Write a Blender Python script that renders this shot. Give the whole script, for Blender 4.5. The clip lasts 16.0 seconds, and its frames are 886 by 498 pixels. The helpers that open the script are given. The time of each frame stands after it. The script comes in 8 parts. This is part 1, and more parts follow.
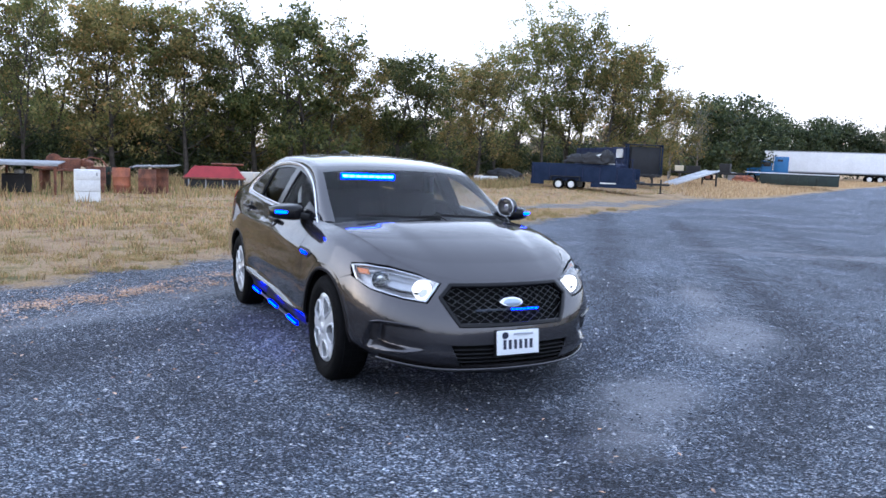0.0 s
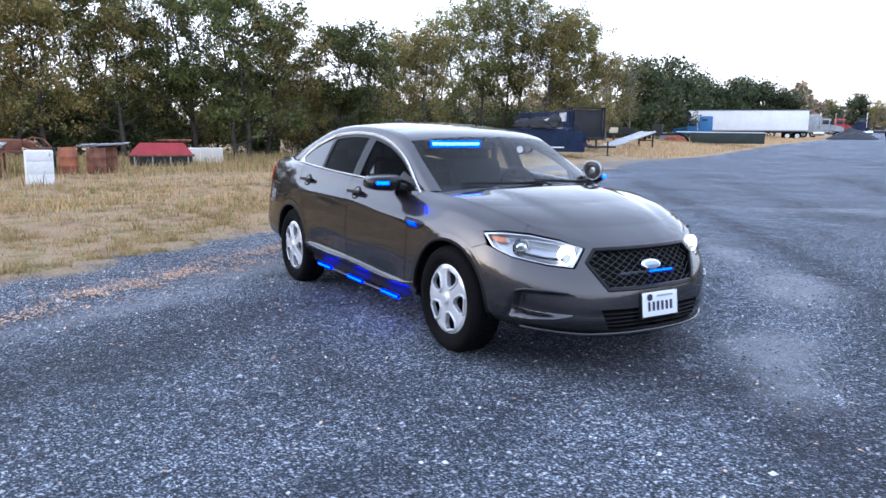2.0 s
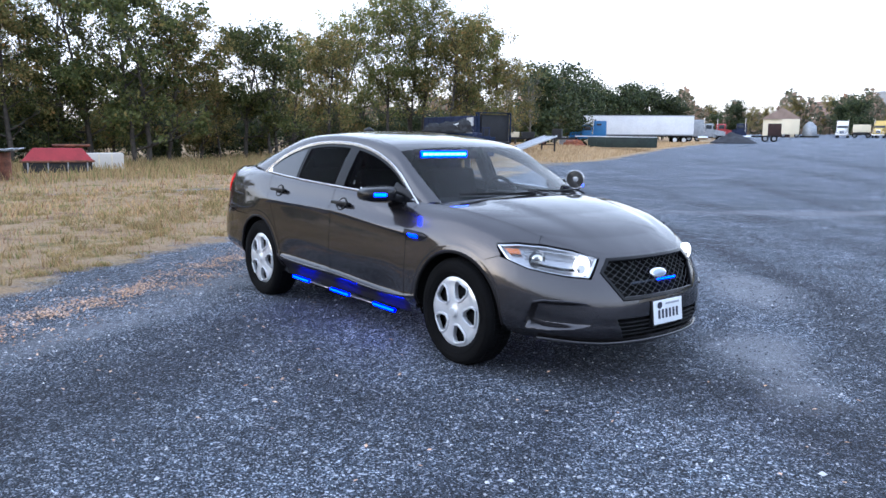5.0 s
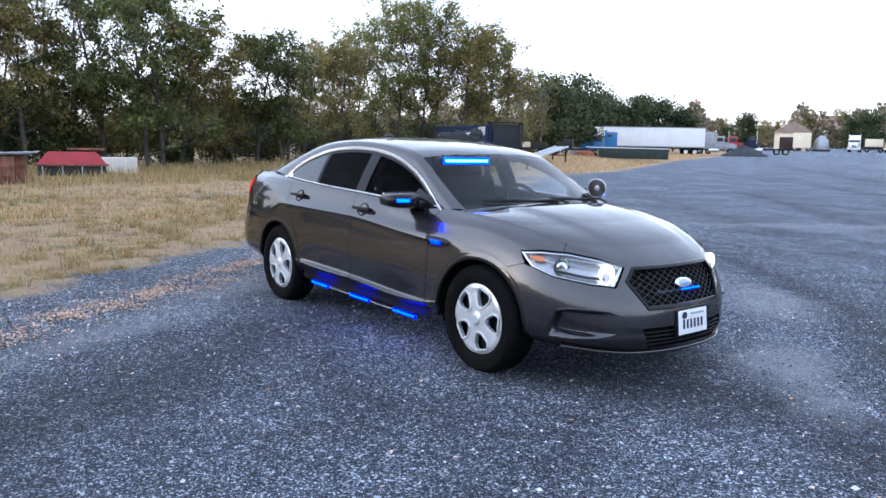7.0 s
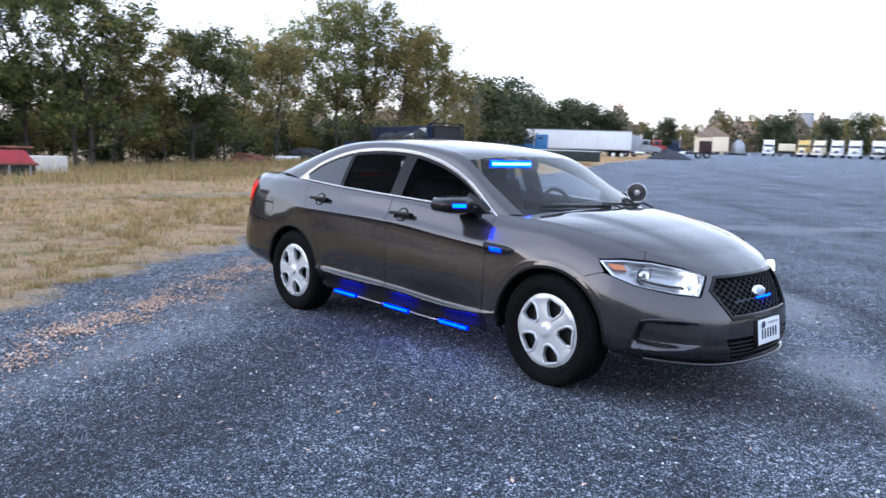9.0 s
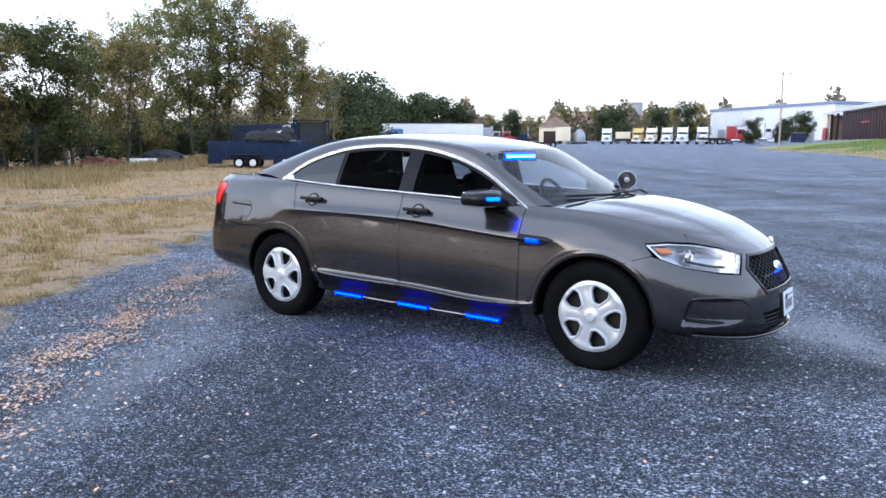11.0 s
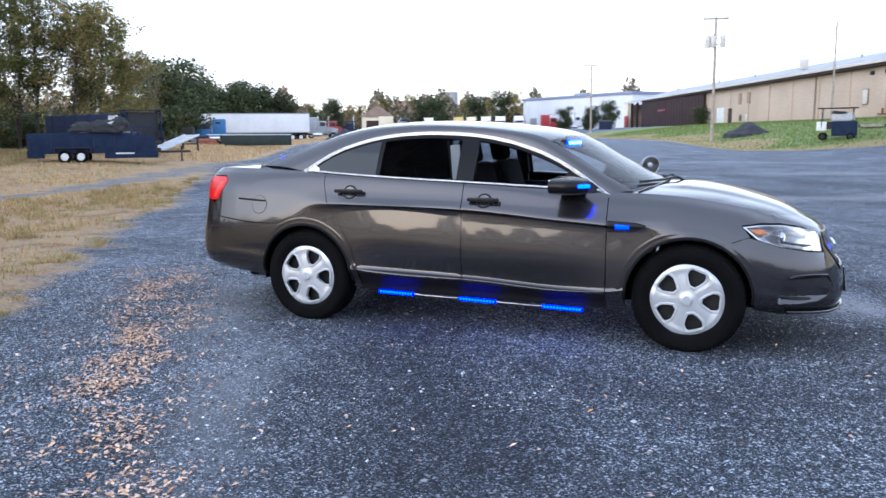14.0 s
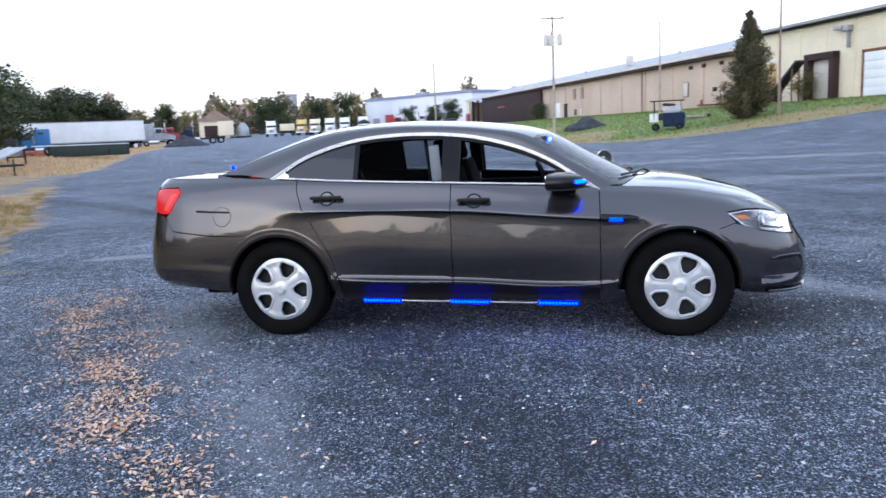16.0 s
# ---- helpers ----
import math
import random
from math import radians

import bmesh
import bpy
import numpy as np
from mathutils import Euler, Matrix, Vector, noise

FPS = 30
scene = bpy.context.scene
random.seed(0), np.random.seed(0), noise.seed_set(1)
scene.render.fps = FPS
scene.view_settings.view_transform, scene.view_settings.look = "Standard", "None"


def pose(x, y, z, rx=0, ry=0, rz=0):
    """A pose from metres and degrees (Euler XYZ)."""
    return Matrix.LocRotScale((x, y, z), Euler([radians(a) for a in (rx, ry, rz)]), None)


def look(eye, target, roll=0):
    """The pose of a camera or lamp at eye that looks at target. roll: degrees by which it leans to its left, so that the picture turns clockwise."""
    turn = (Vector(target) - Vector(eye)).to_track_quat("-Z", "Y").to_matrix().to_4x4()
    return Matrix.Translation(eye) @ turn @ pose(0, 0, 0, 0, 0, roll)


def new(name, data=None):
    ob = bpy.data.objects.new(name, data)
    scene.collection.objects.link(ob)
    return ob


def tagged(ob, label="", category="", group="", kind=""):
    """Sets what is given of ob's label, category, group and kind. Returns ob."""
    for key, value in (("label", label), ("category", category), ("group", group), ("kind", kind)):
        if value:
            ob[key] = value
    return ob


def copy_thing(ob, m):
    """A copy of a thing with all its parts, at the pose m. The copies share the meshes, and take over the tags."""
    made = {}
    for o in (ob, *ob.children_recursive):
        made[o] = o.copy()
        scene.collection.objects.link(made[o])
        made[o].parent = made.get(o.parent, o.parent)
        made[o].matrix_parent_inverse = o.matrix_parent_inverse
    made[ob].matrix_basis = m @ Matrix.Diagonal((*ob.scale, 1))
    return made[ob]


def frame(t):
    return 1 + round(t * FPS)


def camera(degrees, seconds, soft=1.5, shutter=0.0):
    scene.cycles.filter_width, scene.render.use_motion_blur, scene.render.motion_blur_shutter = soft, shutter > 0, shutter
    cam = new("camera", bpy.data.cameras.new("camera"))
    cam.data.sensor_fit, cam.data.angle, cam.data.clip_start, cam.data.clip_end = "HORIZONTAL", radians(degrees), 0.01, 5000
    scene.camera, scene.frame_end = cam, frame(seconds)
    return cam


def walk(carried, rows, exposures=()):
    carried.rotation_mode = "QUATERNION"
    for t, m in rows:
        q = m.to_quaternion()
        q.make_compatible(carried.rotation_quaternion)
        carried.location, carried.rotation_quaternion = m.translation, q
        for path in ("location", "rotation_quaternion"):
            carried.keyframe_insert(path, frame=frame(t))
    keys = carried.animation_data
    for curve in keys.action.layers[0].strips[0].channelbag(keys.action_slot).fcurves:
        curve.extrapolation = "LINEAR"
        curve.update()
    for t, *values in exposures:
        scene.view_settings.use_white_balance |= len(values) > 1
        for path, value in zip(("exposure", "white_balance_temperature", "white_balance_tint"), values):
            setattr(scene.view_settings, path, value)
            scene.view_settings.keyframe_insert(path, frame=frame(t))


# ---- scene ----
cam = camera(60.0, 16.0, 1.5, 0.4)
EXPOSURE = 1.05
PATH = [
    (0, (6.443, -2.419, 1.512), (4.658, -1.545, 1.287), 2.2),
    (0.5, (6.242, -2.729, 1.478), (4.476, -1.817, 1.262), 1.6),
    (1, (6.081, -3.028, 1.48), (4.341, -2.067, 1.258), 1.6),
    (1.5, (5.958, -3.338, 1.485), (4.249, -2.338, 1.206), 0.7),
    (2, (5.729, -3.526, 1.46), (4.044, -2.492, 1.16), 0.4),
    (2.5, (5.521, -3.71, 1.484), (3.828, -2.692, 1.172), 1.4),
    (3, (5.398, -3.908, 1.486), (3.76, -2.8, 1.189), 1.2),
    (3.5, (5.311, -4.059, 1.506), (3.784, -2.811, 1.168), -0.2),
    (4, (5.278, -4.072, 1.506), (3.764, -2.802, 1.2), 0.2),
    (6.5, (5.237, -4.118, 1.507), (3.674, -2.902, 1.229), 0.7),
    (7, (5.189, -4.147, 1.485), (3.639, -2.913, 1.219), 1.2),
    (7.5, (5.082, -4.216, 1.472), (3.536, -2.981, 1.178), 2.1),
    (8, (4.819, -4.278, 1.463), (3.289, -3.018, 1.195), 2.1),
    (8.5, (4.595, -4.402, 1.469), (3.08, -3.123, 1.204), 2.2),
    (9, (4.379, -4.626, 1.471), (2.953, -3.247, 1.212), 1.7),
    (9.2, (4.275, -4.714, 1.457), (2.901, -3.285, 1.191), 1.3),
    (11.3, (3.272, -5.454, 1.445), (2.166, -3.809, 1.177), -0.7),
    (11.5, (3.156, -5.478, 1.443), (2.07, -3.821, 1.166), -1.3),
    (12, (2.911, -5.613, 1.444), (1.867, -3.934, 1.142), -1.4),
    (12.5, (2.651, -5.8, 1.447), (1.722, -4.054, 1.155), -1.1),
    (13, (2.375, -5.898, 1.44), (1.505, -4.123, 1.131), -1.0),
    (13.5, (2.046, -5.92, 1.447), (1.247, -4.113, 1.137), -1.4),
    (14, (1.752, -6.02, 1.439), (1.028, -4.179, 1.145), -0.6),
    (14.5, (1.465, -6.111, 1.463), (0.875, -4.23, 1.131), -1.7),
    (15, (1.186, -6.103, 1.444), (0.678, -4.199, 1.102), -1.9),
    (15.5, (0.947, -6.12, 1.455), (0.485, -4.201, 1.136), -2.0),
    (16, (0.746, -6.181, 1.465), (0.402, -4.235, 1.162), -2.5),
]
walk(cam, [(t, look(eye, target, roll)) for t, eye, target, roll in PATH], [(0, EXPOSURE, 5400, 13), (1, EXPOSURE + .02, 5400, 13), (2, EXPOSURE + .16, 5430, 13), (3, EXPOSURE + .17, 5430, 12), (4, EXPOSURE + .08, 5400, 11), (7, EXPOSURE, 5420, 11), (9, EXPOSURE + .02, 5480, 12), (12, EXPOSURE + .08, 5500, 11), (13.5, EXPOSURE, 5500, 11), (15.5, EXPOSURE - .05, 5500, 11), (16, EXPOSURE - .12, 5480, 12)])

# ---- sky and sun ----
world = bpy.data.worlds.new("sky")
scene.world = world
world.use_nodes = True
wn, wl = world.node_tree.nodes, world.node_tree.links
sky = wn.new("ShaderNodeTexSky")
sky.sky_type, sky.sun_disc = "NISHITA", False
SUN_ELEV, SUN_TURN = 14.0, 205.0
sky.sun_elevation, sky.sun_rotation = radians(SUN_ELEV), radians(SUN_TURN)
sky.dust_density, sky.air_density, sky.ozone_density = 2.0, 1.0, 2.0
veil = wn.new("ShaderNodeMixRGB")   # thin high cloud over the whole sky
veil.inputs[0].default_value = 0.72
way, up_, pale = wn.new("ShaderNodeTexCoord"), wn.new("ShaderNodeSeparateXYZ"), wn.new("ShaderNodeValToRGB")
wl.new(way.outputs["Generated"], up_.inputs[0])
wl.new(up_.outputs[2], pale.inputs[0])
_e = pale.color_ramp.elements   # hazy and warm at the horizon, a little darker and bluer overhead
_e[0].position, _e[0].color = 0.0, (.30, .250, .205, 1)
_e[1].position, _e[1].color = 1.0, (.325, .350, .395, 1)
for _p, _c in ((.05, (.34, .305, .275, 1)), (.16, (.48, .475, .48, 1)), (.34, (.425, .44, .465, 1)), (.60, (.365, .385, .425, 1))):
    _e.new(_p).color = _c
glare = wn.new("ShaderNodeMixRGB")
glare.blend_type, glare.inputs[0].default_value = "MULTIPLY", 1.0
glare.inputs[2].default_value = (18.5, 18.5, 18.5, 1)
wl.new(pale.outputs[0], glare.inputs[1])
wl.new(glare.outputs[0], veil.inputs[2])
wl.new(sky.outputs[0], veil.inputs[1])
wl.new(veil.outputs[0], wn["Background"].inputs[0])
wn["Background"].inputs[1].default_value = 0.150
sun = new("sun", bpy.data.lights.new("sun", "SUN"))
sun.data.energy, sun.data.angle, sun.data.color = 0.3, radians(60), (1.0, 0.93, 0.84)
_a = radians(SUN_TURN)
sun.matrix_world = look((0, 0, 30), (-30 * math.sin(_a), -30 * math.cos(_a), 30 - 30 * math.tan(radians(SUN_ELEV + 8))))


# ---- materials ----
def material(name, base, rough=0.6, metal=0.0, vary=0.15, scale=3.0, fine=40.0, bump=0.0, tint=None, spec=0.5, per_object=0.0, coat=0.0, coat_ior=1.5, edge=1.0):
    """A principled surface with large stains and fine grain; tint is the second colour."""
    m = bpy.data.materials.new(name)
    m.use_nodes = True
    n, l = m.node_tree.nodes, m.node_tree.links
    p = n["Principled BSDF"]
    p.inputs["Roughness"].default_value, p.inputs["Metallic"].default_value = rough, metal
    p.inputs["Specular IOR Level"].default_value = spec
    p.inputs["Coat Weight"].default_value = coat
    p.inputs["Specular Tint"].default_value = (edge, edge, edge, 1)
    p.inputs["Coat Roughness"].default_value, p.inputs["Coat IOR"].default_value = 0.03, coat_ior
    tc = n.new("ShaderNodeTexCoord")
    big, small = n.new("ShaderNodeTexNoise"), n.new("ShaderNodeTexNoise")
    big.inputs["Scale"].default_value, small.inputs["Scale"].default_value = scale, fine
    big.inputs["Detail"].default_value, small.inputs["Detail"].default_value = 4, 3
    l.new(tc.outputs["Object"], big.inputs["Vector"])
    l.new(tc.outputs["Object"], small.inputs["Vector"])
    tint = tint or tuple(c * (1 - vary) for c in base)
    mix = n.new("ShaderNodeMixRGB")
    mix.inputs[1].default_value, mix.inputs[2].default_value = (*base, 1), (*tint, 1)
    ramp = n.new("ShaderNodeValToRGB")
    ramp.color_ramp.elements[0].position, ramp.color_ramp.elements[1].position = 0.38, 0.62
    l.new(big.outputs["Fac"], ramp.inputs[0])
    l.new(ramp.outputs[0], mix.inputs[0])
    mul = n.new("ShaderNodeMixRGB")
    mul.blend_type = "MULTIPLY"
    mul.inputs[0].default_value = min(1.0, vary * 2)
    l.new(mix.outputs[0], mul.inputs[1])
    r2 = n.new("ShaderNodeValToRGB")
    r2.color_ramp.elements[0].position, r2.color_ramp.elements[1].position = 0.3, 0.7
    r2.color_ramp.elements[0].color = (0.35, 0.35, 0.35, 1)
    l.new(small.outputs["Fac"], r2.inputs[0])
    l.new(r2.outputs[0], mul.inputs[2])
    last = mul.outputs[0]
    if per_object:
        oi = n.new("ShaderNodeObjectInfo")
        hs = n.new("ShaderNodeHueSaturation")
        mr = n.new("ShaderNodeMapRange")
        mr.inputs[3].default_value, mr.inputs[4].default_value = 1 - per_object, 1 + per_object
        l.new(oi.outputs["Random"], mr.inputs[0])
        l.new(mr.outputs[0], hs.inputs["Value"])
        l.new(last, hs.inputs["Color"])
        last = hs.outputs[0]
    l.new(last, p.inputs["Base Color"])
    if bump:
        b = n.new("ShaderNodeBump")
        b.inputs["Strength"].default_value, b.inputs["Distance"].default_value = bump, 0.02
        l.new(small.outputs["Fac"], b.inputs["Height"])
        l.new(b.outputs[0], p.inputs["Normal"])
    return m


def glow(name, colour, strength, base=(0.02, 0.02, 0.02)):
    m = bpy.data.materials.new(name)
    m.use_nodes = True
    p = m.node_tree.nodes["Principled BSDF"]
    p.inputs["Base Color"].default_value = (*base, 1)
    p.inputs["Emission Color"].default_value = (*colour, 1)
    p.inputs["Emission Strength"].default_value = strength
    p.inputs["Roughness"].default_value = 0.25
    return m


def clear(name, tint, gloss=0.05, ior=1.45):
    """A thin clear pane: see-through, with mirror gloss by Fresnel."""
    m = bpy.data.materials.new(name)
    m.use_nodes = True
    n, l = m.node_tree.nodes, m.node_tree.links
    n.remove(n["Principled BSDF"])
    tr, gl, fr, mx = n.new("ShaderNodeBsdfTransparent"), n.new("ShaderNodeBsdfGlossy"), n.new("ShaderNodeFresnel"), n.new("ShaderNodeMixShader")
    tr.inputs[0].default_value = (*tint, 1)
    gl.inputs["Roughness"].default_value = gloss
    fr.inputs[0].default_value = ior
    l.new(fr.outputs[0], mx.inputs[0])
    l.new(tr.outputs[0], mx.inputs[1])
    l.new(gl.outputs[0], mx.inputs[2])
    l.new(mx.outputs[0], n["Material Output"].inputs[0])
    return m


def plain(name, base, rough=0.5, metal=0.0, coat=0.0, spec=0.5):
    return material(name, base, rough, metal, vary=0.06, scale=6, fine=80, coat=coat, spec=spec)


M = {
    "paint": material("car_paint", (.059, .0555, .0590), .27, .85, vary=.05, scale=2.0, fine=600, coat=1.0, coat_ior=1.5, spec=.2, edge=.3),
    # body paint with shade mixed in, for rockers, arch lips, fuel-door gap
    "paint_shaded": material("shaded_car_paint", (.011, .010, .011), .55, .2, vary=.1, scale=5, spec=.15),
    "black_plastic": material("black_plastic", (.010, .010, .011), .45, vary=.2, scale=9, fine=200, bump=.1, spec=.25),
    "gloss_black": plain("gloss_black", (.008, .008, .009), .2, spec=.2),
    # near-black that stands for deep shade in openings, arches and underneath
    "shade_black": plain("unlit_black", (.006, .006, .006), .9, spec=.03),
    "chrome": plain("bright_metal", (.84, .84, .86), .25, .75),
    "mirror_shell": material("mirror_shell", (.007, .007, .008), .22, vary=.1, scale=6, spec=.22),
    "mirror": plain("mirror_glass", (.85, .85, .86), .02, 1.0),
    "badge_blue": plain("badge_blue", (.35, .42, .55), .3, .3),
    "plate_white": plain("plate_white", (.80, .82, .84), .4),
    "plate_dark": plain("plate_ink", (.02, .025, .05), .5),
    "plate_grey": plain("plate_grey_ink", (.35, .37, .42), .5),
    "red_lens": glow("red_lens", (1.0, .008, .006), .22, (.20, .004, .004)),
    "red_core": glow("red_lamp_core", (1.0, .018, .010), .6, (.4, .02, .01)),
    "amber": plain("amber_lens", (.75, .22, .05), .2),
    "lens": clear("lamp_lens", (.96, .97, .98), .03, 1.5),
    "lamp_housing": plain("lamp_housing", (.42, .43, .46), .25, .6),
    "lamp_silver": plain("lamp_silver", (.66, .67, .70), .20, .9),
    "projector": plain("projector", (.5, .52, .55), .05, .9),
    "lamp_on": glow("headlamp_glow", (1.0, .95, .85), 1.5, (.8, .8, .8)),
    "glass": clear("window_glass", (.80, .84, .87), .02, 1.26),
    "side_glass": clear("side_window_glass", (.88, .90, .91), .02, 1.05),
    "rear_side_glass": clear("tinted_side_glass", (.50, .52, .54), .02, 1.07),
    "grille_wire": plain("grille_wire", (.11, .11, .115), .4, .5, spec=.35),
    "pillar_black": material("pillar_black", (.009, .009, .010), .16, vary=.1, scale=4, spec=.13),
    "tint_glass": material("dark_glass", (.012, .013, .015), .05, vary=.05, scale=4, spec=.5),
    "led_off": plain("lamp_clear_unlit", (.05, .06, .08), .15),
    "blue": glow("blue_led", (.010, .020, 1.0), 18.0, (.02, .03, .3)),
    "blue_dim": glow("blue_led_weak", (.004, .012, 1.0), 7.0, (.02, .05, .3)),
    "blue_glass": glow("blue_lamp", (.001, .0035, 1.0), 8.0, (.01, .02, .4)),
    "visor": glow("visor_lamp", (.001, .010, 1.0), 9.0, (.1, .2, .7)),
    "visor_core": glow("visor_lamp_core", (.10, .32, 1.0), 7.0, (.5, .6, .8)),
    "alu": plain("aluminium_rail", (.50, .51, .54), .35, 1.0),
    "trim_dark": material("cabin_plastic", (.007, .007, .008), .7, vary=.2, scale=8, fine=150, bump=.1, spec=.12),
    "trim_light": plain("headliner_cloth", (.05, .048, .046), .9, spec=.1),
    "seat": material("seat_cloth", (.009, .009, .010), .9, vary=.25, scale=12, fine=300, bump=.15, spec=.1),
    "rubber": material("tyre_rubber", (.0065, .0065, .007), .8, vary=.3, scale=6, fine=90, bump=.1, spec=.07),
    "steel_dark": plain("dark_steel", (.02, .02, .02), .6, .4),
    "steel_grey": plain("brake_steel", (.25, .24, .23), .4, 1.0),
    "cover_silver": plain("silver_cover", (.60, .61, .63), .30, .45),
}
# ---- car: surface tools ----
def spline(kt, kv, t):
    """Smooth curve through keys; kv (K,) or (K,D); t (N,)."""
    kt, kv, t = np.asarray(kt, float), np.asarray(kv, float), np.asarray(t, float)
    flat = kv.ndim == 1
    if flat:
        kv = kv[:, None]
    h = np.diff(kt)
    sl = np.diff(kv, axis=0) / h[:, None]
    m = np.zeros_like(kv)
    m[1:-1] = (sl[:-1] * h[1:, None] + sl[1:] * h[:-1, None]) / (h[1:] + h[:-1])[:, None]
    m[0], m[-1] = sl[0], sl[-1]
    i = np.clip(np.searchsorted(kt, t, side="right") - 1, 0, len(kt) - 2)
    u = ((t - kt[i]) / h[i])[:, None]
    hh = h[i][:, None]
    out = (kv[i] * (2 * u**3 - 3 * u**2 + 1) + m[i] * hh * (u**3 - 2 * u**2 + u)
           + kv[i + 1] * (3 * u**2 - 2 * u**3) + m[i + 1] * hh * (u**3 - u**2))
    return out[:, 0] if flat else out


def resample(loop, step, closed=True):
    loop = np.asarray(loop, float)
    nxt = np.roll(loop, -1, axis=0) if closed else loop[1:]
    out = []
    for a, b in zip(loop if closed else loop[:-1], nxt):
        k = max(1, int(math.ceil(np.linalg.norm(b - a) / step)))
        out.extend(a + (b - a) * i / k for i in range(k))
    if not closed:
        out.append(loop[-1])
    return np.array(out)


def inside(pts, loops):
    odd = np.zeros(len(pts), bool)
    x, y = pts[:, 0], pts[:, 1]
    for lp in loops:
        for (x0, y0), (x1, y1) in zip(lp, np.roll(lp, -1, axis=0)):
            if y0 != y1:
                c = ((y0 > y) != (y1 > y)) & (x < (x1 - x0) * (y - y0) / (y1 - y0) + x0)
                odd ^= c
    return odd


def fill(loops, h):
    """Triangles over a plane region: outer loop first, then holes."""
    from mathutils.geometry import delaunay_2d_cdt
    pts = np.concatenate(loops)
    lo, hi = pts.min(0), pts.max(0)
    gx, gy = np.meshgrid(np.arange(lo[0] + h / 2, hi[0], h), np.arange(lo[1] + h / 2, hi[1], h))
    g = np.stack([gx.ravel(), gy.ravel()], 1)
    g = g[inside(g, loops)]
    if len(g):
        dist = np.min(np.linalg.norm(g[:, None, :] - pts[None, :, :], axis=2), axis=1)
        g = g[dist > 0.4 * h]
    edges, n0 = [], 0
    for lp in loops:
        edges += [(n0 + i, n0 + (i + 1) % len(lp)) for i in range(len(lp))]
        n0 += len(lp)
    allp = np.concatenate([pts, g]) if len(g) else pts
    v, _, f, orig, _, _ = delaunay_2d_cdt([Vector(p) for p in allp], edges, [], 0, 1e-7)
    v = np.array([tuple(p) for p in v])
    f = np.array([t for t in f if len(t) == 3])
    f = f[inside(v[f].mean(1), loops)]
    return v, f, edges, {o: i for i, os in enumerate(orig) for o in os}


def mesh_part(name, verts, faces, mat, parent, label="", normals=None, smooth=True):
    me = bpy.data.meshes.new(name)
    me.from_pydata([tuple(v) for v in verts], [], [tuple(int(i) for i in f) for f in faces])
    me.materials.append(mat)
    if smooth:
        me.polygons.foreach_set("use_smooth", [True] * len(me.polygons))
    me.update()
    if normals is not None:
        me.normals_split_custom_set_from_vertices([tuple(n) for n in normals])
    ob = new(name, me)
    ob.parent = parent
    if label:
        tagged(ob, label)
    return ob


def part(name, bm, mat, parent, label="", smooth=True):
    me = bpy.data.meshes.new(name)
    bm.to_mesh(me)
    bm.free()
    me.materials.append(mat)
    if smooth:
        me.polygons.foreach_set("use_smooth", [True] * len(me.polygons))
        me.set_sharp_from_angle(angle=radians(35))
    ob = new(name, me)
    if parent:
        ob.parent = parent
    if label:
        tagged(ob, label)
    return ob


def field_normals(fn, p, e=0.004):
    du = fn(p + [e, 0]) - fn(p - [e, 0])
    dv = fn(p + [0, e]) - fn(p - [0, e])
    n = np.cross(du, dv)
    return n / np.maximum(np.linalg.norm(n, axis=1), 1e-9)[:, None]


CORE = np.array([0.8, 1.0, 1.0])


def skin(name, loops, fn, mat, parent, label="", h=0.035, thick=0.02, lift=0.0, core=(0, 0, 0.65)):
    """A panel over a region of a surface map, with a turned-in rim of its thickness."""
    loops = [resample(l, h * 0.6) for l in loops]
    v2, f, edges, at = fill(loops, h)
    n = field_normals(fn, v2)
    p = fn(v2)
    out = p * CORE - np.array([core[0] * 0.8, core[1], core[2]])
    if np.mean(np.sum(n * out, axis=1)) < 0:
        n = -n
    p = p + n * lift
    a, b, c = p[f[:, 0]], p[f[:, 1]], p[f[:, 2]]
    bad = np.sum(np.cross(b - a, c - a) * n[f[:, 0]], axis=1) < 0
    f[bad] = f[bad][:, ::-1]
    verts, norms, faces = [p], [n], [f]
    if thick > 0:
        k = len(p)
        rim_v, rim_f = [], []
        for i, j in edges:
            i, j = at[i], at[j]
            q = k + len(rim_v)
            rim_v += [p[i], p[j], p[j] - n[j] * thick, p[i] - n[i] * thick]
            rim_f += [(q, q + 1, q + 2), (q, q + 2, q + 3)]
        verts.append(np.array(rim_v))
        norms.append(np.zeros((len(rim_v), 3)))
        faces.append(np.array(rim_f))
    return mesh_part(name, np.concatenate(verts), np.concatenate(faces), mat, parent, label, np.concatenate(norms))


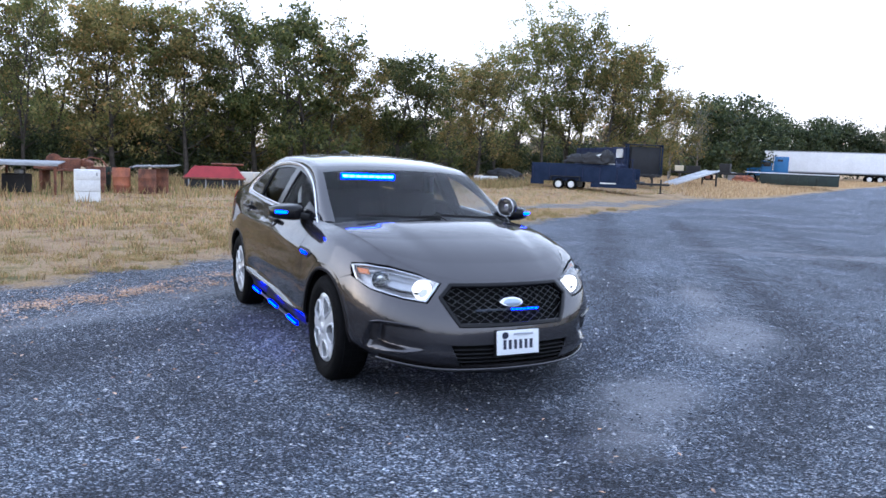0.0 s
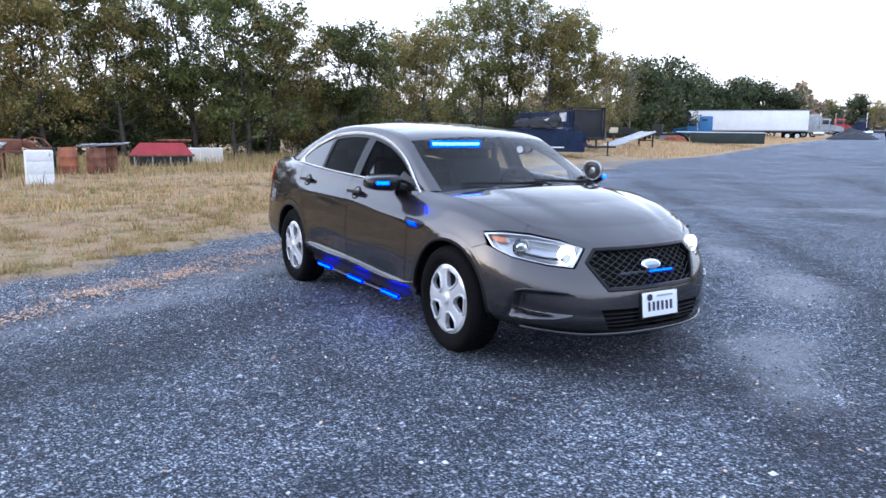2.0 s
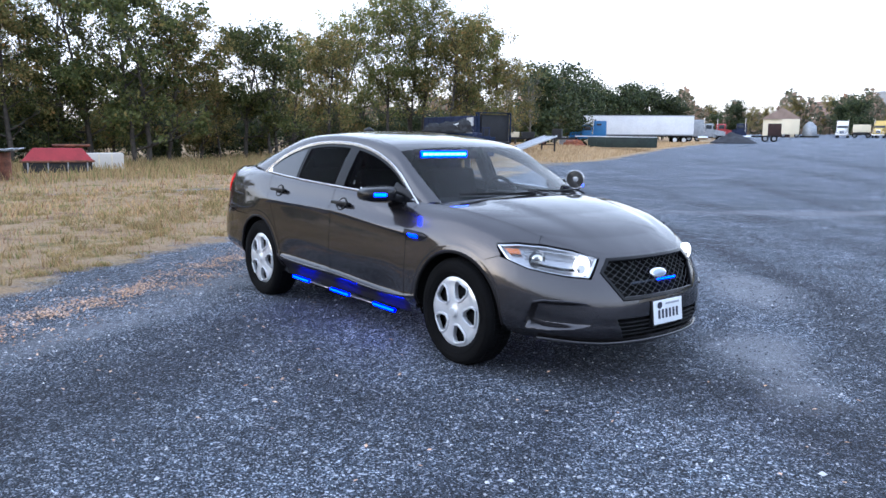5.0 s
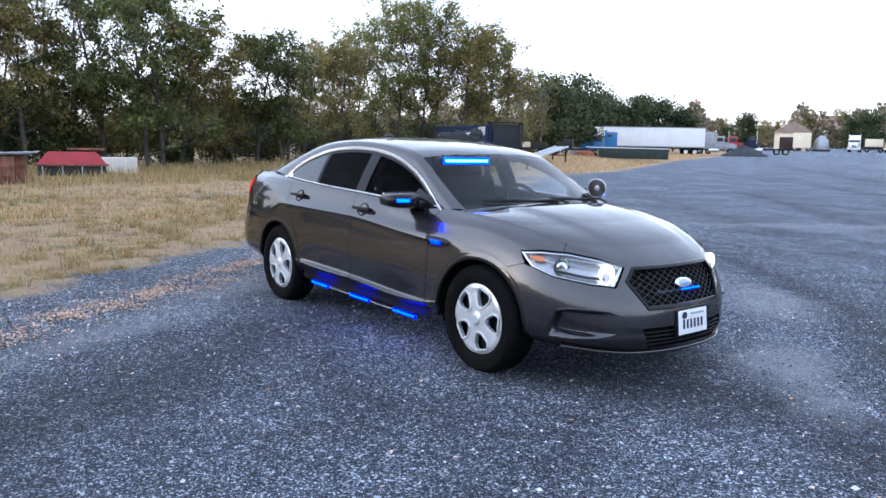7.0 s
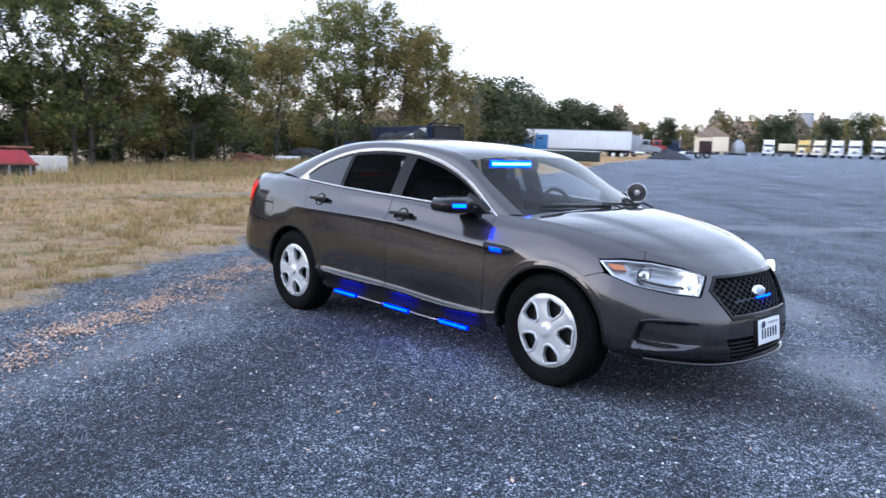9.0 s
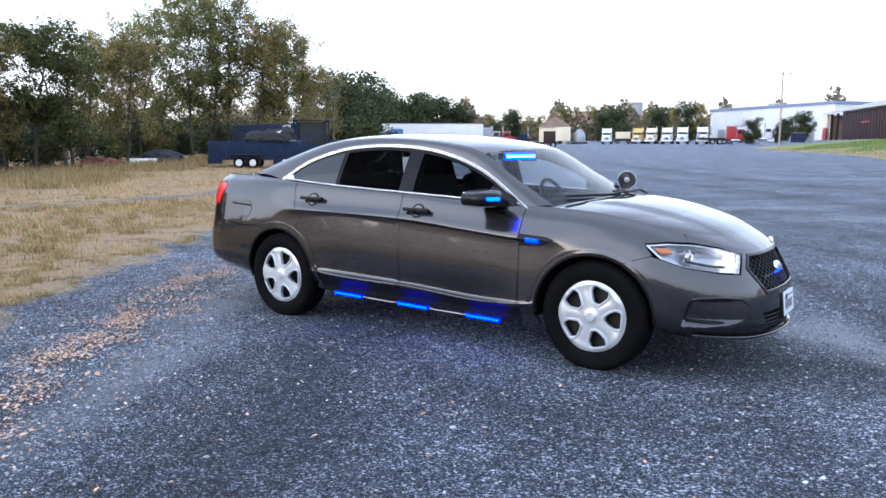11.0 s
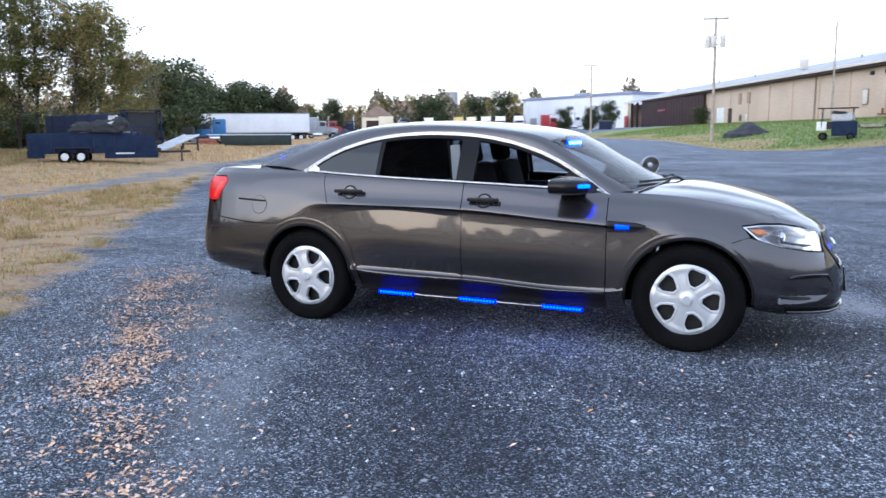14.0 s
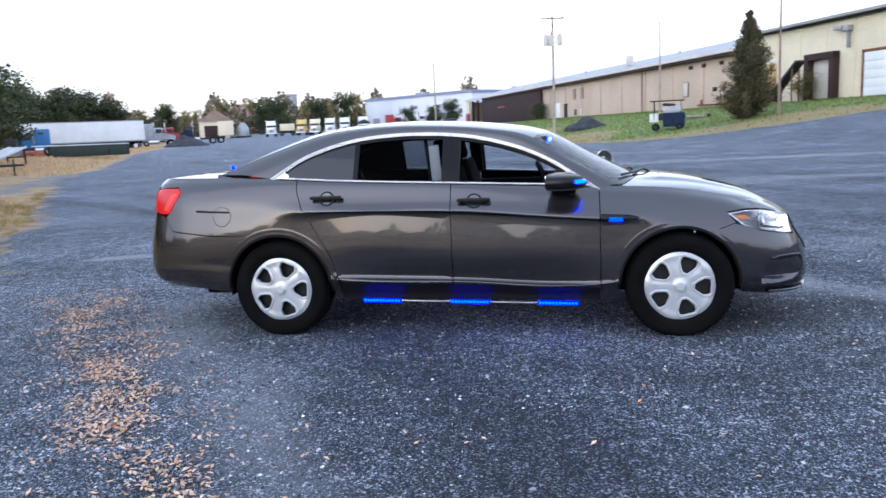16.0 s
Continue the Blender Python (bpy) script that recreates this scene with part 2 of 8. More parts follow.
def sheet(name, fn, nu, nv, mat, parent, label="", core=(0, 0, 0.65), thick=0.0):
    """A panel over the unit square of a surface map."""
    g = np.stack(np.meshgrid(np.linspace(0, 1, nu), np.linspace(0, 1, nv), indexing="ij"), 2).reshape(-1, 2)
    p = fn(g)
    n = field_normals(fn, g)
    out = p * CORE - np.array([core[0] * 0.8, core[1], core[2]])
    sgn = 1 if np.mean(np.sum(n * out, axis=1)) > 0 else -1
    n = n * sgn
    i = (np.arange(nu - 1)[:, None] * nv + np.arange(nv - 1)[None, :]).ravel()
    f = np.stack([i, i + nv, i + nv + 1, i + 1], 1)
    if sgn < 0:
        f = f[:, ::-1]
    if thick:
        ring_ids = [a * nv for a in range(nu)] + [(nu - 1) * nv + b for b in range(1, nv)]
        ring_ids += [a * nv + nv - 1 for a in range(nu - 2, -1, -1)] + list(range(nv - 2, 0, -1))
        k, m = len(p), len(ring_ids)
        top, low = p[ring_ids], p[ring_ids] - n[ring_ids] * thick
        p = np.concatenate([p, top, low])
        n = np.concatenate([n, np.zeros((2 * m, 3))])
        f = list(map(tuple, f)) + [(k + a, k + (a + 1) % m, k + m + (a + 1) % m, k + m + a) for a in range(m)]
    return mesh_part(name, p, f, mat, parent, label, n)


def coons(c0, c1, d0, d1):
    """Patch between c0(u) at v=0, c1(u) at v=1, d0(v) at u=0, d1(v) at u=1."""
    def fn(g):
        u, v = g[:, 0], g[:, 1]
        U, V = u[:, None], v[:, None]
        z, o = np.zeros(1), np.ones(1)
        return ((1 - V) * c0(u) + V * c1(u) + (1 - U) * d0(v) + U * d1(v)
                - (1 - U) * (1 - V) * c0(z) - U * (1 - V) * c0(o) - (1 - U) * V * c1(z) - U * V * c1(o))
    return fn


def bar_mesh(path, width, height, closed=False, up=None):
    """A rectangular bar swept along a path (N,3) with bevelled corners."""
    path = np.asarray(path, float)
    n = len(path)
    if closed:
        tan = np.roll(path, -1, 0) - np.roll(path, 1, 0)
    else:
        tan = np.gradient(path, axis=0)
    tan /= np.linalg.norm(tan, axis=1)[:, None]
    up = np.array([0, 0, 1.0]) if up is None else np.asarray(up, float)
    up = np.broadcast_to(up, path.shape)
    side = np.cross(tan, up)
    side /= np.maximum(np.linalg.norm(side, axis=1), 1e-6)[:, None]
    upp = np.cross(side, tan)
    w, h, c = width / 2, height / 2, min(width, height) * 0.25
    prof = [(-w + c, -h), (w - c, -h), (w, -h + c), (w, h - c), (w - c, h), (-w + c, h), (-w, h - c), (-w, -h + c)]
    v = np.concatenate([path + side * a + upp * b for a, b in prof])
    k = len(prof)
    f = []
    for i in range(n if closed else n - 1):
        j = (i + 1) % n
        for a in range(k):
            b = (a + 1) % k
            f.append((a * n + i, b * n + i, b * n + j, a * n + j))
    if not closed:
        f.append(tuple(a * n for a in range(k)))
        f.append(tuple(a * n + n - 1 for a in reversed(range(k))))
    return v, f


def bar(name, path, width, height, mat, parent, label="", closed=False, up=None):
    v, f = bar_mesh(path, width, height, closed, up)
    return mesh_part(name, v, f, mat, parent, label, smooth=False)


def blocks(*specs):
    """One bmesh of rounded blocks: (cx, cy, cz, sx, sy, sz, rx, ry, rz, bevel)."""
    bm = bmesh.new()
    for cx, cy, cz, sx, sy, sz, rx, ry, rz, bev in specs:
        b2 = bmesh.new()
        bmesh.ops.create_cube(b2, size=1, matrix=Matrix.Diagonal((sx, sy, sz, 1)))
        if bev:
            bmesh.ops.bevel(b2, geom=b2.edges[:], offset=bev, segments=3 if bev > 0.02 else 2, affect="EDGES", profile=0.6)
        bmesh.ops.transform(b2, matrix=pose(cx, cy, cz, rx, ry, rz), verts=b2.verts)
        tmp = bpy.data.meshes.new("tmp")
        b2.to_mesh(tmp)
        b2.free()
        bm.from_mesh(tmp)
        bpy.data.meshes.remove(tmp)
    return bm


def lathe(profile, segments=48, m=None):
    """Revolves (radius, along) pairs round local y."""
    bm = bmesh.new()
    rings = []
    for r, a in profile:
        if r < 1e-6:
            rings.append([bm.verts.new((0, a, 0))])
        else:
            rings.append([bm.verts.new((r * math.cos(2 * math.pi * i / segments), a, r * math.sin(2 * math.pi * i / segments))) for i in range(segments)])
    for p, q in zip(rings, rings[1:]):
        for i in range(segments):
            j = (i + 1) % segments
            vs = [p[i % len(p)], p[j % len(p)], q[j % len(q)], q[i % len(q)]]
            vs = list(dict.fromkeys(vs))
            if len(vs) > 2:
                bm.faces.new(vs)
    bmesh.ops.recalc_face_normals(bm, faces=bm.faces)
    if m is not None:
        bmesh.ops.transform(bm, matrix=m, verts=bm.verts)
    return bm


# ---- car: body surface ----
CAR_Y = 0.075
PLAN = [(2.43, 0), (2.415, .25), (2.365, .45), (2.265, .63), (2.11, .78), (1.9, .885), (1.6, .94), (1.0, .962), (0, .968),
        (-1.0, .965), (-1.6, .955), (-2.0, .935), (-2.3, .89), (-2.5, .80), (-2.64, .60), (-2.71, .3), (-2.73, 0)]
_d = np.r_[0, np.cumsum(np.hypot(*np.diff(np.array(PLAN, float), axis=0).T))]
_t = np.linspace(0, _d[-1], 1200)
_o = spline(_d, PLAN, _t)
OUT_S = np.r_[0, np.cumsum(np.hypot(*np.diff(_o, axis=0).T))]
_tg = np.gradient(_o, OUT_S, axis=0)
OUT_X, OUT_Y, OUT_NX, OUT_NY = _o[:, 0], _o[:, 1], -_tg[:, 1] * -1, _tg[:, 0] * -1
OUT_NX[0] = 1; OUT_NY[0] = 0; OUT_NX[-1] = -1; OUT_NY[-1] = 0
for _k, _rev in ((int(np.searchsorted(OUT_S, .14)), False), (int(np.searchsorted(OUT_S, OUT_S[-1] - .14)), True)):
    # the outline crosses the middle square
    if _rev:
        _f = (OUT_S[-1] - OUT_S[_k:]) / (OUT_S[-1] - OUT_S[_k])
        OUT_NY[_k:] = OUT_NY[_k] * _f
        OUT_NX[_k:] = -np.sqrt(1 - OUT_NY[_k:] ** 2)
    else:
        OUT_NY[:_k] = OUT_NY[_k] * OUT_S[:_k] / OUT_S[_k]
        OUT_NX[:_k] = np.sqrt(1 - OUT_NY[:_k] ** 2)
S_END = OUT_S[-1]


def sx(x):
    return float(np.interp(-x, -OUT_X, OUT_S))


def sy(y):
    k = int(np.argmax(OUT_Y > 0.94))
    return float(np.interp(y, OUT_Y[:k], OUT_S[:k]))


# profiles of the body side: (outward offset, height) from the lower edge up to the hood or belt edge
PROFILES = [
    (0.0, [(-.07, .20), (-.02, .25), (0, .32), (0, .42), (-.005, .50), (-.03, .56), (-.08, .66), (-.125, .75), (-.155, .785)]),
    (sy(.46), [(-.09, .22), (-.03, .27), (0, .33), (0, .42), (-.01, .50), (-.03, .57), (-.075, .66), (-.125, .755), (-.165, .80)]),
    (sx(2.1), [(-.12, .25), (-.05, .29), (-.01, .35), (0, .45), (-.005, .55), (-.025, .64), (-.055, .71), (-.11, .80), (-.20, .872)]),
    (sx(1.75), [(-.06, .29), (-.02, .35), (0, .42), (0, .55), (-.005, .66), (-.025, .75), (-.055, .83), (-.11, .905), (-.21, .955)]),
    (sx(1.43), [(-.05, .28), (-.01, .36), (0, .45), (.005, .60), (.0, .75), (-.025, .83), (-.055, .90), (-.10, .965), (-.19, 1.01)]),
    (sx(0.9), [(-.07, .25), (-.05, .31), (.006, .372), (.000, .59), (-.015, .808), (.006, .834), (-.036, .91), (-.085, .995), (-.155, 1.045)]),
    (sx(0.0), [(-.08, .255), (-.06, .32), (.008, .398), (.002, .61), (-.018, .876), (.007, .905), (-.032, .975), (-.07, 1.065), (-.105, 1.092)]),
    (sx(-1.05), [(-.07, .26), (-.05, .33), (.008, .428), (.003, .65), (-.015, .900), (.009, .928), (-.032, 1.0), (-.075, 1.115), (-.11, 1.143)]),
    (sx(-1.5), [(-.05, .29), (-.02, .36), (0, .46), (.01, .62), (.003, .82), (-.012, .93), (-.035, 1.02), (-.08, 1.13), (-.13, 1.172)]),
    (sx(-2.2), [(-.12, .34), (-.03, .41), (0, .49), (0, .62), (-.01, .75), (-.035, .90), (-.06, 1.03), (-.11, 1.13), (-.19, 1.188)]),
    (S_END, [(-.12, .31), (-.03, .38), (0, .46), (0, .60), (-.03, .72), (-.07, .88), (-.08, 1.02), (-.09, 1.13), (-.13, 1.18)]),
]
RIB = [None, None, None, None, (-.004, .50), (.002, .405), (-.018, .428), (.004, .462), (-.004, .52), None, None]
for (_, prof), rib in zip(PROFILES, RIB):   # hollow of the side above the lower rib
    a, b = prof[2], prof[3]
    prof.insert(3, rib or ((a[0] + b[0]) / 2, (a[1] + b[1]) / 2))
ST = np.array([p[0] for p in PROFILES])
PD = np.array([[q[0] for q in p[1]] for p in PROFILES], float)
PZ = np.array([[q[1] for q in p[1]] for p in PROFILES], float)
# the lower rib runs level between the arches and fades at both ends
for _x in (.62, -.80):
    _s = np.array([sx(_x)])
    _d, _z = spline(ST, PD, _s), spline(ST, PZ, _s)
    _d[0, 3], _z[0, 3] = -.018, _z[0, 2] + .031
    _k = int(np.searchsorted(ST, _s[0]))
    ST, PD, PZ = np.insert(ST, _k, _s[0]), np.insert(PD, _k, _d[0], 0), np.insert(PZ, _k, _z[0], 0)
WS = 0.11
TOP_W = 9 * WS


def ring(p):
    """(s, w) to the body's skin; s from the front's middle, + to the car's left; w up in steps of WS."""
    s, w = p[:, 0], p[:, 1] / WS
    a = np.clip(np.abs(s), 0, S_END)
    D, Z = spline(ST, PD, a), spline(ST, PZ, a)
    i = np.clip(np.floor(w).astype(int), 0, 8)
    u = w - i
    def along(A, rising=False):
        m = np.zeros_like(A)
        m[:, 1:-1] = (A[:, 2:] - A[:, :-2]) / 2
        m[:, 0], m[:, -1] = A[:, 1] - A[:, 0], A[:, -1] - A[:, -2]
        if rising:   # no overshoot where steps are uneven
            st = np.diff(A, axis=1)
            m[:, 1:-1] = np.minimum(m[:, 1:-1], 2.5 * np.minimum(st[:, :-1], st[:, 1:]))
        r = np.arange(len(A))
        return (A[r, i] * (2 * u**3 - 3 * u**2 + 1) + m[r, i] * (u**3 - 2 * u**2 + u)
                + A[r, i + 1] * (3 * u**2 - 2 * u**3) + m[r, i + 1] * (u**3 - u**2))
    d, z = along(D), along(Z, True)
    x = np.interp(a, OUT_S, OUT_X) + np.interp(a, OUT_S, OUT_NX) * d
    y = np.interp(a, OUT_S, OUT_Y) + np.interp(a, OUT_S, OUT_NY) * d
    return np.stack([x, np.where(s < 0, -y, y), z], 1)


_wg = np.linspace(0, TOP_W, 181)


def sw(s, z):
    """Domain point on the body at outline place s and height z; z None is the top edge."""
    if z is None:
        return (s, TOP_W)
    zz = ring(np.stack([np.full(181, s), _wg], 1))[:, 2]
    return (s, float(np.interp(z, zz, _wg)))


def resample_open(pts, step):
    pts = np.array(pts, float)
    d = np.r_[0, np.cumsum(np.hypot(*np.diff(pts, axis=0).T))]
    t = np.linspace(0, d[-1], max(3, int(d[-1] / step)))
    return np.stack([np.interp(t, d, pts[:, 0]), np.interp(t, d, pts[:, 1])], 1)


def region(pts, side=-1, step=0.02):
    """(s, z) outline to a domain loop on one side of the car."""
    out = []
    n = len(pts)
    for i in range(n):
        (s0, z0), (s1, z1) = pts[i], pts[(i + 1) % n]
        if z0 is None and z1 is None:
            k = max(1, int(abs(s1 - s0) / step))
            out += [(s0 + (s1 - s0) * j / k, TOP_W) for j in range(k)]
            continue
        w0, w1 = sw(s0, z0), sw(s1, z1)
        if z0 is None or z1 is None:
            out.append(w0)
            continue
        k = max(1, int(math.hypot(s1 - s0, z1 - z0) / step))
        out += [sw(s0 + (s1 - s0) * j / k, z0 + (z1 - z0) * j / k) for j in range(k)]
    out = np.array(out)
    out[:, 0] *= side
    return out


AXF, AXR, HUB_Z, ARCH = 1.434, -1.434, 0.352, 0.408


def arch_pts(cx, zfront, zrear, back_to_front=True):
    """Arch of the wheel opening as (s, z), from its front foot over to its rear foot."""
    a0 = math.asin((zfront - HUB_Z) / ARCH)
    a1 = math.pi - math.asin((zrear - HUB_Z) / ARCH)
    return [(sx(cx + ARCH * math.cos(a)), HUB_Z + ARCH * math.sin(a)) for a in np.linspace(a0, a1, 30)]


G = 0.003   # half a shut line
F_SEAM, B_SEAM = 0.905, -0.128


def build_car(M):
    car = tagged(new("sedan"), "dark bronze-grey four-door police sedan parked on gravel", "car")
    car.location = (0, CAR_Y, 0)
    # headlight outline in (s, z)
    hl = [(sx(1.765), .838), (sx(1.90), .848), (sx(2.08), .838), (sy(.66), .81), (sy(.50), .772),
          (sy(.575), .660), (sy(.70), .676), (sx(2.0), .714), (sx(1.86), .760)]
    grille = [(-.425, .757), (.425, .757), (.49, .685), (.365, .525), (-.365, .525), (-.49, .685)]
    def sgn_s(y):
        return math.copysign(sy(abs(y)), y)
    grille_loop = np.array([(sgn_s(y), sw(sy(abs(y)), z)[1]) for y, z in resample(grille, 0.02)])
    intake = [(-.42, .405), (.42, .405), (.36, .275), (-.36, .275)]
    intake_loop = np.array([(sgn_s(y), sw(sy(abs(y)), z)[1]) for y, z in resample(intake, 0.02)])
    fog = [(sx(2.03), .505), (sx(2.10), .520), (sy(.70), .518), (sy(.58), .500), (sy(.535), .44), (sy(.575), .372), (sy(.66), .345), (sx(2.06), .332), (sx(1.975), .338), (sx(1.985), .40)]
    def pocket(p):
        """Recess behind the bumper's skin, deep at its outer end and running out to the front."""
        n = field_normals(ring, p)
        q = ring(p)
        n *= np.sign(np.sum(n * (q - [0, 0, .6]) * [1, 1, 0], axis=1))[:, None]
        a, z = np.abs(p[:, 0]), q[:, 2]
        rear = np.interp(z, [.338, .505], [sx(1.975), sx(2.03)])
        ease = lambda t: np.clip(t, 0, 1)
        d = ease((rear - a) / .045) * ease((.516 - z) / .020) * ease((z - .336) / .040) * ease((a - sy(.545)) / (sx(2.06) - sy(.545)))
        return q - n * (.003 + .080 * d)[:, None]
    # front bumper: one piece round the nose
    arch_f = arch_pts(AXF, .33, .31)
    foot = arch_f[0]
    a_seam = math.asin((.712 - HUB_Z) / ARCH)
    seam = (sx(AXF + ARCH * math.cos(a_seam)), .712)
    up = [a for a in arch_f if a[1] < .700 and a[0] < sx(AXF)] + [seam]
    half = [(sy(.46), None), (sy(.50) - .012, .765), (sy(.575) - .012, .648), (sy(.70), .664), (sx(2.0), .705), (sx(1.86), .753), (sx(1.80), .768)]
    half += [up[-1]] + up[-2::-1]
    half += [(foot[0], .31), (sx(1.9), .285), (sx(2.1), .25), (sy(.46), .222), (0.0001, .20)]
    right = region([(0.0001, None)] + half, 1)
    left = right.copy()
    left[:, 0] *= -1
    loop = np.concatenate([right, left[::-1]])
    keep = [0]
    for i in range(1, len(loop)):
        if np.linalg.norm(loop[i] - loop[keep[-1]]) > 2e-3:
            keep.append(i)
    loop = loop[keep]
    fog_r, fog_l = region(fog, -1), region(fog, 1)
    bumper = skin("front_bumper", [loop, grille_loop, intake_loop, fog_r, fog_l], ring, M["paint"], car, thick=0.075)
    for fl in (fog_r, fog_l):
        skin("fog_pocket", [fl], pocket, M["paint"], bumper, thick=0, h=.012)
        sd = np.sign(fl[0, 0])
        for nm, pts, w, h in (("pocket_brow", [(sx(2.045), .514), (sx(2.10), .526), (sy(.70), .524), (sy(.60), .510)], .014, .012),):
            c = np.array([(sd * a, sw(a, b)[1]) for a, b in resample_open(pts, .03)])
            bar(nm, ring(c) - (ring(c) - [1.2, 0, .45]) * [-.004, -.004, 0], w, h, M["paint"], bumper)
    # backing sheet blackened as the intake's shaded hollow
    skin("lower_intake", [intake_loop], ring, M["shade_black"], bumper, "black ribbed lower intake", thick=0, lift=-0.034)
    for z in (.30, .325, .35, .375):
        ss = np.linspace(-sy(.39), sy(.39), 40)
        path = ring(np.array([(s, sw(abs(s), z)[1]) for s in ss])) - [0.018, 0, 0]
        bar("intake_rib", path, 0.03, 0.008, M["black_plastic"], bumper)
    ss = np.linspace(-sx(2.06), sx(2.06), 90)
    path = ring(np.array([(s, sw(abs(s), .262 if abs(s) < sy(.5) else .262 + .03 * min(1, (abs(s) - sy(.5)) / .4))[1]) for s in ss]))
    bar("chin_spoiler", path + [0.004, 0, -0.012], 0.040, 0.018, M["paint"], bumper, "body-coloured chin lip")
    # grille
    # sheet behind the mesh, blackened as the unlit depth there
    gr = skin("grille", [grille_loop], ring, M["shade_black"], car, "black diamond-mesh grille", thick=0, lift=-0.055)
    rimpath = ring(np.array(grille_loop))
    gn = field_normals(ring, np.array(grille_loop))
    gn *= np.sign(gn[:, :1])
    bar("grille_surround", rimpath - gn * 0.006, 0.030, 0.024, M["gloss_black"], gr, closed=True, up=gn)
    gp = np.array(grille)
    def clip(p, q):
        ts = np.linspace(0, 1, 60)
        pts = p + (q - p) * ts[:, None]
        ok = inside(pts, [gp])
        return pts[ok] if ok.sum() > 2 else None
    wires_v, wires_f = [], []
    for slope in (0.55, -0.55):
        for c in np.arange(-1.2, 1.2, 0.072):
            p = np.array([c - .6, .64 - .6 * slope])
            q = np.array([c + .6, .64 + .6 * slope])
            pts = clip(p, q)
            if pts is None:
                continue
            dom = np.array([(sgn_s(y), sw(sy(abs(y)), z)[1]) for y, z in pts[::3]])
            if len(dom) < 2:
                continue
            pp = ring(dom) - [0.022, 0, 0]
            v, f = bar_mesh(pp, 0.0019, 0.0028, up=(1, 0, 0.3))
            o = sum(len(a) for a in wires_v)
            wires_v.append(v)
            wires_f += [tuple(i + o for i in g) for g in f]
    mesh_part("grille_mesh", np.concatenate(wires_v), wires_f, M["grille_wire"], gr, smooth=False)
    # oval badge: plain rim and face
    def oval(a, b, dep):
        t = np.linspace(0, 2 * math.pi, 36, endpoint=False)
        c = ring(np.array([(0.0, sw(0, .655)[1])]))[0]
        tilt = math.radians(28)
        v, f = [], []
        for k, (r, o) in enumerate(((1.0, 0), (1.0, dep * .6), (.85, dep))):
            for q in t:
                yy, zz = a * r * math.cos(q), b * r * math.sin(q)
                v.append((c[0] + 0.005 + o - zz * math.sin(tilt), yy, c[2] + zz * math.cos(tilt)))
        for k in range(2):
            f += [(k * 36 + i, k * 36 + (i + 1) % 36, k * 36 + 36 + (i + 1) % 36, k * 36 + 36 + i) for i in range(36)]
        f.append(tuple(range(72, 108)))
        return v, f
    v, f = oval(.082, .034, .012)
    bd = mesh_part("badge", v, f, M["chrome"], car, "chrome oval badge")
    v, f = oval(.068, .025, .016)
    mesh_part("badge_face", v, f, M["badge_blue"], bd, "plain pale blue oval")
    # light bar behind the grille
    gl = part("grille_light", blocks((2.335, -.02, .605, .02, .44, .016, 0, 0, 0, .004)), M["led_off"], car, "slim lit blue grille light")
    for i in range(7):
        y = .02 + .029 * i
        part("led", blocks((2.347, y, .605, .006, .019, .011, 0, 0, 0, .002)), M["blue"], gl)
    # licence plate with plain bars
    plate = part("number_plate", blocks((2.437, .012, .415, .008, .305, .152, 0, -6, 0, .003)), M["plate_white"], car, "white number plate with dark bars")
    for i in range(6):
        part("bar", blocks((2.4415, .012 - .095 + .038 * i, .403, .003, .022, .058, 0, -6, 0, 0)), M["plate_dark"], plate)
    part("bar", blocks((2.446, .045, .468, .003, .14, .012, 0, -6, 0, 0)), M["plate_grey"], plate)
    part("sticker", lathe([(0, 0.0), (.022, 0.0), (.022, .004), (0, .004)], 16, pose(2.443, -.085, .462, 0, 0, -90)), M["plate_dark"], plate)
    for y in (-.145, .145):
        part("bracket", blocks((2.425, y + .012, .41, .03, .03, .17, 0, -6, 0, .004)), M["black_plastic"], plate)
    for sd, who in ((-1, "right"), (1, "left")):
        # fender
        af = arch_pts(AXF, .33, .262)
        up_f = [(seam[0] + .004, seam[1] + .004)] + [a for a in af if not (a[1] < .722 and a[0] < sx(AXF))]
        fd = [(sx(1.805), .765)] + [(sx(1.74), .80), (sx(1.715), .842), (sx(1.90), .858), (sx(2.03), .853), (sx(2.03) - .02, None)]
        fd = [(sx(2.03), None), (sx(2.03), .85), (sx(1.90), .858), (sx(1.757), .846), (sx(1.775), .815), (sx(1.81), .775)] + up_f
        fd += [(af[-1][0], .255), (sx(F_SEAM) - G, .252), (sx(F_SEAM) - G, 1.0), (sx(F_SEAM) - G, None)]
        vent = [(sx(1.165), .834), (sx(1.10), .850), (sx(.915), .860), (sx(.915), .786), (sx(1.07), .792)]
        vent_l = region(vent, sd)
        skin("fender", [region(fd, sd)], ring, M["paint"], car)
        vt = skin("fender_vent", [vent_l], ring, M["black_plastic"], car, "black fender vent with small blue light", thick=.01, lift=.004, h=.02)
        rimline = ring(resample(vent_l, .02))
        bar("vent_rim", rimline + [0, sd * .004, 0], .006, .006, M["gloss_black"], vt, closed=True, up=np.array([0, sd, 0]))
        skin("led", [region([(sx(1.055), .831), (sx(.965), .835), (sx(.965), .816), (sx(1.055), .812)], sd)], ring, M["blue_dim"], vt, thick=.008, lift=.011, h=.02)
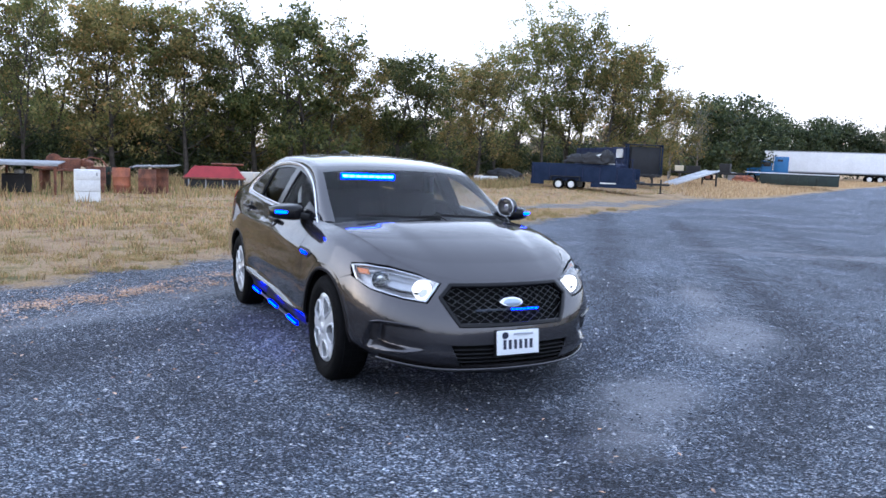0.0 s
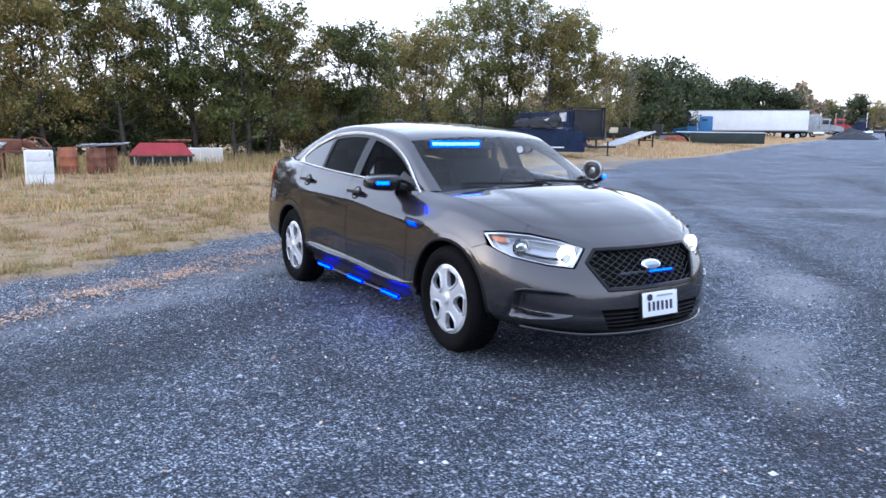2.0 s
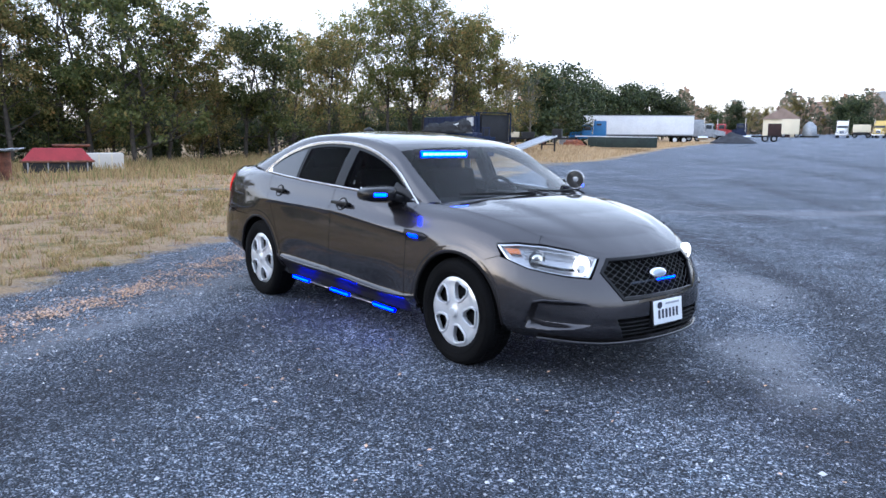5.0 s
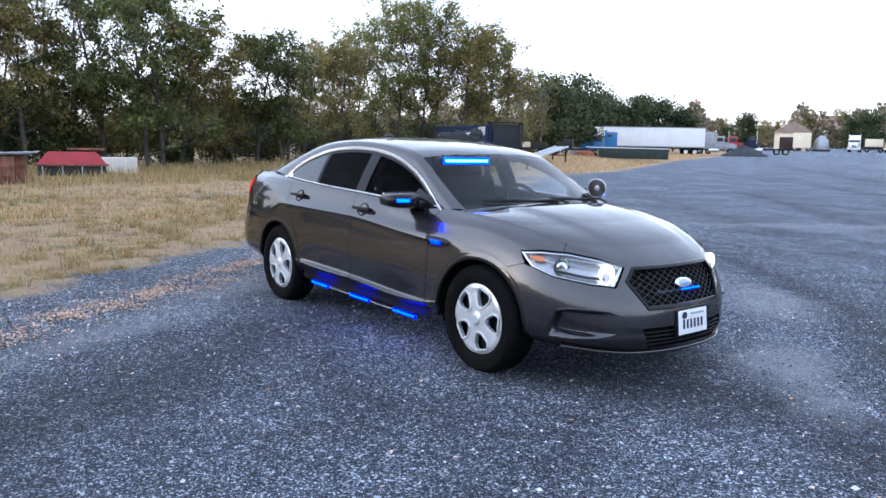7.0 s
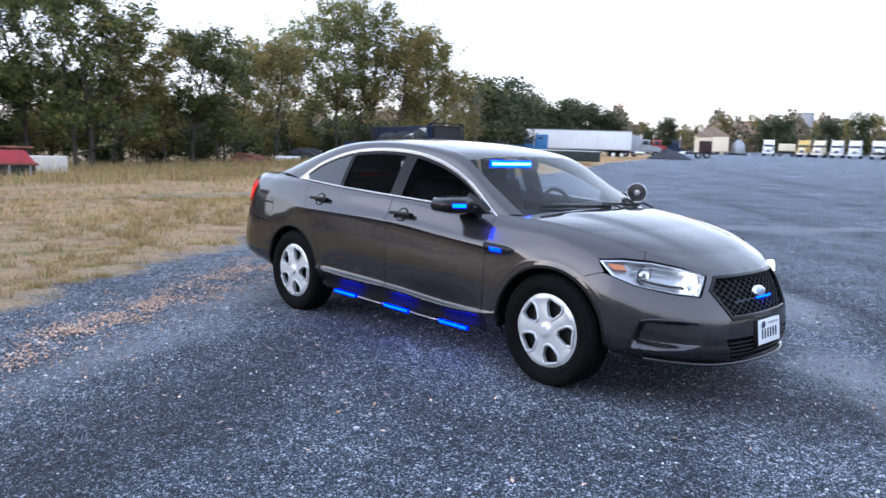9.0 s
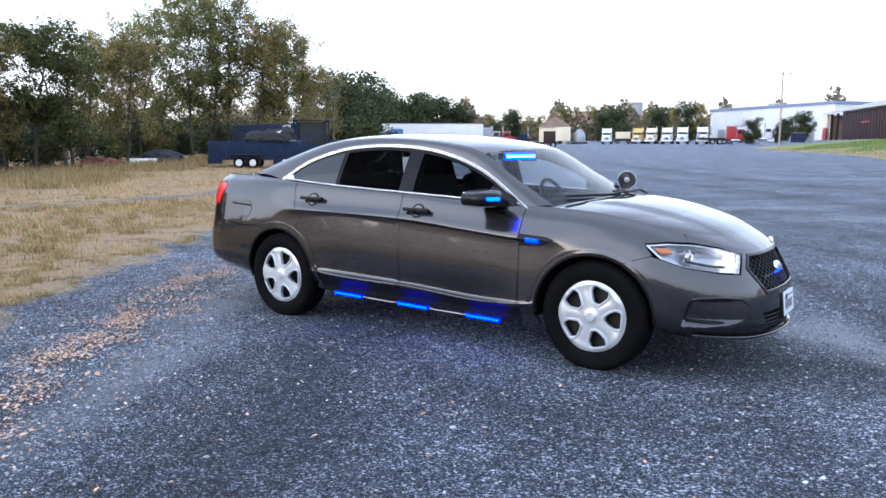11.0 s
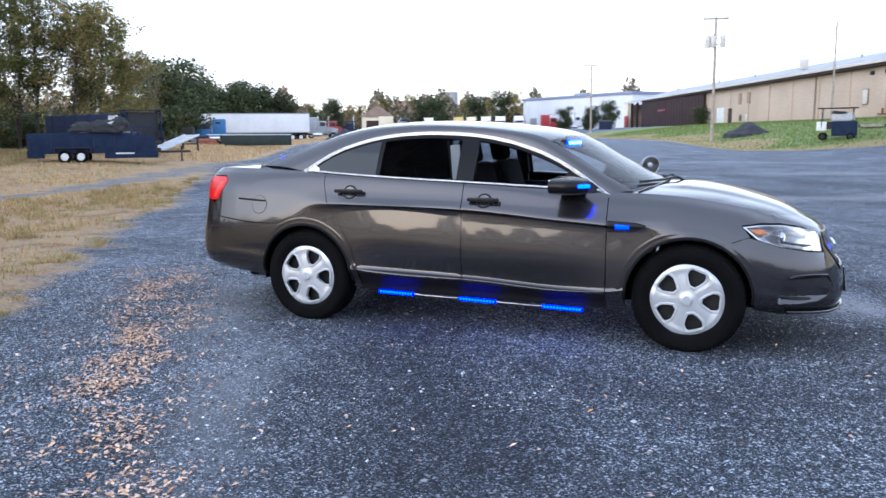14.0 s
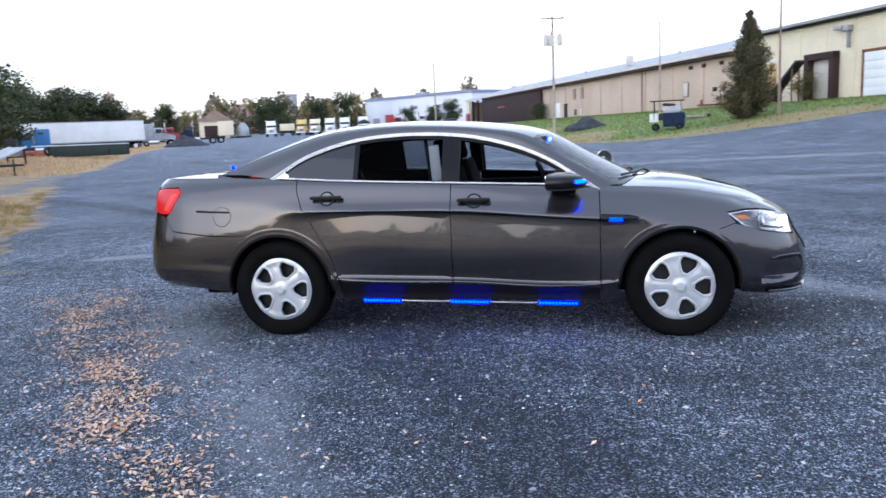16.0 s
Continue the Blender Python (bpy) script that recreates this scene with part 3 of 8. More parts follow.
        # doors
        for nm, x0, x1, hx, hz in (("front_door", F_SEAM, B_SEAM, .04, .972), ("rear_door", B_SEAM, -1.262, -1.035, 1.015)):
            if nm == "front_door":
                lp = [(sx(x0) + G, .352), (sx(x0) + G, 1.0), (sx(x0) + G, None), (sx(x1) - G, None), (sx(x1) - G, 1.0), (sx(x1) - G, .385)]
            else:
                lp = [(sx(x0) + G, .385), (sx(x0) + G, 1.0), (sx(x0) + G, None), (sx(-1.275), None), (sx(-1.268), 1.1), (sx(-1.262), 1.06), (sx(-1.222), .95),
                      (sx(-1.135), .80), (sx(-1.02), .60), (sx(-.965), .42), (sx(-.96), .412)]
            door = skin(nm, [region(lp, sd)], ring, M["paint"], car)
            c = ring(np.array([(sd * sx(hx), sw(sx(hx), hz)[1])]))[0]
            nrm = field_normals(ring, np.array([(sd * sx(hx), sw(sx(hx), hz)[1])]))[0]
            nrm *= np.sign(nrm[1]) * sd
            seat_m = Matrix.Translation(tuple(c + nrm * .003)) @ Vector(tuple(nrm)).to_track_quat("Y", "Z").to_matrix().to_4x4()
            part("handle_cup", lathe([(0, .001), (.030, .0015), (.044, .004)], 28, seat_m), M["paint"], door)
            part("cup_ring", lathe([(.044, .002), (.047, .007), (.054, .007), (.058, .0)], 28, seat_m), M["black_plastic"], door)
            hb = blocks((c[0], c[1] + sd * .030, c[2] + .012, .235, .020, .026, 0, 0, 0, .009), (c[0] - .085, c[1] + sd * .012, c[2] + .010, .025, .03, .022, 0, 0, 0, .004),
                        (c[0] + .085, c[1] + sd * .012, c[2] + .010, .025, .03, .022, 0, 0, 0, .004))
            part("handle", hb, M["black_plastic"], door, "black pull handle")
        # rocker, its shade put into the paint
        rk = [(sx(F_SEAM) - .0, .25), (sx(F_SEAM) - .0, .346), (sx(B_SEAM), .379), (sx(-.955), .406), (sx(-.965), .27)]
        skin("rocker_panel", [region(rk, sd)], ring, M["paint_shaded"], car, thick=.05)
        # rear quarter with its arch
        ar = arch_pts(AXR, .29, .30)
        q = [(sx(-1.275) + 2 * G, None), (sx(-1.268) + 2 * G, 1.1), (sx(-1.262) + 2 * G, 1.06), (sx(-1.222) + 2 * G, .95), (sx(-1.135) + 2 * G, .80),
             (sx(-1.02) + 2 * G, .60), (sx(-.965) + 2 * G, .42), (sx(-.962), .27)] + ar[:]
        back = [a for a in ar if a[0] > sx(AXR) and a[1] < .76]
        q = q[:8] + [a for a in ar if a not in back]
        q += [back[0], (sx(-1.95), .765), (sx(-2.3), .80), (sx(-2.385), .90), (sx(-2.335), .935), (sx(-2.235), 1.085), (sx(-2.28), 1.12), (sx(-2.33), None)]
        quarter = skin("rear_quarter", [region(q, sd)], ring, M["paint"], car)
        t = np.linspace(0, 2 * math.pi, 32, endpoint=False)
        fl = np.array([(sd * sx(-1.86 + .072 * math.cos(a)), sw(sx(-1.86 + .072 * math.cos(a)), .905 + .072 * math.sin(a))[1]) for a in t])
        skin("fuel_door", [fl], ring, M["paint"], quarter, "round fuel door", thick=.003, lift=.0015)
        bar("fuel_door_gap", ring(fl), .004, .004, M["paint_shaded"], quarter, closed=True, up=np.array([0, sd, 0]))
        # dark bar drawn in as the shade of the quarter's short crease
        gr_ = np.array([(sd * sx(x), sw(sx(x), z)[1]) for x, z in zip(np.linspace(-1.80, -2.08, 14), np.linspace(.934, .946, 14))])
        bar("quarter_slot", ring(gr_) - [0, sd * .002, 0], .012, .016, M["black_plastic"], quarter)
        # tail lamp
        tl = [(sx(-2.235) + .006, 1.085), (sx(-2.335) + .006, .935), (sx(-2.42), .925), (sx(-2.54), .945), (sx(-2.58), 1.085), (sx(-2.45), 1.115), (sx(-2.28), 1.115)]
        lamp = skin("tail_light", [region(tl, sd)], ring, M["red_lens"], car, "lit red tail light", thick=.04, lift=.004)
        core = [(sx(-2.275), 1.075), (sx(-2.365), .955), (sx(-2.40), .955), (sx(-2.325), 1.075)]
        skin("lamp_core", [region(core, sd)], ring, M["red_core"], lamp, thick=0, lift=.0055, h=.02)
        # rear bumper half joined to the quarter line
        rb = [back[0]] + back[1:] + [(sx(-1.9), .305), (sx(-2.2), .345), (S_END - .003, .31), (S_END - .003, .92), (sx(-2.55), .935), (sx(-2.42), .915), (sx(-2.385), .892),
             (sx(-2.3), .792), (sx(-1.95), .757)]
        skin("rear_bumper", [region(rb, sd)], ring, M["paint"], car, thick=.03)
        tp = [(sx(-2.33), None), (sx(-2.28), 1.128), (sx(-2.45), 1.123), (sx(-2.585), 1.092), (sx(-2.55), .948), (S_END - .003, .93), (S_END - .003, None)]
        skin("trunk_face", [region(tp, sd)], ring, M["paint"], car)
        # arch lips in shade-darkened body paint, and liners
        for cx in (AXF, AXR):
            bm = bmesh.new()
            prev = None
            for a in np.linspace(-0.12, math.pi + 0.12, 40):
                x, z = cx + (ARCH + .004) * math.cos(a), HUB_Z + (ARCH + .004) * math.sin(a)
                yo = abs(ring(np.array([sw(sx(x), max(z, .36))]))[0, 1]) - .007
                cur = [bm.verts.new((x, sd * yo, z)), bm.verts.new((x, sd * .56, z))]
                if prev:
                    bm.faces.new((prev[0], cur[0], cur[1], prev[1]))
                prev = cur
            part("wheel_liner", bm, M["shade_black"], car)
            lip = [a for a in arch_pts(cx, .34, .34)]
            pth = ring(np.array([(sd * s, sw(s, z)[1]) for s, z in lip]))
            pth[:, 1] -= sd * .006
            rad = pth - np.array([cx, 0, HUB_Z]) * [1, 0, 1] - [0, 1, 0] * pth
            # flared edge round the opening
            lift = ((.0, -.006), (.018, -.0015), (.036, .0010), (.046, .0012), (.056, .0004))
            aa = np.linspace(math.asin((.37 - HUB_Z) / ARCH), math.pi - math.asin((.37 - HUB_Z) / ARCH), 44)
            rows = []
            for dr, up_y in lift:
                xs, zs = cx + (ARCH + dr) * np.cos(aa), HUB_Z + (ARCH + dr) * np.sin(aa)
                pp = ring(np.array([(sd * sx(a), sw(sx(a), b)[1]) for a, b in zip(xs, zs)]))
                pp[:, 1] += sd * up_y
                rows.append(pp)
            fv = np.concatenate(rows)
            ff = [(a * 44 + b, a * 44 + b + 1, a * 44 + 44 + b + 1, a * 44 + 44 + b) for a in range(len(lift) - 1) for b in range(43)]
            mesh_part("arch_flare", fv, ff if sd > 0 else [g[::-1] for g in ff], M["paint"], car)
            bar("arch_lip", pth, 0.022, 0.022, M["paint_shaded"], car, up=np.array([0, sd, 0]))
        # headlight
        hlp = region(hl, sd)
        lens = skin("headlight", [hlp], ring, M["lens"], car, "clear headlight with amber marker and projector", thick=0, h=.03)
        lens.visible_shadow = False
        skin("housing", [hlp], ring, M["lamp_housing"], lens, thick=0, lift=-.055)
        skin("bezel", [hlp, np.array([hlp.mean(0) + (p - hlp.mean(0)) * .94 for p in hlp])], ring, M["lamp_silver"], lens, thick=.05, lift=-.006)
        amber = [(sx(1.815), .826), (sx(1.915), .826), (sx(1.94), .798), (sx(1.865), .797)]
        skin("marker", [region(amber, sd)], ring, M["amber"], lens, "amber side marker", thick=.02, lift=-.018)
        c = ring(np.array([(sd * sx(2.07), sw(sx(2.07), .762)[1])]))[0]
        pr = lathe([(0, .03), (.03, .022), (.042, .0), (.046, -.01), (.05, .0), (.058, .01)], 32, Matrix.Translation((c[0] - .045, c[1] - sd * .0, c[2])) @ pose(0, 0, 0, 0, 0, -90 + sd * 15))
        part("projector", pr, M["projector"], lens)
        c = ring(np.array([(sd * sy(.60), sw(sy(.60), .725)[1])]))[0]
        part("high_beam", lathe([(.060, .03), (.054, .0), (.028, -.02), (0, -.02)], 24, Matrix.Translation((c[0] - .04, c[1], c[2])) @ pose(0, 0, 0, 0, 0, -90)), M["lamp_on"], lens)
        pa = ring(np.array([(sd * s, sw(s, z)[1]) for s, z in [(sx(1.98), .795), (sx(2.06), .808), (sx(2.14), .80), (sy(.66), .785), (sy(.56), .76)]])) - [0.02, 0, 0]
        bar("light_guide", pa, .018, .012, M["lamp_silver"], lens)
        for dz in (.0, -.018):
            pa = ring(np.array([(sd * s, sw(s, z + dz)[1]) for s, z in [(sx(1.955), .802), (sx(2.0), .797), (sx(2.045), .790)]])) - [0.012, sd * .012, 0]
            bar("chrome_fin", pa, .012, .006, M["lamp_silver"], lens)
        pa = ring(np.array([(sd * s, sw(s, z)[1]) for s, z in [(sx(2.02), .738), (sx(2.10), .722), (sy(.72), .705), (sy(.63), .698)]])) - [0.016, sd * .014, 0]
        bar("dark_strip", pa, .020, .016, M["black_plastic"], lens)
        lip = [(sx(2.03) - .004, None), (sy(.46), None), (sy(.50) - .012, .767), (sy(.66), .818), (sx(2.08), .846), (sx(2.03) - .004, .852)]
        skin("hood_lip", [region(lip, sd)], ring, M["paint"], car, thick=.015)
        # shelf between the quarter's edge and the rear pillar
        q0 = lambda u, sd=sd: ring(np.stack([sd * (sx(-1.475) + (sx(-1.96) - sx(-1.475)) * u), np.full(len(u), TOP_W)], 1))
        q1 = lambda u, sd=sd: np.array([-1.475, sd * .822, 1.170]) * (1 - u[:, None]) + np.array([-1.95, sd * .735, 1.212]) * u[:, None]
        sheet("pillar_base", coons(q0, q1, lambda v, q0=q0, q1=q1: q0(np.zeros(1)) * (1 - v[:, None]) + q1(np.zeros(1)) * v[:, None], lambda v, q0=q0, q1=q1: q0(np.ones(1)) * (1 - v[:, None]) + q1(np.ones(1)) * v[:, None]), 20, 6, M["paint"], car)
    # hood between the fender edges
    s0, s1 = sx(1.05), sy(.462)
    corner = sx(2.03)
    def hood_side(sd):
        return lambda v: ring(np.stack([sd * (s0 + (corner - s0) * v) - sd * 0, np.full(len(v), TOP_W)], 1)) - [0, sd * .004, 0]
    def hood_front(u):
        s = -corner + 2 * corner * u
        return ring(np.stack([s, np.full(len(u), TOP_W)], 1))
    def hood_back(u):
        q = 2 * u - 1
        e = hood_side(1)(np.zeros(1))[0]
        return np.stack([e[0] + .16 * (1 - q * q), q * e[1], e[2] + .045 * (1 - q * q)], 1)
    patch = coons(hood_back, hood_front, hood_side(-1), hood_side(1))
    def hood_fn(g):
        p = patch(g)
        q = np.abs(2 * g[:, 0] - 1)
        v = np.clip(g[:, 1], 0, 1)
        swell = np.sin(np.pi * np.clip(v, 0, 1) ** 1.35) ** .8
        dome = 1 / (1 + np.exp((q - (.62 - .22 * v)) / .035))
        p[:, 2] += .038 * swell * (1 - q ** 3) + .020 * dome * (1 - v) ** .5 * np.clip(v * 6, 0, 1)
        p[:, 2] += .028 * np.exp(-((q - .93) / .12) ** 2) * 0
        return p
    sheet("hood", hood_fn, 90, 60, M["paint"], car, thick=.015)
    # roof rail and window arch
    RAIL = [(1.06, .745, 1.045), (.75, .70, 1.215), (.42, .655, 1.405), (.1, .625, 1.475), (-.3, .60, 1.512), (-.7, .60, 1.518), (-1.1, .62, 1.48), (-1.5, .67, 1.365), (-1.92, .75, 1.205)]
    ARC = [(.905, 1.012), (.58, 1.225), (.30, 1.345), (0, 1.418), (-.308, 1.448), (-.623, 1.446), (-.916, 1.410), (-1.216, 1.316), (-1.475, 1.165)]
    tk = np.linspace(0, 1, 9)
    def belt(x):
        x = np.atleast_1d(np.asarray(x, float))
        return ring(np.stack([np.array([sx(q) for q in x]), np.full(len(x), TOP_W)], 1))
    def cabin(sd):
        def fn(p):
            b = belt(p[:, 0])
            h = np.clip(p[:, 1] - b[:, 2], -0.05, 1)
            y = b[:, 1] - .42 * h - .40 * h * h
            return np.stack([p[:, 0], sd * y, p[:, 1]], 1)
        return fn
    rail = lambda sd: (lambda t: spline(tk, RAIL, t) * [1, sd, 1])
    for sd in (-1, 1):
        cab = cabin(sd)
        arch = lambda t, cab=cab: cab(spline(tk, ARC, t))
        fn = coons(arch, rail(sd), lambda v: arch(np.zeros(1)) * (1 - v[:, None]) + rail(sd)(np.zeros(1)) * v[:, None], lambda v: arch(np.ones(1)) * (1 - v[:, None]) + rail(sd)(np.ones(1)) * v[:, None])
        def strip(g, fn=fn, sd=sd):
            p = fn(g)
            b = np.sin(np.pi * np.clip(g[:, 1], 0, 1))
            p[:, 1] += sd * .014 * b
            p[:, 2] += .016 * b
            return p
        sheet("roof_rail", strip, 60, 8, M["paint"], car)
        # chrome line round the side glass
        tt = np.linspace(0, 1, 60)
        pa = arch(tt)
        bx = np.linspace(-1.475, .905, 40)[1:-1]
        lowline = belt(bx) * [1, sd, 1] + [0, sd * .006, .004]
        bar("window_trim", pa + [0, sd * .006, 0], .012, .026, M["chrome"], car, "bright metal window trim", up=np.array([0, 0, 1.0]))
        bar("belt_trim", lowline, .012, .012, M["chrome"], car)
        tri = np.array([(-1.49, float(belt(-1.475)[0, 2]) - .002), (-1.345, float(belt(-1.345)[0, 2]) + .003), (-1.35, float(belt(-1.35)[0, 2]) + .03), (-1.40, 1.214)])
        skin("trim_corner", [tri], cab, M["chrome"], car, "bright corner of the window trim", thick=.01, lift=.006, h=.03, core=(0, 0, .9))
        # black frame with two openings, glass in each
        top = spline(tk, ARC, np.linspace(0.02, .98, 50))
        low = np.stack([np.linspace(-1.46, .89, 30), belt(np.linspace(-1.46, .89, 30))[:, 2] + .002], 1)
        outer = np.concatenate([top, low])
        def opening(x0, x1, pad):
            xs = np.linspace(x0, x1, 24)
            order = np.argsort(top[:, 0])
            zt = np.interp(xs, top[order, 0], top[order, 1]) - pad
            zb = belt(xs)[:, 2] + .008
            ok = zt > zb + .012
            xs, zt, zb = xs[ok], zt[ok], zb[ok]
            return np.concatenate([np.stack([xs, zt], 1), np.stack([xs, zb], 1)[::-1]])
        holes = [opening(-.07, .80, .032), opening(-.82, -.20, .032)]
        skin("window_frame", [outer] + holes, cab, M["pillar_black"], car, thick=.02, lift=-.004, core=(0, 0, .9))
        for nm, hp in (("front_window", holes[0]), ("rear_window", holes[1])):
            gobj = skin(nm, [hp], cab, M["side_glass" if nm == "front_window" else "rear_side_glass"], car, "clear side window", thick=0, lift=-.012, core=(0, 0, .9))
            gobj.visible_shadow = False
        skin("quarter_glass", [opening(-1.36, -.85, .03)], cab, M["tint_glass"], car, "dark fixed quarter glass", thick=0, lift=.001, core=(0, 0, .9))
        # mirror
        mc = (.625, sd * 1.0, 1.09)
        bm = bmesh.new()
        bmesh.ops.create_uvsphere(bm, u_segments=28, v_segments=18, radius=1)
        for v in bm.verts:
            x, y, z = v.co
            p = [math.copysign(abs(q) ** .62, q) for q in (x, y, z)]
            back = -.06 if p[0] < -.2 else p[0] * (.175 - .06 * abs(p[1]))
            v.co = Vector((back, p[1] * .135, p[2] * (.060 - .010 * sd * p[1])))
        bmesh.ops.transform(bm, matrix=pose(mc[0], mc[1], mc[2], 0, 0, sd * 10), verts=bm.verts)
        mir = part("wing_mirror", bm, M["mirror_shell"], car, "black wing mirror")
        part("mirror_arm", blocks((mc[0] + .05, sd * .90, 1.062, .15, .14, .06, sd * 14, 0, 0, .022), (mc[0] + .075, sd * .822, 1.085, .24, .03, .10, sd * 26, 22, 0, .012)), M["mirror_shell"], mir)
        part("mirror_glass", blocks((mc[0] - .06, mc[1], mc[2], .006, .19, .095, 0, 0, sd * 12, .002)), M["mirror"], mir)
        part("led", blocks((mc[0] + .147, mc[1] + sd * .072, mc[2] + .006, .03, .09, .022, 0, 0, sd * 34, .006)), M["blue"], mir, "lit blue light strip")
        # blue light rail under the doors
        rl = part("rocker_light", blocks((-.022, sd * .925, .252, 1.47, .012, .010, 0, 1.2, 0, .003)), M["alu"], car, "thin aluminium light rail with blue lamps")
        for i, x in enumerate((-.66, -.335, -.015, .30, .61)):
            lit = i % 2 == 0
            zz = .252 - (x + .022) * .021
            hs = part("lamp", blocks((x, sd * .933, zz, .285, .016, .026 if lit else .009, 0, 1.2, 0, .004)), M["blue_glass"] if lit else M["alu"], rl, "lit blue lamp" if lit else "unlit blue lamp")
            for k in range(12 if lit else 0):
                part("led", blocks((x - .125 + .0227 * k, sd * .942, zz - .0227 * (k - 5.5) * .021, .013, .006, .014, 0, 0, 0, .002)), M["blue"] if lit else M["led_off"], hs)
    # windshield, roof, rear window, deck
    ra, rc = rail(-1), rail(1)
    def end_curve(t, dx, dz):
        a, b = ra(np.array([t]))[0], rc(np.array([t]))[0]
        def fn(u):
            q = 2 * u - 1
            p = a + (b - a) * u[:, None]
            p[:, 0] += dx * (1 - q * q)
            p[:, 2] += dz * (1 - q ** 4 * .4 - q * q * .6)
            return p
        return fn
    TW, TB = .24, .80
    glass_parts = ((0.0, TW, (.17, .02), (.10, .035), "windshield", M["glass"]), (TW, TB, (.10, .035), (-.09, .035), "roof", M["paint"]), (TB, 1.0, (-.09, .035), (-.05, .030), "rear_glass", M["tint_glass"]))
    for t0, t1, e0, e1, nm, mat in glass_parts:
        fn = coons(end_curve(t0, *e0), end_curve(t1, *e1), lambda v, t0=t0, t1=t1: ra(t0 + (t1 - t0) * v), lambda v, t0=t0, t1=t1: rc(t0 + (t1 - t0) * v))
        ob = sheet(nm, fn, 40, 40, mat, car, {"windshield": "clear curved windshield", "rear_glass": "dark rear window"}.get(nm, ""))
        if nm != "roof":
            ob.visible_shadow = False
    def deck_side(sd):
        return lambda v: ring(np.stack([sd * (sx(-1.93) + (sx(-2.6) - sx(-1.93)) * v), np.full(len(v), TOP_W)], 1)) * [1, 1, 1]
    a_, b_ = deck_side(-1)(np.zeros(1))[0], deck_side(1)(np.zeros(1))[0]
    def deck_front(u):
        q = 2 * u - 1
        p = a_ + (b_ - a_) * u[:, None]
        p[:, 0] += .03 * (1 - q * q)
        p[:, 2] += .030 * (1 - q * q)
        return p
    def deck_back(u):
        e = sx(-2.6)
        s = -e - (2 * (S_END - e)) * u
        s = np.where(u < .5, -(e + (S_END - e) * 2 * u), (S_END - (S_END - e) * (2 * u - 1)))
        return ring(np.stack([s, np.full(len(u), TOP_W)], 1))
    sheet("deck_lid", coons(deck_front, deck_back, deck_side(-1), deck_side(1)), 40, 24, M["paint"], car)
    gb = lambda u: end_curve(1.0, -.05, .030)(u) + [.0, 0, .0]
    df = lambda u: deck_front(u) + [-.03, 0, -.004]
    sheet("rear_glass_seal", coons(gb, df, lambda v: gb(np.zeros(1)) * (1 - v[:, None]) + df(np.zeros(1)) * v[:, None], lambda v: gb(np.ones(1)) * (1 - v[:, None]) + df(np.ones(1)) * v[:, None]), 40, 4, M["paint"], car)
    part("antenna", blocks((-2.02, -.3, 1.235, .018, .03, .055, 0, -20, 0, .006)), M["blue_glass"], car, "small blue lamp on the rear shelf")
    part("roof_antenna", lathe([(.05, 0), (.048, .012), (.035, .022), (.012, .034), (0, .035)], 24, pose(-.98, .0, 1.556, 90)), M["black_plastic"], car)
    # cowl and wipers
    cw0 = lambda u: hood_back(u) + [-.02, 0, -.03]
    cw1 = lambda u: end_curve(0.03, .17, .015)(u) + [0, 0, -.012]
    sheet("cowl", coons(cw0, cw1, lambda v: cw0(np.zeros(1)) * (1 - v[:, None]) + cw1(np.zeros(1)) * v[:, None], lambda v: cw0(np.ones(1)) * (1 - v[:, None]) + cw1(np.ones(1)) * v[:, None]), 40, 6, M["black_plastic"], car)
    wsf = coons(end_curve(0, .17, .02), end_curve(TW, .10, .035), lambda v: ra(TW * v), lambda v: rc(TW * v))
    for u0, u1, v0, v1 in ((.10, .52, .03, .10), (.50, .88, .03, .10)):
        uu = np.linspace(0, 1, 16)
        blade = wsf(np.stack([u0 + (u1 - u0) * uu, v0 + (v1 - v0) * (1 - uu)], 1)) + [.012, 0, .014]
        wp = bar("wiper", blade, .014, .018, M["black_plastic"], car)
        arm = np.array([blade[10], blade[14] + [.05, 0, .02], blade[15] + [.10, .02, -.01]])
        bar("arm", arm, .02, .012, M["black_plastic"], wp)
    # spot lamp by the driver's pillar
    sp = Vector((.99, .74, 1.165))
    mt = Matrix.Translation(sp) @ pose(0, 0, 0, -4, 0, 205)
    sl = part("spot_lamp", lathe([(0, -.115), (.035, -.105), (.062, -.07), (.074, -.03), (.078, 0), (.078, .012), (.07, .014)], 32, mt), M["black_plastic"], car, "round black spot lamp")
    part("reflector", lathe([(.072, .010), (.05, -.02), (0, -.04)], 32, mt), M["steel_grey"], sl)
    part("bulb", lathe([(.022, -.03), (.022, .0), (0, .004)], 20, mt), M["chrome"], sl)
    bar("rim", np.array([tuple(mt @ Vector((.076 * math.cos(q), .012, .076 * math.sin(q)))) for q in np.linspace(0, 6.283, 33)[:-1]]), .008, .010, M["chrome"], sl, closed=True, up=np.array([.42, -.9, 0]))
    part("lens", lathe([(.073, .008), (.05, .014), (0, .016)], 32, mt), M["lens"], sl).visible_shadow = False
    bar("stalk", np.array([(.87, .755, 1.10), (.92, .77, 1.095), (.985, .78, 1.10), (.995, .775, 1.13)]), .025, .025, M["chrome"], sl)
    # light bar behind the windshield
    wl = part("visor_light", blocks((.52, -.31, 1.372, .05, .50, .055, 0, 0, 0, .01)), M["black_plastic"], car, "pale light bar behind the windshield")
    lp = part("lamp", blocks((.548, -.31, 1.372, .012, .46, .050, 0, 0, 0, .004)), M["visor"], wl)
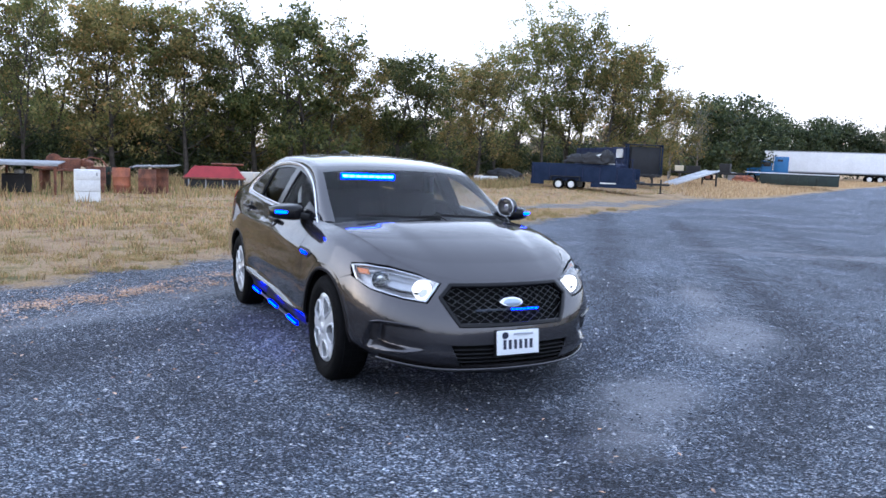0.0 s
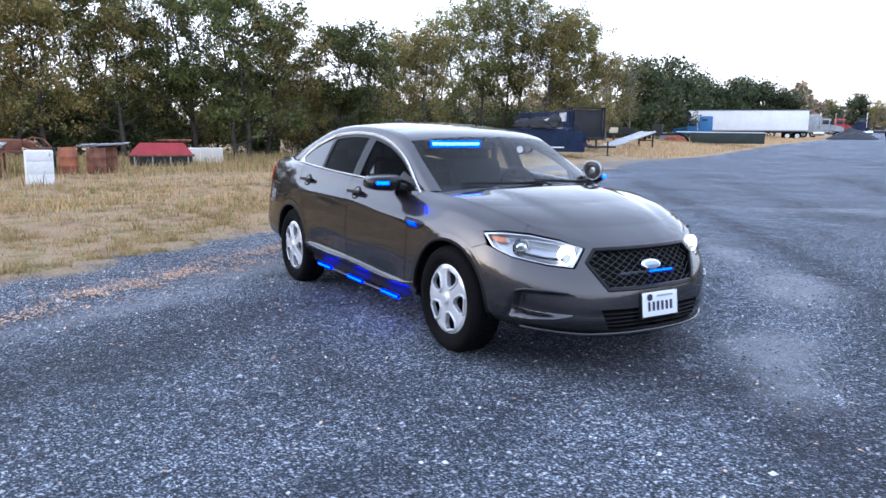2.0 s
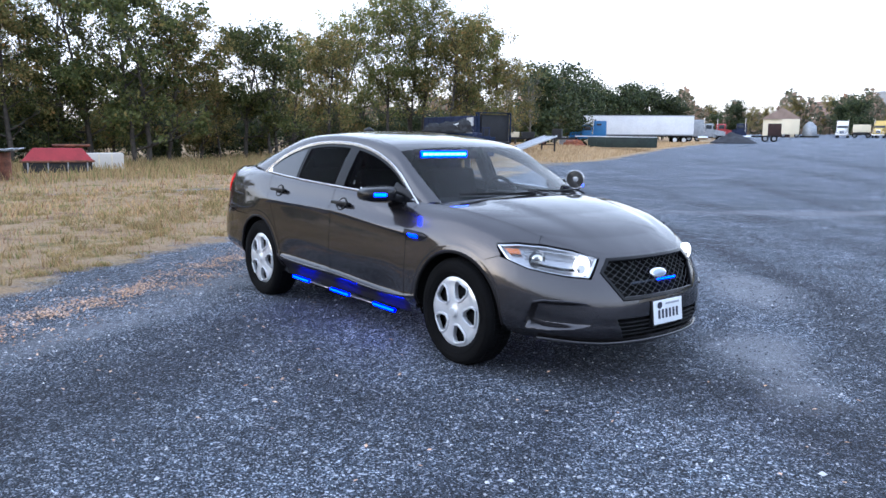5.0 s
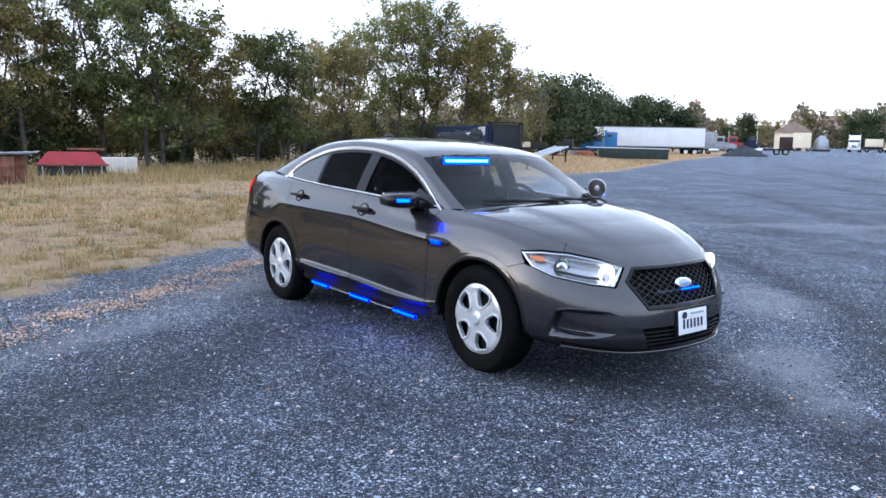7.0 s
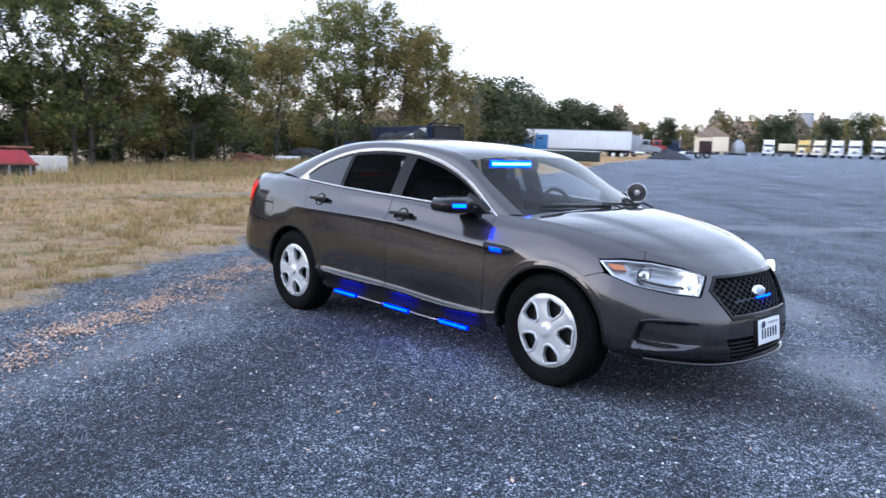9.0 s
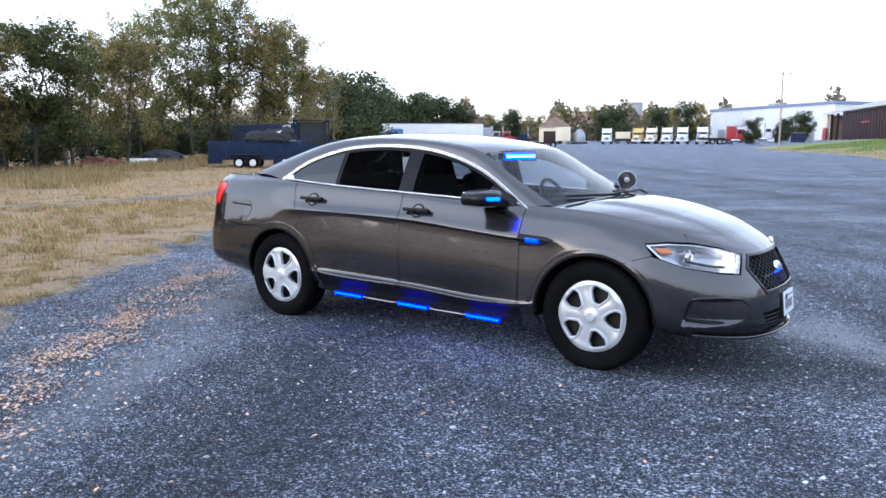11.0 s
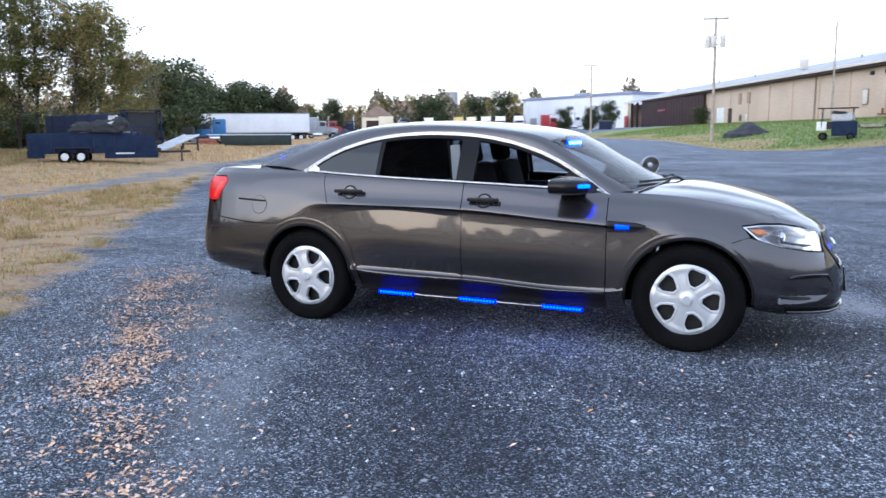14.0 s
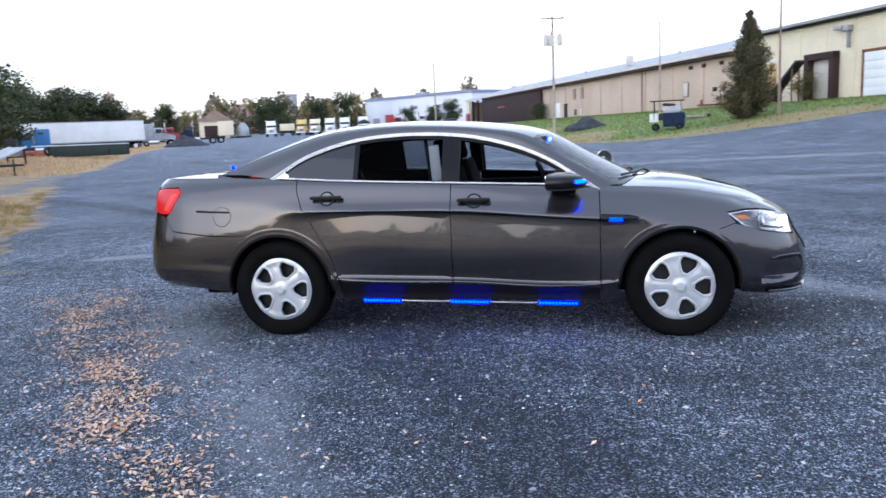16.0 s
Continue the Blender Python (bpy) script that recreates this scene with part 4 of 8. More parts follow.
    for k in range(8):
        part("led", blocks((.556, -.31 - .1925 + .055 * k, 1.372, .008, .047, .020, 0, 0, 0, .003)), M["visor_core"], lp)
    build_interior(M, car)
    # wheels
    for cx in (AXF, AXR):
        for sd in (-1, 1):
            build_wheel(M, car, cx, sd)
    # underside
    part("underbody", blocks((-.02, 0, .33, 4.3, 1.35, .12, 0, 0, 0, .04), (2.0, 0, .42, .5, 1.1, .3, 0, 0, 0, .03), (-2.1, 0, .50, .7, 1.3, .25, 0, 0, 0, .03), (0, 0, .36, 1.8, 1.74, .14, 0, 0, 0, .02)), M["shade_black"], car)
    return car


def build_interior(M, car):
    part("cabin_floor", blocks((-.35, 0, .42, 2.6, 1.55, .06, 0, 0, 0, .01), (.98, 0, .62, .10, 1.5, .5, 0, 0, 0, .02), (-1.62, 0, .8, .10, 1.45, .75, 0, -18, 0, .02)), M["trim_dark"], car)
    for sd in (-1, 1):
        part("door_trim", blocks((-.28, sd * .79, .74, 2.0, .06, .56, 0, 0, 0, .02)), M["trim_dark"], car)
        part("pillar_trim", blocks((-.135, sd * .70, 1.27, .10, .05, .40, sd * 27, 0, 0, .015)), M["trim_dark"], car)
    part("dashboard", blocks((.80, 0, .93, .42, 1.5, .17, 0, 6, 0, .05), (.70, 0, .80, .25, 1.45, .22, 0, 0, 0, .04), (.66, .38, 1.03, .18, .36, .07, 0, 0, 0, .03)), M["trim_dark"], car)
    part("console", blocks((.2, 0, .62, .9, .26, .30, 0, 0, 0, .03), (.45, -.06, .86, .20, .22, .16, 0, -20, 0, .02)), M["trim_dark"], car)
    def seat(x, y, nm):
        st = part(nm, blocks((x + .05, y, .62, .52, .50, .18, 0, -6, 0, .06), (x - .26, y, .92, .16, .50, .62, 0, -16, 0, .06)), M["seat"], car, "dark fabric front seat")
        part("headrest", blocks((x - .37, y, 1.315, .11, .27, .19, 0, -12, 0, .045)), M["seat"], st)
        for dy in (-.06, .06):
            bar("post", np.array([(x - .34, y + dy, 1.17), (x - .365, y + dy, 1.26)]), .014, .014, M["chrome"], st, up=(1, 0, 0))
    for y in (-.38, .38):
        seat(.12, y, "front_seat")
    rs = part("rear_seat", blocks((-1.0, 0, .62, .5, 1.36, .18, 0, -6, 0, .06), (-1.38, 0, .90, .18, 1.36, .60, 0, -22, 0, .06)), M["seat"], car, "dark rear bench seat")
    for y in (-.45, .45):
        part("headrest", blocks((-1.50, y, 1.22, .10, .27, .14, 0, -12, 0, .04)), M["seat"], rs)
    pt = part("partition", blocks((-.30, 0, .80, .03, 1.36, .62, 0, -6, 0, .01), (-.335, -.60, 1.24, .025, .03, .40, 0, -6, 0, .006), (-.335, .60, 1.24, .025, .03, .40, 0, -6, 0, .006), (-.352, 0, 1.425, .03, 1.2, .03, 0, 0, 0, .006)), M["black_plastic"], car, "black partition behind the front seats")
    for y in (-.60, .60):
        part("side_wing", blocks((-.275, y * 1.08, 1.235, .075, .012, .26, 0, -4, 0, .004)), M["plate_white"], pt, "pale partition wing")
    # steering wheel
    t = np.linspace(0, 2 * math.pi, 36, endpoint=False)
    m = Matrix.Translation((.50, .38, 1.0)) @ pose(0, 0, 0, 0, 65, 0)
    rim = np.array([tuple(m @ Vector((.185 * math.cos(a), .185 * math.sin(a), 0))) for a in t])
    stw = bar("steering_wheel", rim, .03, .03, M["trim_dark"], car, closed=True, up=np.array(tuple(m.to_3x3() @ Vector((0, 0, 1)))))
    part("hub", blocks((.515, .38, .99, .06, .16, .13, 0, -25, 0, .02), (.51, .38, .995, .02, .34, .04, 0, -25, 0, .005), (.60, .38, .96, .2, .06, .06, 0, 20, 0, .01)), M["trim_dark"], stw)
    part("rear_view_mirror", blocks((.46, 0, 1.36, .03, .22, .06, 0, 0, 0, .012), (.50, 0, 1.40, .02, .02, .08, 0, 0, 0, .004)), M["black_plastic"], car)
    part("headliner", blocks((-.45, 0, 1.462, 1.3, 1.12, .02, 0, 1.5, 0, .005)), M["trim_light"], car)


def build_wheel(M, car, cx, sd):
    """Wheel, outer face on the side sd."""
    o = Matrix.Translation((cx, sd * .83, HUB_Z)) @ (pose(0, 0, 0) if sd > 0 else pose(0, 0, 0, 0, 0, 180))
    R = .358
    wheel = part("wheel", lathe([(.232, -.10), (.228, .03), (.20, .035), (.09, .03), (0, .03)], 48, o), M["steel_dark"], car)
    prof = [(.235, -.105), (.30, -.118), (.335, -.112), (.350, -.098), (R, -.07), (R, .07), (.351, .096), (.337, .110), (.318, .117), (.300, .119), (.262, .112), (.240, .100), (.234, .088)]
    ty = part("tyre", lathe(prof, 72, o), M["rubber"], wheel, "black rubber tyre")
    # tread blocks and sidewall ribs
    for k, (r, a) in enumerate(((.3285, .1145), (.275, .1165))):
        t = np.linspace(0, 2 * math.pi, 64, endpoint=False)
        pth = np.array([tuple(o @ Vector((r * math.cos(q), a, r * math.sin(q)))) for q in t])
        bar("sidewall_rib", pth, .004, .003, M["rubber"], ty, closed=True, up=np.array([0, sd, 0]))
    bm = bmesh.new()
    for i in range(72):
        a = 2 * math.pi * i / 72
        for b0, b1 in ((-.072, -.025), (-.018, .018), (.025, .072)):
            m = o @ pose(0, 0, 0, 0, -math.degrees(a), 0) @ Matrix.Translation((R + .001, (b0 + b1) / 2, 0))
            bmesh.ops.create_cube(bm, size=1, matrix=m @ Matrix.Diagonal((.010, b1 - b0, .024, 1)))
    part("tread", bm, M["rubber"], ty, smooth=False)
    # cover with five lipped openings
    PH = math.radians(70 if sd > 0 else 110)
    def face(p):
        r = np.hypot(p[:, 0], p[:, 1])
        a = np.arctan2(p[:, 1], p[:, 0])
        y = .108 - .028 * (r / .25) ** 2 + .010 * np.exp(-((r - .215) / .03) ** 2)
        ridge = -np.cos(5 * (a - PH))
        y += .006 * np.clip(ridge, 0, 1) * np.clip((r - .05) / .1, 0, 1)
        y += .010 * np.exp(-(r / .042) ** 4)
        x, z = p[:, 0], p[:, 1]
        w = np.array(o.to_3x3())
        q = np.stack([x, y, z], 1) @ w.T + np.array(o.translation)
        return q
    t = np.linspace(0, 2 * math.pi, 96, endpoint=False)
    rim = np.stack([.252 * np.cos(t), .252 * np.sin(t)], 1)
    holes = []
    for k in range(5):
        c = PH + k * 2 * math.pi / 5
        h = []
        for r, da in ((.100, -.16), (.098, .16), (.128, .285), (.168, .335), (.196, .275), (.205, .20), (.206, -.20), (.196, -.275), (.168, -.335), (.128, -.285)):
            h.append((r * math.cos(c + da), r * math.sin(c + da)))
        holes.append(np.array(h))
    cov = skin("wheel_cover", [rim] + holes, face, M["cover_silver"], wheel, "silver five-spoke wheel cover", h=.014, thick=.022, core=(cx, 0, HUB_Z))
    for h in holes:
        mid = h.mean(0)
        edge = resample(mid + (h - mid) * 1.17, .012)
        pts = face(edge)
        bar("lip", pts + np.array([0, sd * .004, 0]), .015, .014, M["cover_silver"], cov, closed=True, up=np.array([0, sd, 0]))
    part("cap", lathe([(0, .126), (.028, .124), (.035, .117), (.036, .10)], 32, o), M["cover_silver"], cov)
    part("brake_disc", lathe([(.17, .0), (.17, .015), (.06, .015), (0, .04)], 40, o), M["steel_grey"], wheel)
    for i in range(5):
        a = 2 * math.pi * i / 5
        part("lug_nut", lathe([(.012, .03), (.012, .055), (0, .058)], 6, o @ Matrix.Translation((.057 * math.cos(a), 0, .057 * math.sin(a)))), M["steel_grey"], wheel)


# ---- ground ----
rng = np.random.default_rng(7)


def smooth01(t):
    t = np.clip(t, 0, 1)
    return t * t * (3 - 2 * t)


def from_building(x, y):
    """Distance of a place in front of the long building's wall."""
    return (x - 15.2) * -0.925 + (y - 70.5) * -0.38


def edge_x(y):
    """Where the gravel ends and the dry grass begins, for each y."""
    ys = [-400, -60, -20, -9, -4.2, -3.0, -2.0, -.8, .6, 4.0, 8.1, 11, 17.5, 25.5, 38.5, 65.6, 98, 120, 160, 400]
    xs = [120, 14, 3.0, -.4, -2.3, -2.95, -3.6, -4.6, -5.5, -7.9, -10.4, -12.6, -17, -22.6, -28.9, -43.6, -57.5, -70, -100, -240]
    return np.interp(y, ys, xs)


def meadow_rise(x, y):
    """The meadow climbs a little towards the trees."""
    return .55 * smooth01((edge_x(y) - x - .5) / 9) * smooth01((y - 8) / 22) * (1 - smooth01((y - 52) / 25))


def height(x, y):
    x, y = np.asarray(x, float), np.asarray(y, float)
    s = np.clip(y - 35, 0, None)
    hb = 0.017 * s * s / (s + 12) * smooth01((260 - y) / 90 + 1)
    k = smooth01((20 - from_building(x, y)) / 19)
    return hb + np.maximum(2.55 - hb, 0) * k + meadow_rise(x, y)


def track(x, y):
    """A worn gravel track through the meadow; 1 on it."""
    c = np.interp(y, [-6, 2, 6.4, 8.9, 14.4, 22, 30], [-16.0, -15.2, -15.0, -15.3, -17.5, -21.0, -25.5])
    w = np.interp(y, [-2, 4, 14, 26], [.12, .4, 1.0, 1.1]) * (1 + .35 * np.sin(y * 1.9))
    return smooth01((w - np.abs(x - c)) / .5 + .5)


def dust(x, y):
    """Pale trodden dust on the gravel."""
    out = 0 * x
    for cx, cy, a, b, turn, k in ((1.25, 3.2, 1.0, .34, 2.3, 1.0), (2.55, 1.05, .55, .30, 2.2, 1.1), (3.1, .5, .5, .2, 2.2, .7), (-.5, 4.5, 1.3, .25, 2.45, .7), (-5.15, 2.93, .42, .12, .2, 1.6), (-2.2, -.9, 1.6, .35, 2.1, .55), (-.9, -2.6, 1.5, .32, 2.0, .55), (5.5, 3.6, 3.0, .5, .3, .35), (9, 1.0, 2.6, .6, .5, .25), (-2.0, 12, 5, .6, .9, .5), (5, 13, 7, .8, .3, .5), (8, 24, 9, 1.0, .15, .6), (0, 33, 9, 1.2, .1, .5)):
        c, s = math.cos(turn), math.sin(turn)
        u, v = ((x - cx) * c + (y - cy) * s) / a, (-(x - cx) * s + (y - cy) * c) / b
        out = np.maximum(out, k * np.exp(-u * u - v * v))
    return out


def near_line(x, y, pts):
    """Distance of places from a line of corners."""
    best = np.full(np.shape(x), 1e9)
    for (ax, ay), (bx, by) in zip(pts, pts[1:]):
        k = (bx - ax) ** 2 + (by - ay) ** 2
        u = np.clip(((x - ax) * (bx - ax) + (y - ay) * (by - ay)) / k, 0, 1)
        best = np.minimum(best, np.hypot(x - ax - u * (bx - ax), y - ay - u * (by - ay)))
    return best


def worn_shade(x, y):
    """Darker, firmer wheel tracks across the yard, with car shade painted in; 1 in their middle."""
    out = 0 * x
    # the first two lines paint the shade before and beside the car's nose
    for w, k, pts in ((.48, 1.0, ((1.7, -.5), (3.0, .1), (4.4, -.4), (6, -1.2))), (.42, .6, ((.2, -1.5), (1.6, -1.8), (2.7, -1.3))), (.62, .85, ((-.8, -.6), (-.1, -1.7), (.45, -2.6), (.75, -3.6), (1.3, -5.4), (3.0, -9))),
                      (.26, .75, ((-14, 13.4), (-6.0, 7.4), (-1.3, 3.8), (.8, 2.3), (2.0, .5), (2.9, -1.8), (3.4, -5))),
                      (.26, .75, ((-12, 14.6), (-4.6, 8.7), (-.1, 5.2), (2.0, 3.4), (3.3, 1.4), (4.3, -1.2), (4.9, -5))),
                      (.24, .55, ((-10, 16.5), (-2.8, 10.2), (1.6, 6.6), (3.7, 4.6), (5.0, 2.4), (6.0, -.4), (6.6, -5))),
                      (.3, .5, ((-10, 22), (-2, 13), (3.4, 7.6), (6.6, 2.0), (8.0, -4))),
                      (.5, .5, ((-26, 44), (-12, 32), (-2, 20), (6, 9), (11, -2))),
                      (.8, .5, ((-50, 92), (-28, 60), (-8, 34), (7, 14), (15, -2)))):
        out = np.maximum(out, k * np.exp(-(near_line(x, y, pts) / w) ** 2))
    return out


def green_mask(x, y, inset=0.0):
    """The mown verge before the long building."""
    d = from_building(x, y)
    along = (x - 15.2) * 0.38 + (y - 70.5) * -0.925
    near = 19.5 + 1.2 * np.sin(along * .11) - np.clip(along - 12, 0, 30) * .62
    return smooth01((near - inset * (.75 + .5 * np.sin(along * .37)) - d) / (.9 + .4 * inset)) * smooth01((along + 62) / 3.0)


def grid_lines(a, b, step, far, grow=1.22):
    mid = list(np.arange(a, b + 1e-6, step))
    lo, hi, s = [], [], step
    v = a
    while v > -far:
        s *= grow
        v -= s
        lo.append(v)
    s, v = step, b
    while v < far:
        s *= grow
        v += s
        hi.append(v)
    return np.array(lo[::-1] + mid + hi)


gx, gy = np.concatenate([grid_lines(-34, 22, .42, 1600), np.arange(-6.9, 6.2, .42)]), np.concatenate([grid_lines(-10, 62, .42, 1600), np.arange(-6.85, 6, .42)])
gx, gy = np.unique(np.round(gx, 3)), np.unique(np.round(gy, 3))
GX, GY = np.meshgrid(gx, gy, indexing="ij")
fx, fy = GX.ravel(), GY.ravel()
bumps = 0.02 * np.sin(fx * .9 + 1.3 * np.sin(fy * .45)) * np.sin(fy * .8) * (np.hypot(fx, fy) > 7)
grassy = smooth01((edge_x(fy) - fx + .35) / .7)
gz = height(fx, fy) + bumps + grassy * .03
n1, n2 = len(gx), len(gy)
ii = (np.arange(n1 - 1)[:, None] * n2 + np.arange(n2 - 1)[None, :]).ravel()
me = bpy.data.meshes.new("ground")
me.from_pydata(list(zip(fx, fy, gz)), [], [tuple(q) for q in np.stack([ii, ii + n2, ii + n2 + 1, ii + 1], 1).tolist()])
me.polygons.foreach_set("use_smooth", [True] * len(me.polygons))
at = me.attributes.new("dry", "FLOAT", "POINT")
at.data.foreach_set("value", np.clip((edge_x(fy) - fx + 1.5) / 3, 0, 1).astype(np.float32))
at = me.attributes.new("green", "FLOAT", "POINT")
at.data.foreach_set("value", green_mask(fx, fy).astype(np.float32))


at = me.attributes.new("lush", "FLOAT", "POINT")
at.data.foreach_set("value", green_mask(fx, fy, 4.0).astype(np.float32))
at = me.attributes.new("track", "FLOAT", "POINT")
at.data.foreach_set("value", track(fx, fy).astype(np.float32))
at = me.attributes.new("worn_shade", "FLOAT", "POINT")
at.data.foreach_set("value", worn_shade(fx, fy).astype(np.float32))
at = me.attributes.new("dust", "FLOAT", "POINT")
at.data.foreach_set("value", dust(fx, fy).astype(np.float32))


def ground_material():
    m = bpy.data.materials.new("yard_ground")
    m.use_nodes = True
    n, l = m.node_tree.nodes, m.node_tree.links
    p = n["Principled BSDF"]
    p.inputs["Roughness"].default_value = .85
    p.inputs["Specular IOR Level"].default_value = .35
    geo = n.new("ShaderNodeNewGeometry")
    def noise_tex(scale, detail=4, rough=.6):
        t = n.new("ShaderNodeTexNoise")
        t.inputs["Scale"].default_value, t.inputs["Detail"].default_value, t.inputs["Roughness"].default_value = scale, detail, rough
        l.new(geo.outputs["Position"], t.inputs["Vector"])
        return t
    def ramp(src, stops):
        r = n.new("ShaderNodeValToRGB")
        e = r.color_ramp.elements
        e[0].position, e[0].color = stops[0][0], (*stops[0][1], 1)
        e[1].position, e[1].color = stops[-1][0], (*stops[-1][1], 1)
        for q, c in stops[1:-1]:
            k = e.new(q)
            k.color = (*c, 1)
        l.new(src, r.inputs[0])
        return r.outputs[0]
    def mix(f, a, b, kind="MIX"):
        x = n.new("ShaderNodeMixRGB")
        x.blend_type = kind
        for s, v in ((0, f), (1, a), (2, b)):
            if isinstance(v, (int, float)):
                x.inputs[s].default_value = v
            elif isinstance(v, tuple):
                x.inputs[s].default_value = (*v, 1)
            else:
                l.new(v, x.inputs[s])
        return x.outputs[0]
    # gravel: small stones with pale chips, trodden darker and dusty lighter patches
    vo = n.new("ShaderNodeTexVoronoi")
    vo.inputs["Scale"].default_value = 140
    l.new(geo.outputs["Position"], vo.inputs["Vector"])
    vo2 = n.new("ShaderNodeTexVoronoi")
    vo2.inputs["Scale"].default_value = 72
    l.new(geo.outputs["Position"], vo2.inputs["Vector"])
    sep = n.new("ShaderNodeSeparateColor")
    l.new(vo.outputs["Color"], sep.inputs[0])
    sep2 = n.new("ShaderNodeSeparateColor")
    l.new(vo2.outputs["Color"], sep2.inputs[0])
    stones = ramp(sep.outputs[0], [(0, (.0055, .007, .010)), (.35, (.028, .036, .048)), (.70, (.097, .120, .152)), (.90, (.255, .297, .36)), (1, (.77, .82, .88))])
    chips = ramp(sep2.outputs[0], [(0, (0, 0, 0)), (.935, (0, 0, 0)), (.96, (1, 1, 1))])
    gravel = mix(chips, stones, (.55, .58, .64))
    vo3 = n.new("ShaderNodeTexVoronoi")
    vo3.inputs["Scale"].default_value = 24
    l.new(geo.outputs["Position"], vo3.inputs["Vector"])
    sep3 = n.new("ShaderNodeSeparateColor")
    l.new(vo3.outputs["Color"], sep3.inputs[0])
    gravel = mix(1.0, gravel, ramp(sep3.outputs[0], [(0, (.70, .70, .72)), (.5, (1.0, 1.0, 1.0)), (.96, (1.25, 1.25, 1.27)), (1, (1.9, 1.9, 1.9))]), "MULTIPLY")
    big = noise_tex(.45, 5, .6)
    gravel = mix(1.0, gravel, ramp(big.outputs["Fac"], [(.28, (.62, .62, .65)), (.46, (.90, .90, .92)), (.60, (1.18, 1.19, 1.22)), (.72, (1.5, 1.5, 1.54))]), "MULTIPLY")
    mid = noise_tex(2.6, 4)
    gravel = mix(.8, gravel, ramp(mid.outputs["Fac"], [(.3, (.62, .62, .64)), (.6, (1.15, 1.15, 1.16))]), "MULTIPLY")
    # dry grass and soil
    g1, g2 = noise_tex(.8, 8, .68), noise_tex(30, 4)
    dry = ramp(g1.outputs["Fac"], [(.25, (.12, .08, .05)), (.37, (.26, .165, .095)), (.45, (.43, .29, .165)), (.53, (.50, .35, .20)), (.60, (.32, .24, .105)), (.70, (.15, .15, .05))])
    dry = mix(.7, dry, ramp(g2.outputs["Fac"], [(.3, (.45, .45, .45)), (.7, (1.25, 1.25, 1.2))]), "MULTIPLY")
    green = ramp(g1.outputs["Fac"], [(.3, (.13, .19, .05)), (.5, (.18, .25, .065)), (.68, (.36, .32, .14))])
    green = mix(.6, green, ramp(g2.outputs["Fac"], [(.3, (.5, .5, .5)), (.7, (1.2, 1.2, 1.2))]), "MULTIPLY")
    edge = noise_tex(.9, 6, .7)
    def masked(name, spread, lo, hi):
        a = n.new("ShaderNodeAttribute")
        a.attribute_name = name
        ad = n.new("ShaderNodeMath")
        ad.operation = "MULTIPLY_ADD"
        l.new(edge.outputs["Fac"], ad.inputs[0])
        ad.inputs[1].default_value = spread
        l.new(a.outputs["Fac"], ad.inputs[2])
        r = n.new("ShaderNodeMapRange")
        r.inputs[1].default_value, r.inputs[2].default_value = lo, hi
        l.new(ad.outputs[0], r.inputs[0])
        return r.outputs[0]
    # wheel tracks and the painted car shade darken the gravel
    gravel = mix(masked("worn_shade", .8, .40, 1.40), gravel, mix(1.0, gravel, (.30, .30, .335), "MULTIPLY"))
    gravel = mix(masked("dust", .9, .55, 1.15), gravel, mix(.62, gravel, (.36, .37, .40)))
    dry = mix(masked("track", 1.3, 1.2, 1.75), dry, mix(.6, gravel, (.24, .225, .21)))
    col = mix(masked("dry", 1.0, .90, 1.10), gravel, dry)
    col = mix(masked("green", .35, .52, .80), col, (.30, .25, .12))
    col = mix(masked("lush", .35, .52, .80), col, green)
    l.new(col, p.inputs["Base Color"])
    b = n.new("ShaderNodeBump")
    b.inputs["Strength"].default_value, b.inputs["Distance"].default_value = 1.0, .02
    l.new(vo.outputs["Distance"], b.inputs["Height"])
    b.invert = True
    l.new(b.outputs[0], p.inputs["Normal"])
    return m


me.materials.append(ground_material())
ground = tagged(new("ground", me), "grey gravel yard running into dry grass", "ground", kind="structure")


# ---- scattered stuff ----
def island_material(name, stops, rough=.8, translucent=0.0, spec=.3):
    m = bpy.data.materials.new(name)
    m.use_nodes = True
    n, l = m.node_tree.nodes, m.node_tree.links
    p = n["Principled BSDF"]
    p.inputs["Roughness"].default_value, p.inputs["Specular IOR Level"].default_value = rough, spec
    g = n.new("ShaderNodeNewGeometry")
    r = n.new("ShaderNodeValToRGB")
    e = r.color_ramp.elements
    e[0].position, e[0].color = stops[0][0], (*stops[0][1], 1)
    e[1].position, e[1].color = stops[-1][0], (*stops[-1][1], 1)
    for q, c in stops[1:-1]:
        e.new(q).color = (*c, 1)
    l.new(g.outputs["Random Per Island"], r.inputs[0])
    oi, hs, mr = n.new("ShaderNodeObjectInfo"), n.new("ShaderNodeHueSaturation"), n.new("ShaderNodeMapRange")
    mr.inputs[3].default_value, mr.inputs[4].default_value = .8, 1.2
    l.new(oi.outputs["Random"], mr.inputs[0])
    l.new(mr.outputs[0], hs.inputs["Value"])
    l.new(r.outputs[0], hs.inputs["Color"])
    l.new(hs.outputs[0], p.inputs["Base Color"])
    if translucent:
        t, x = n.new("ShaderNodeBsdfTranslucent"), n.new("ShaderNodeMixShader")
        x.inputs[0].default_value = translucent
        l.new(hs.outputs[0], t.inputs[0])
        l.new(p.outputs[0], x.inputs[1])
        l.new(t.outputs[0], x.inputs[2])
        l.new(x.outputs[0], n["Material Output"].inputs[0])
    return m


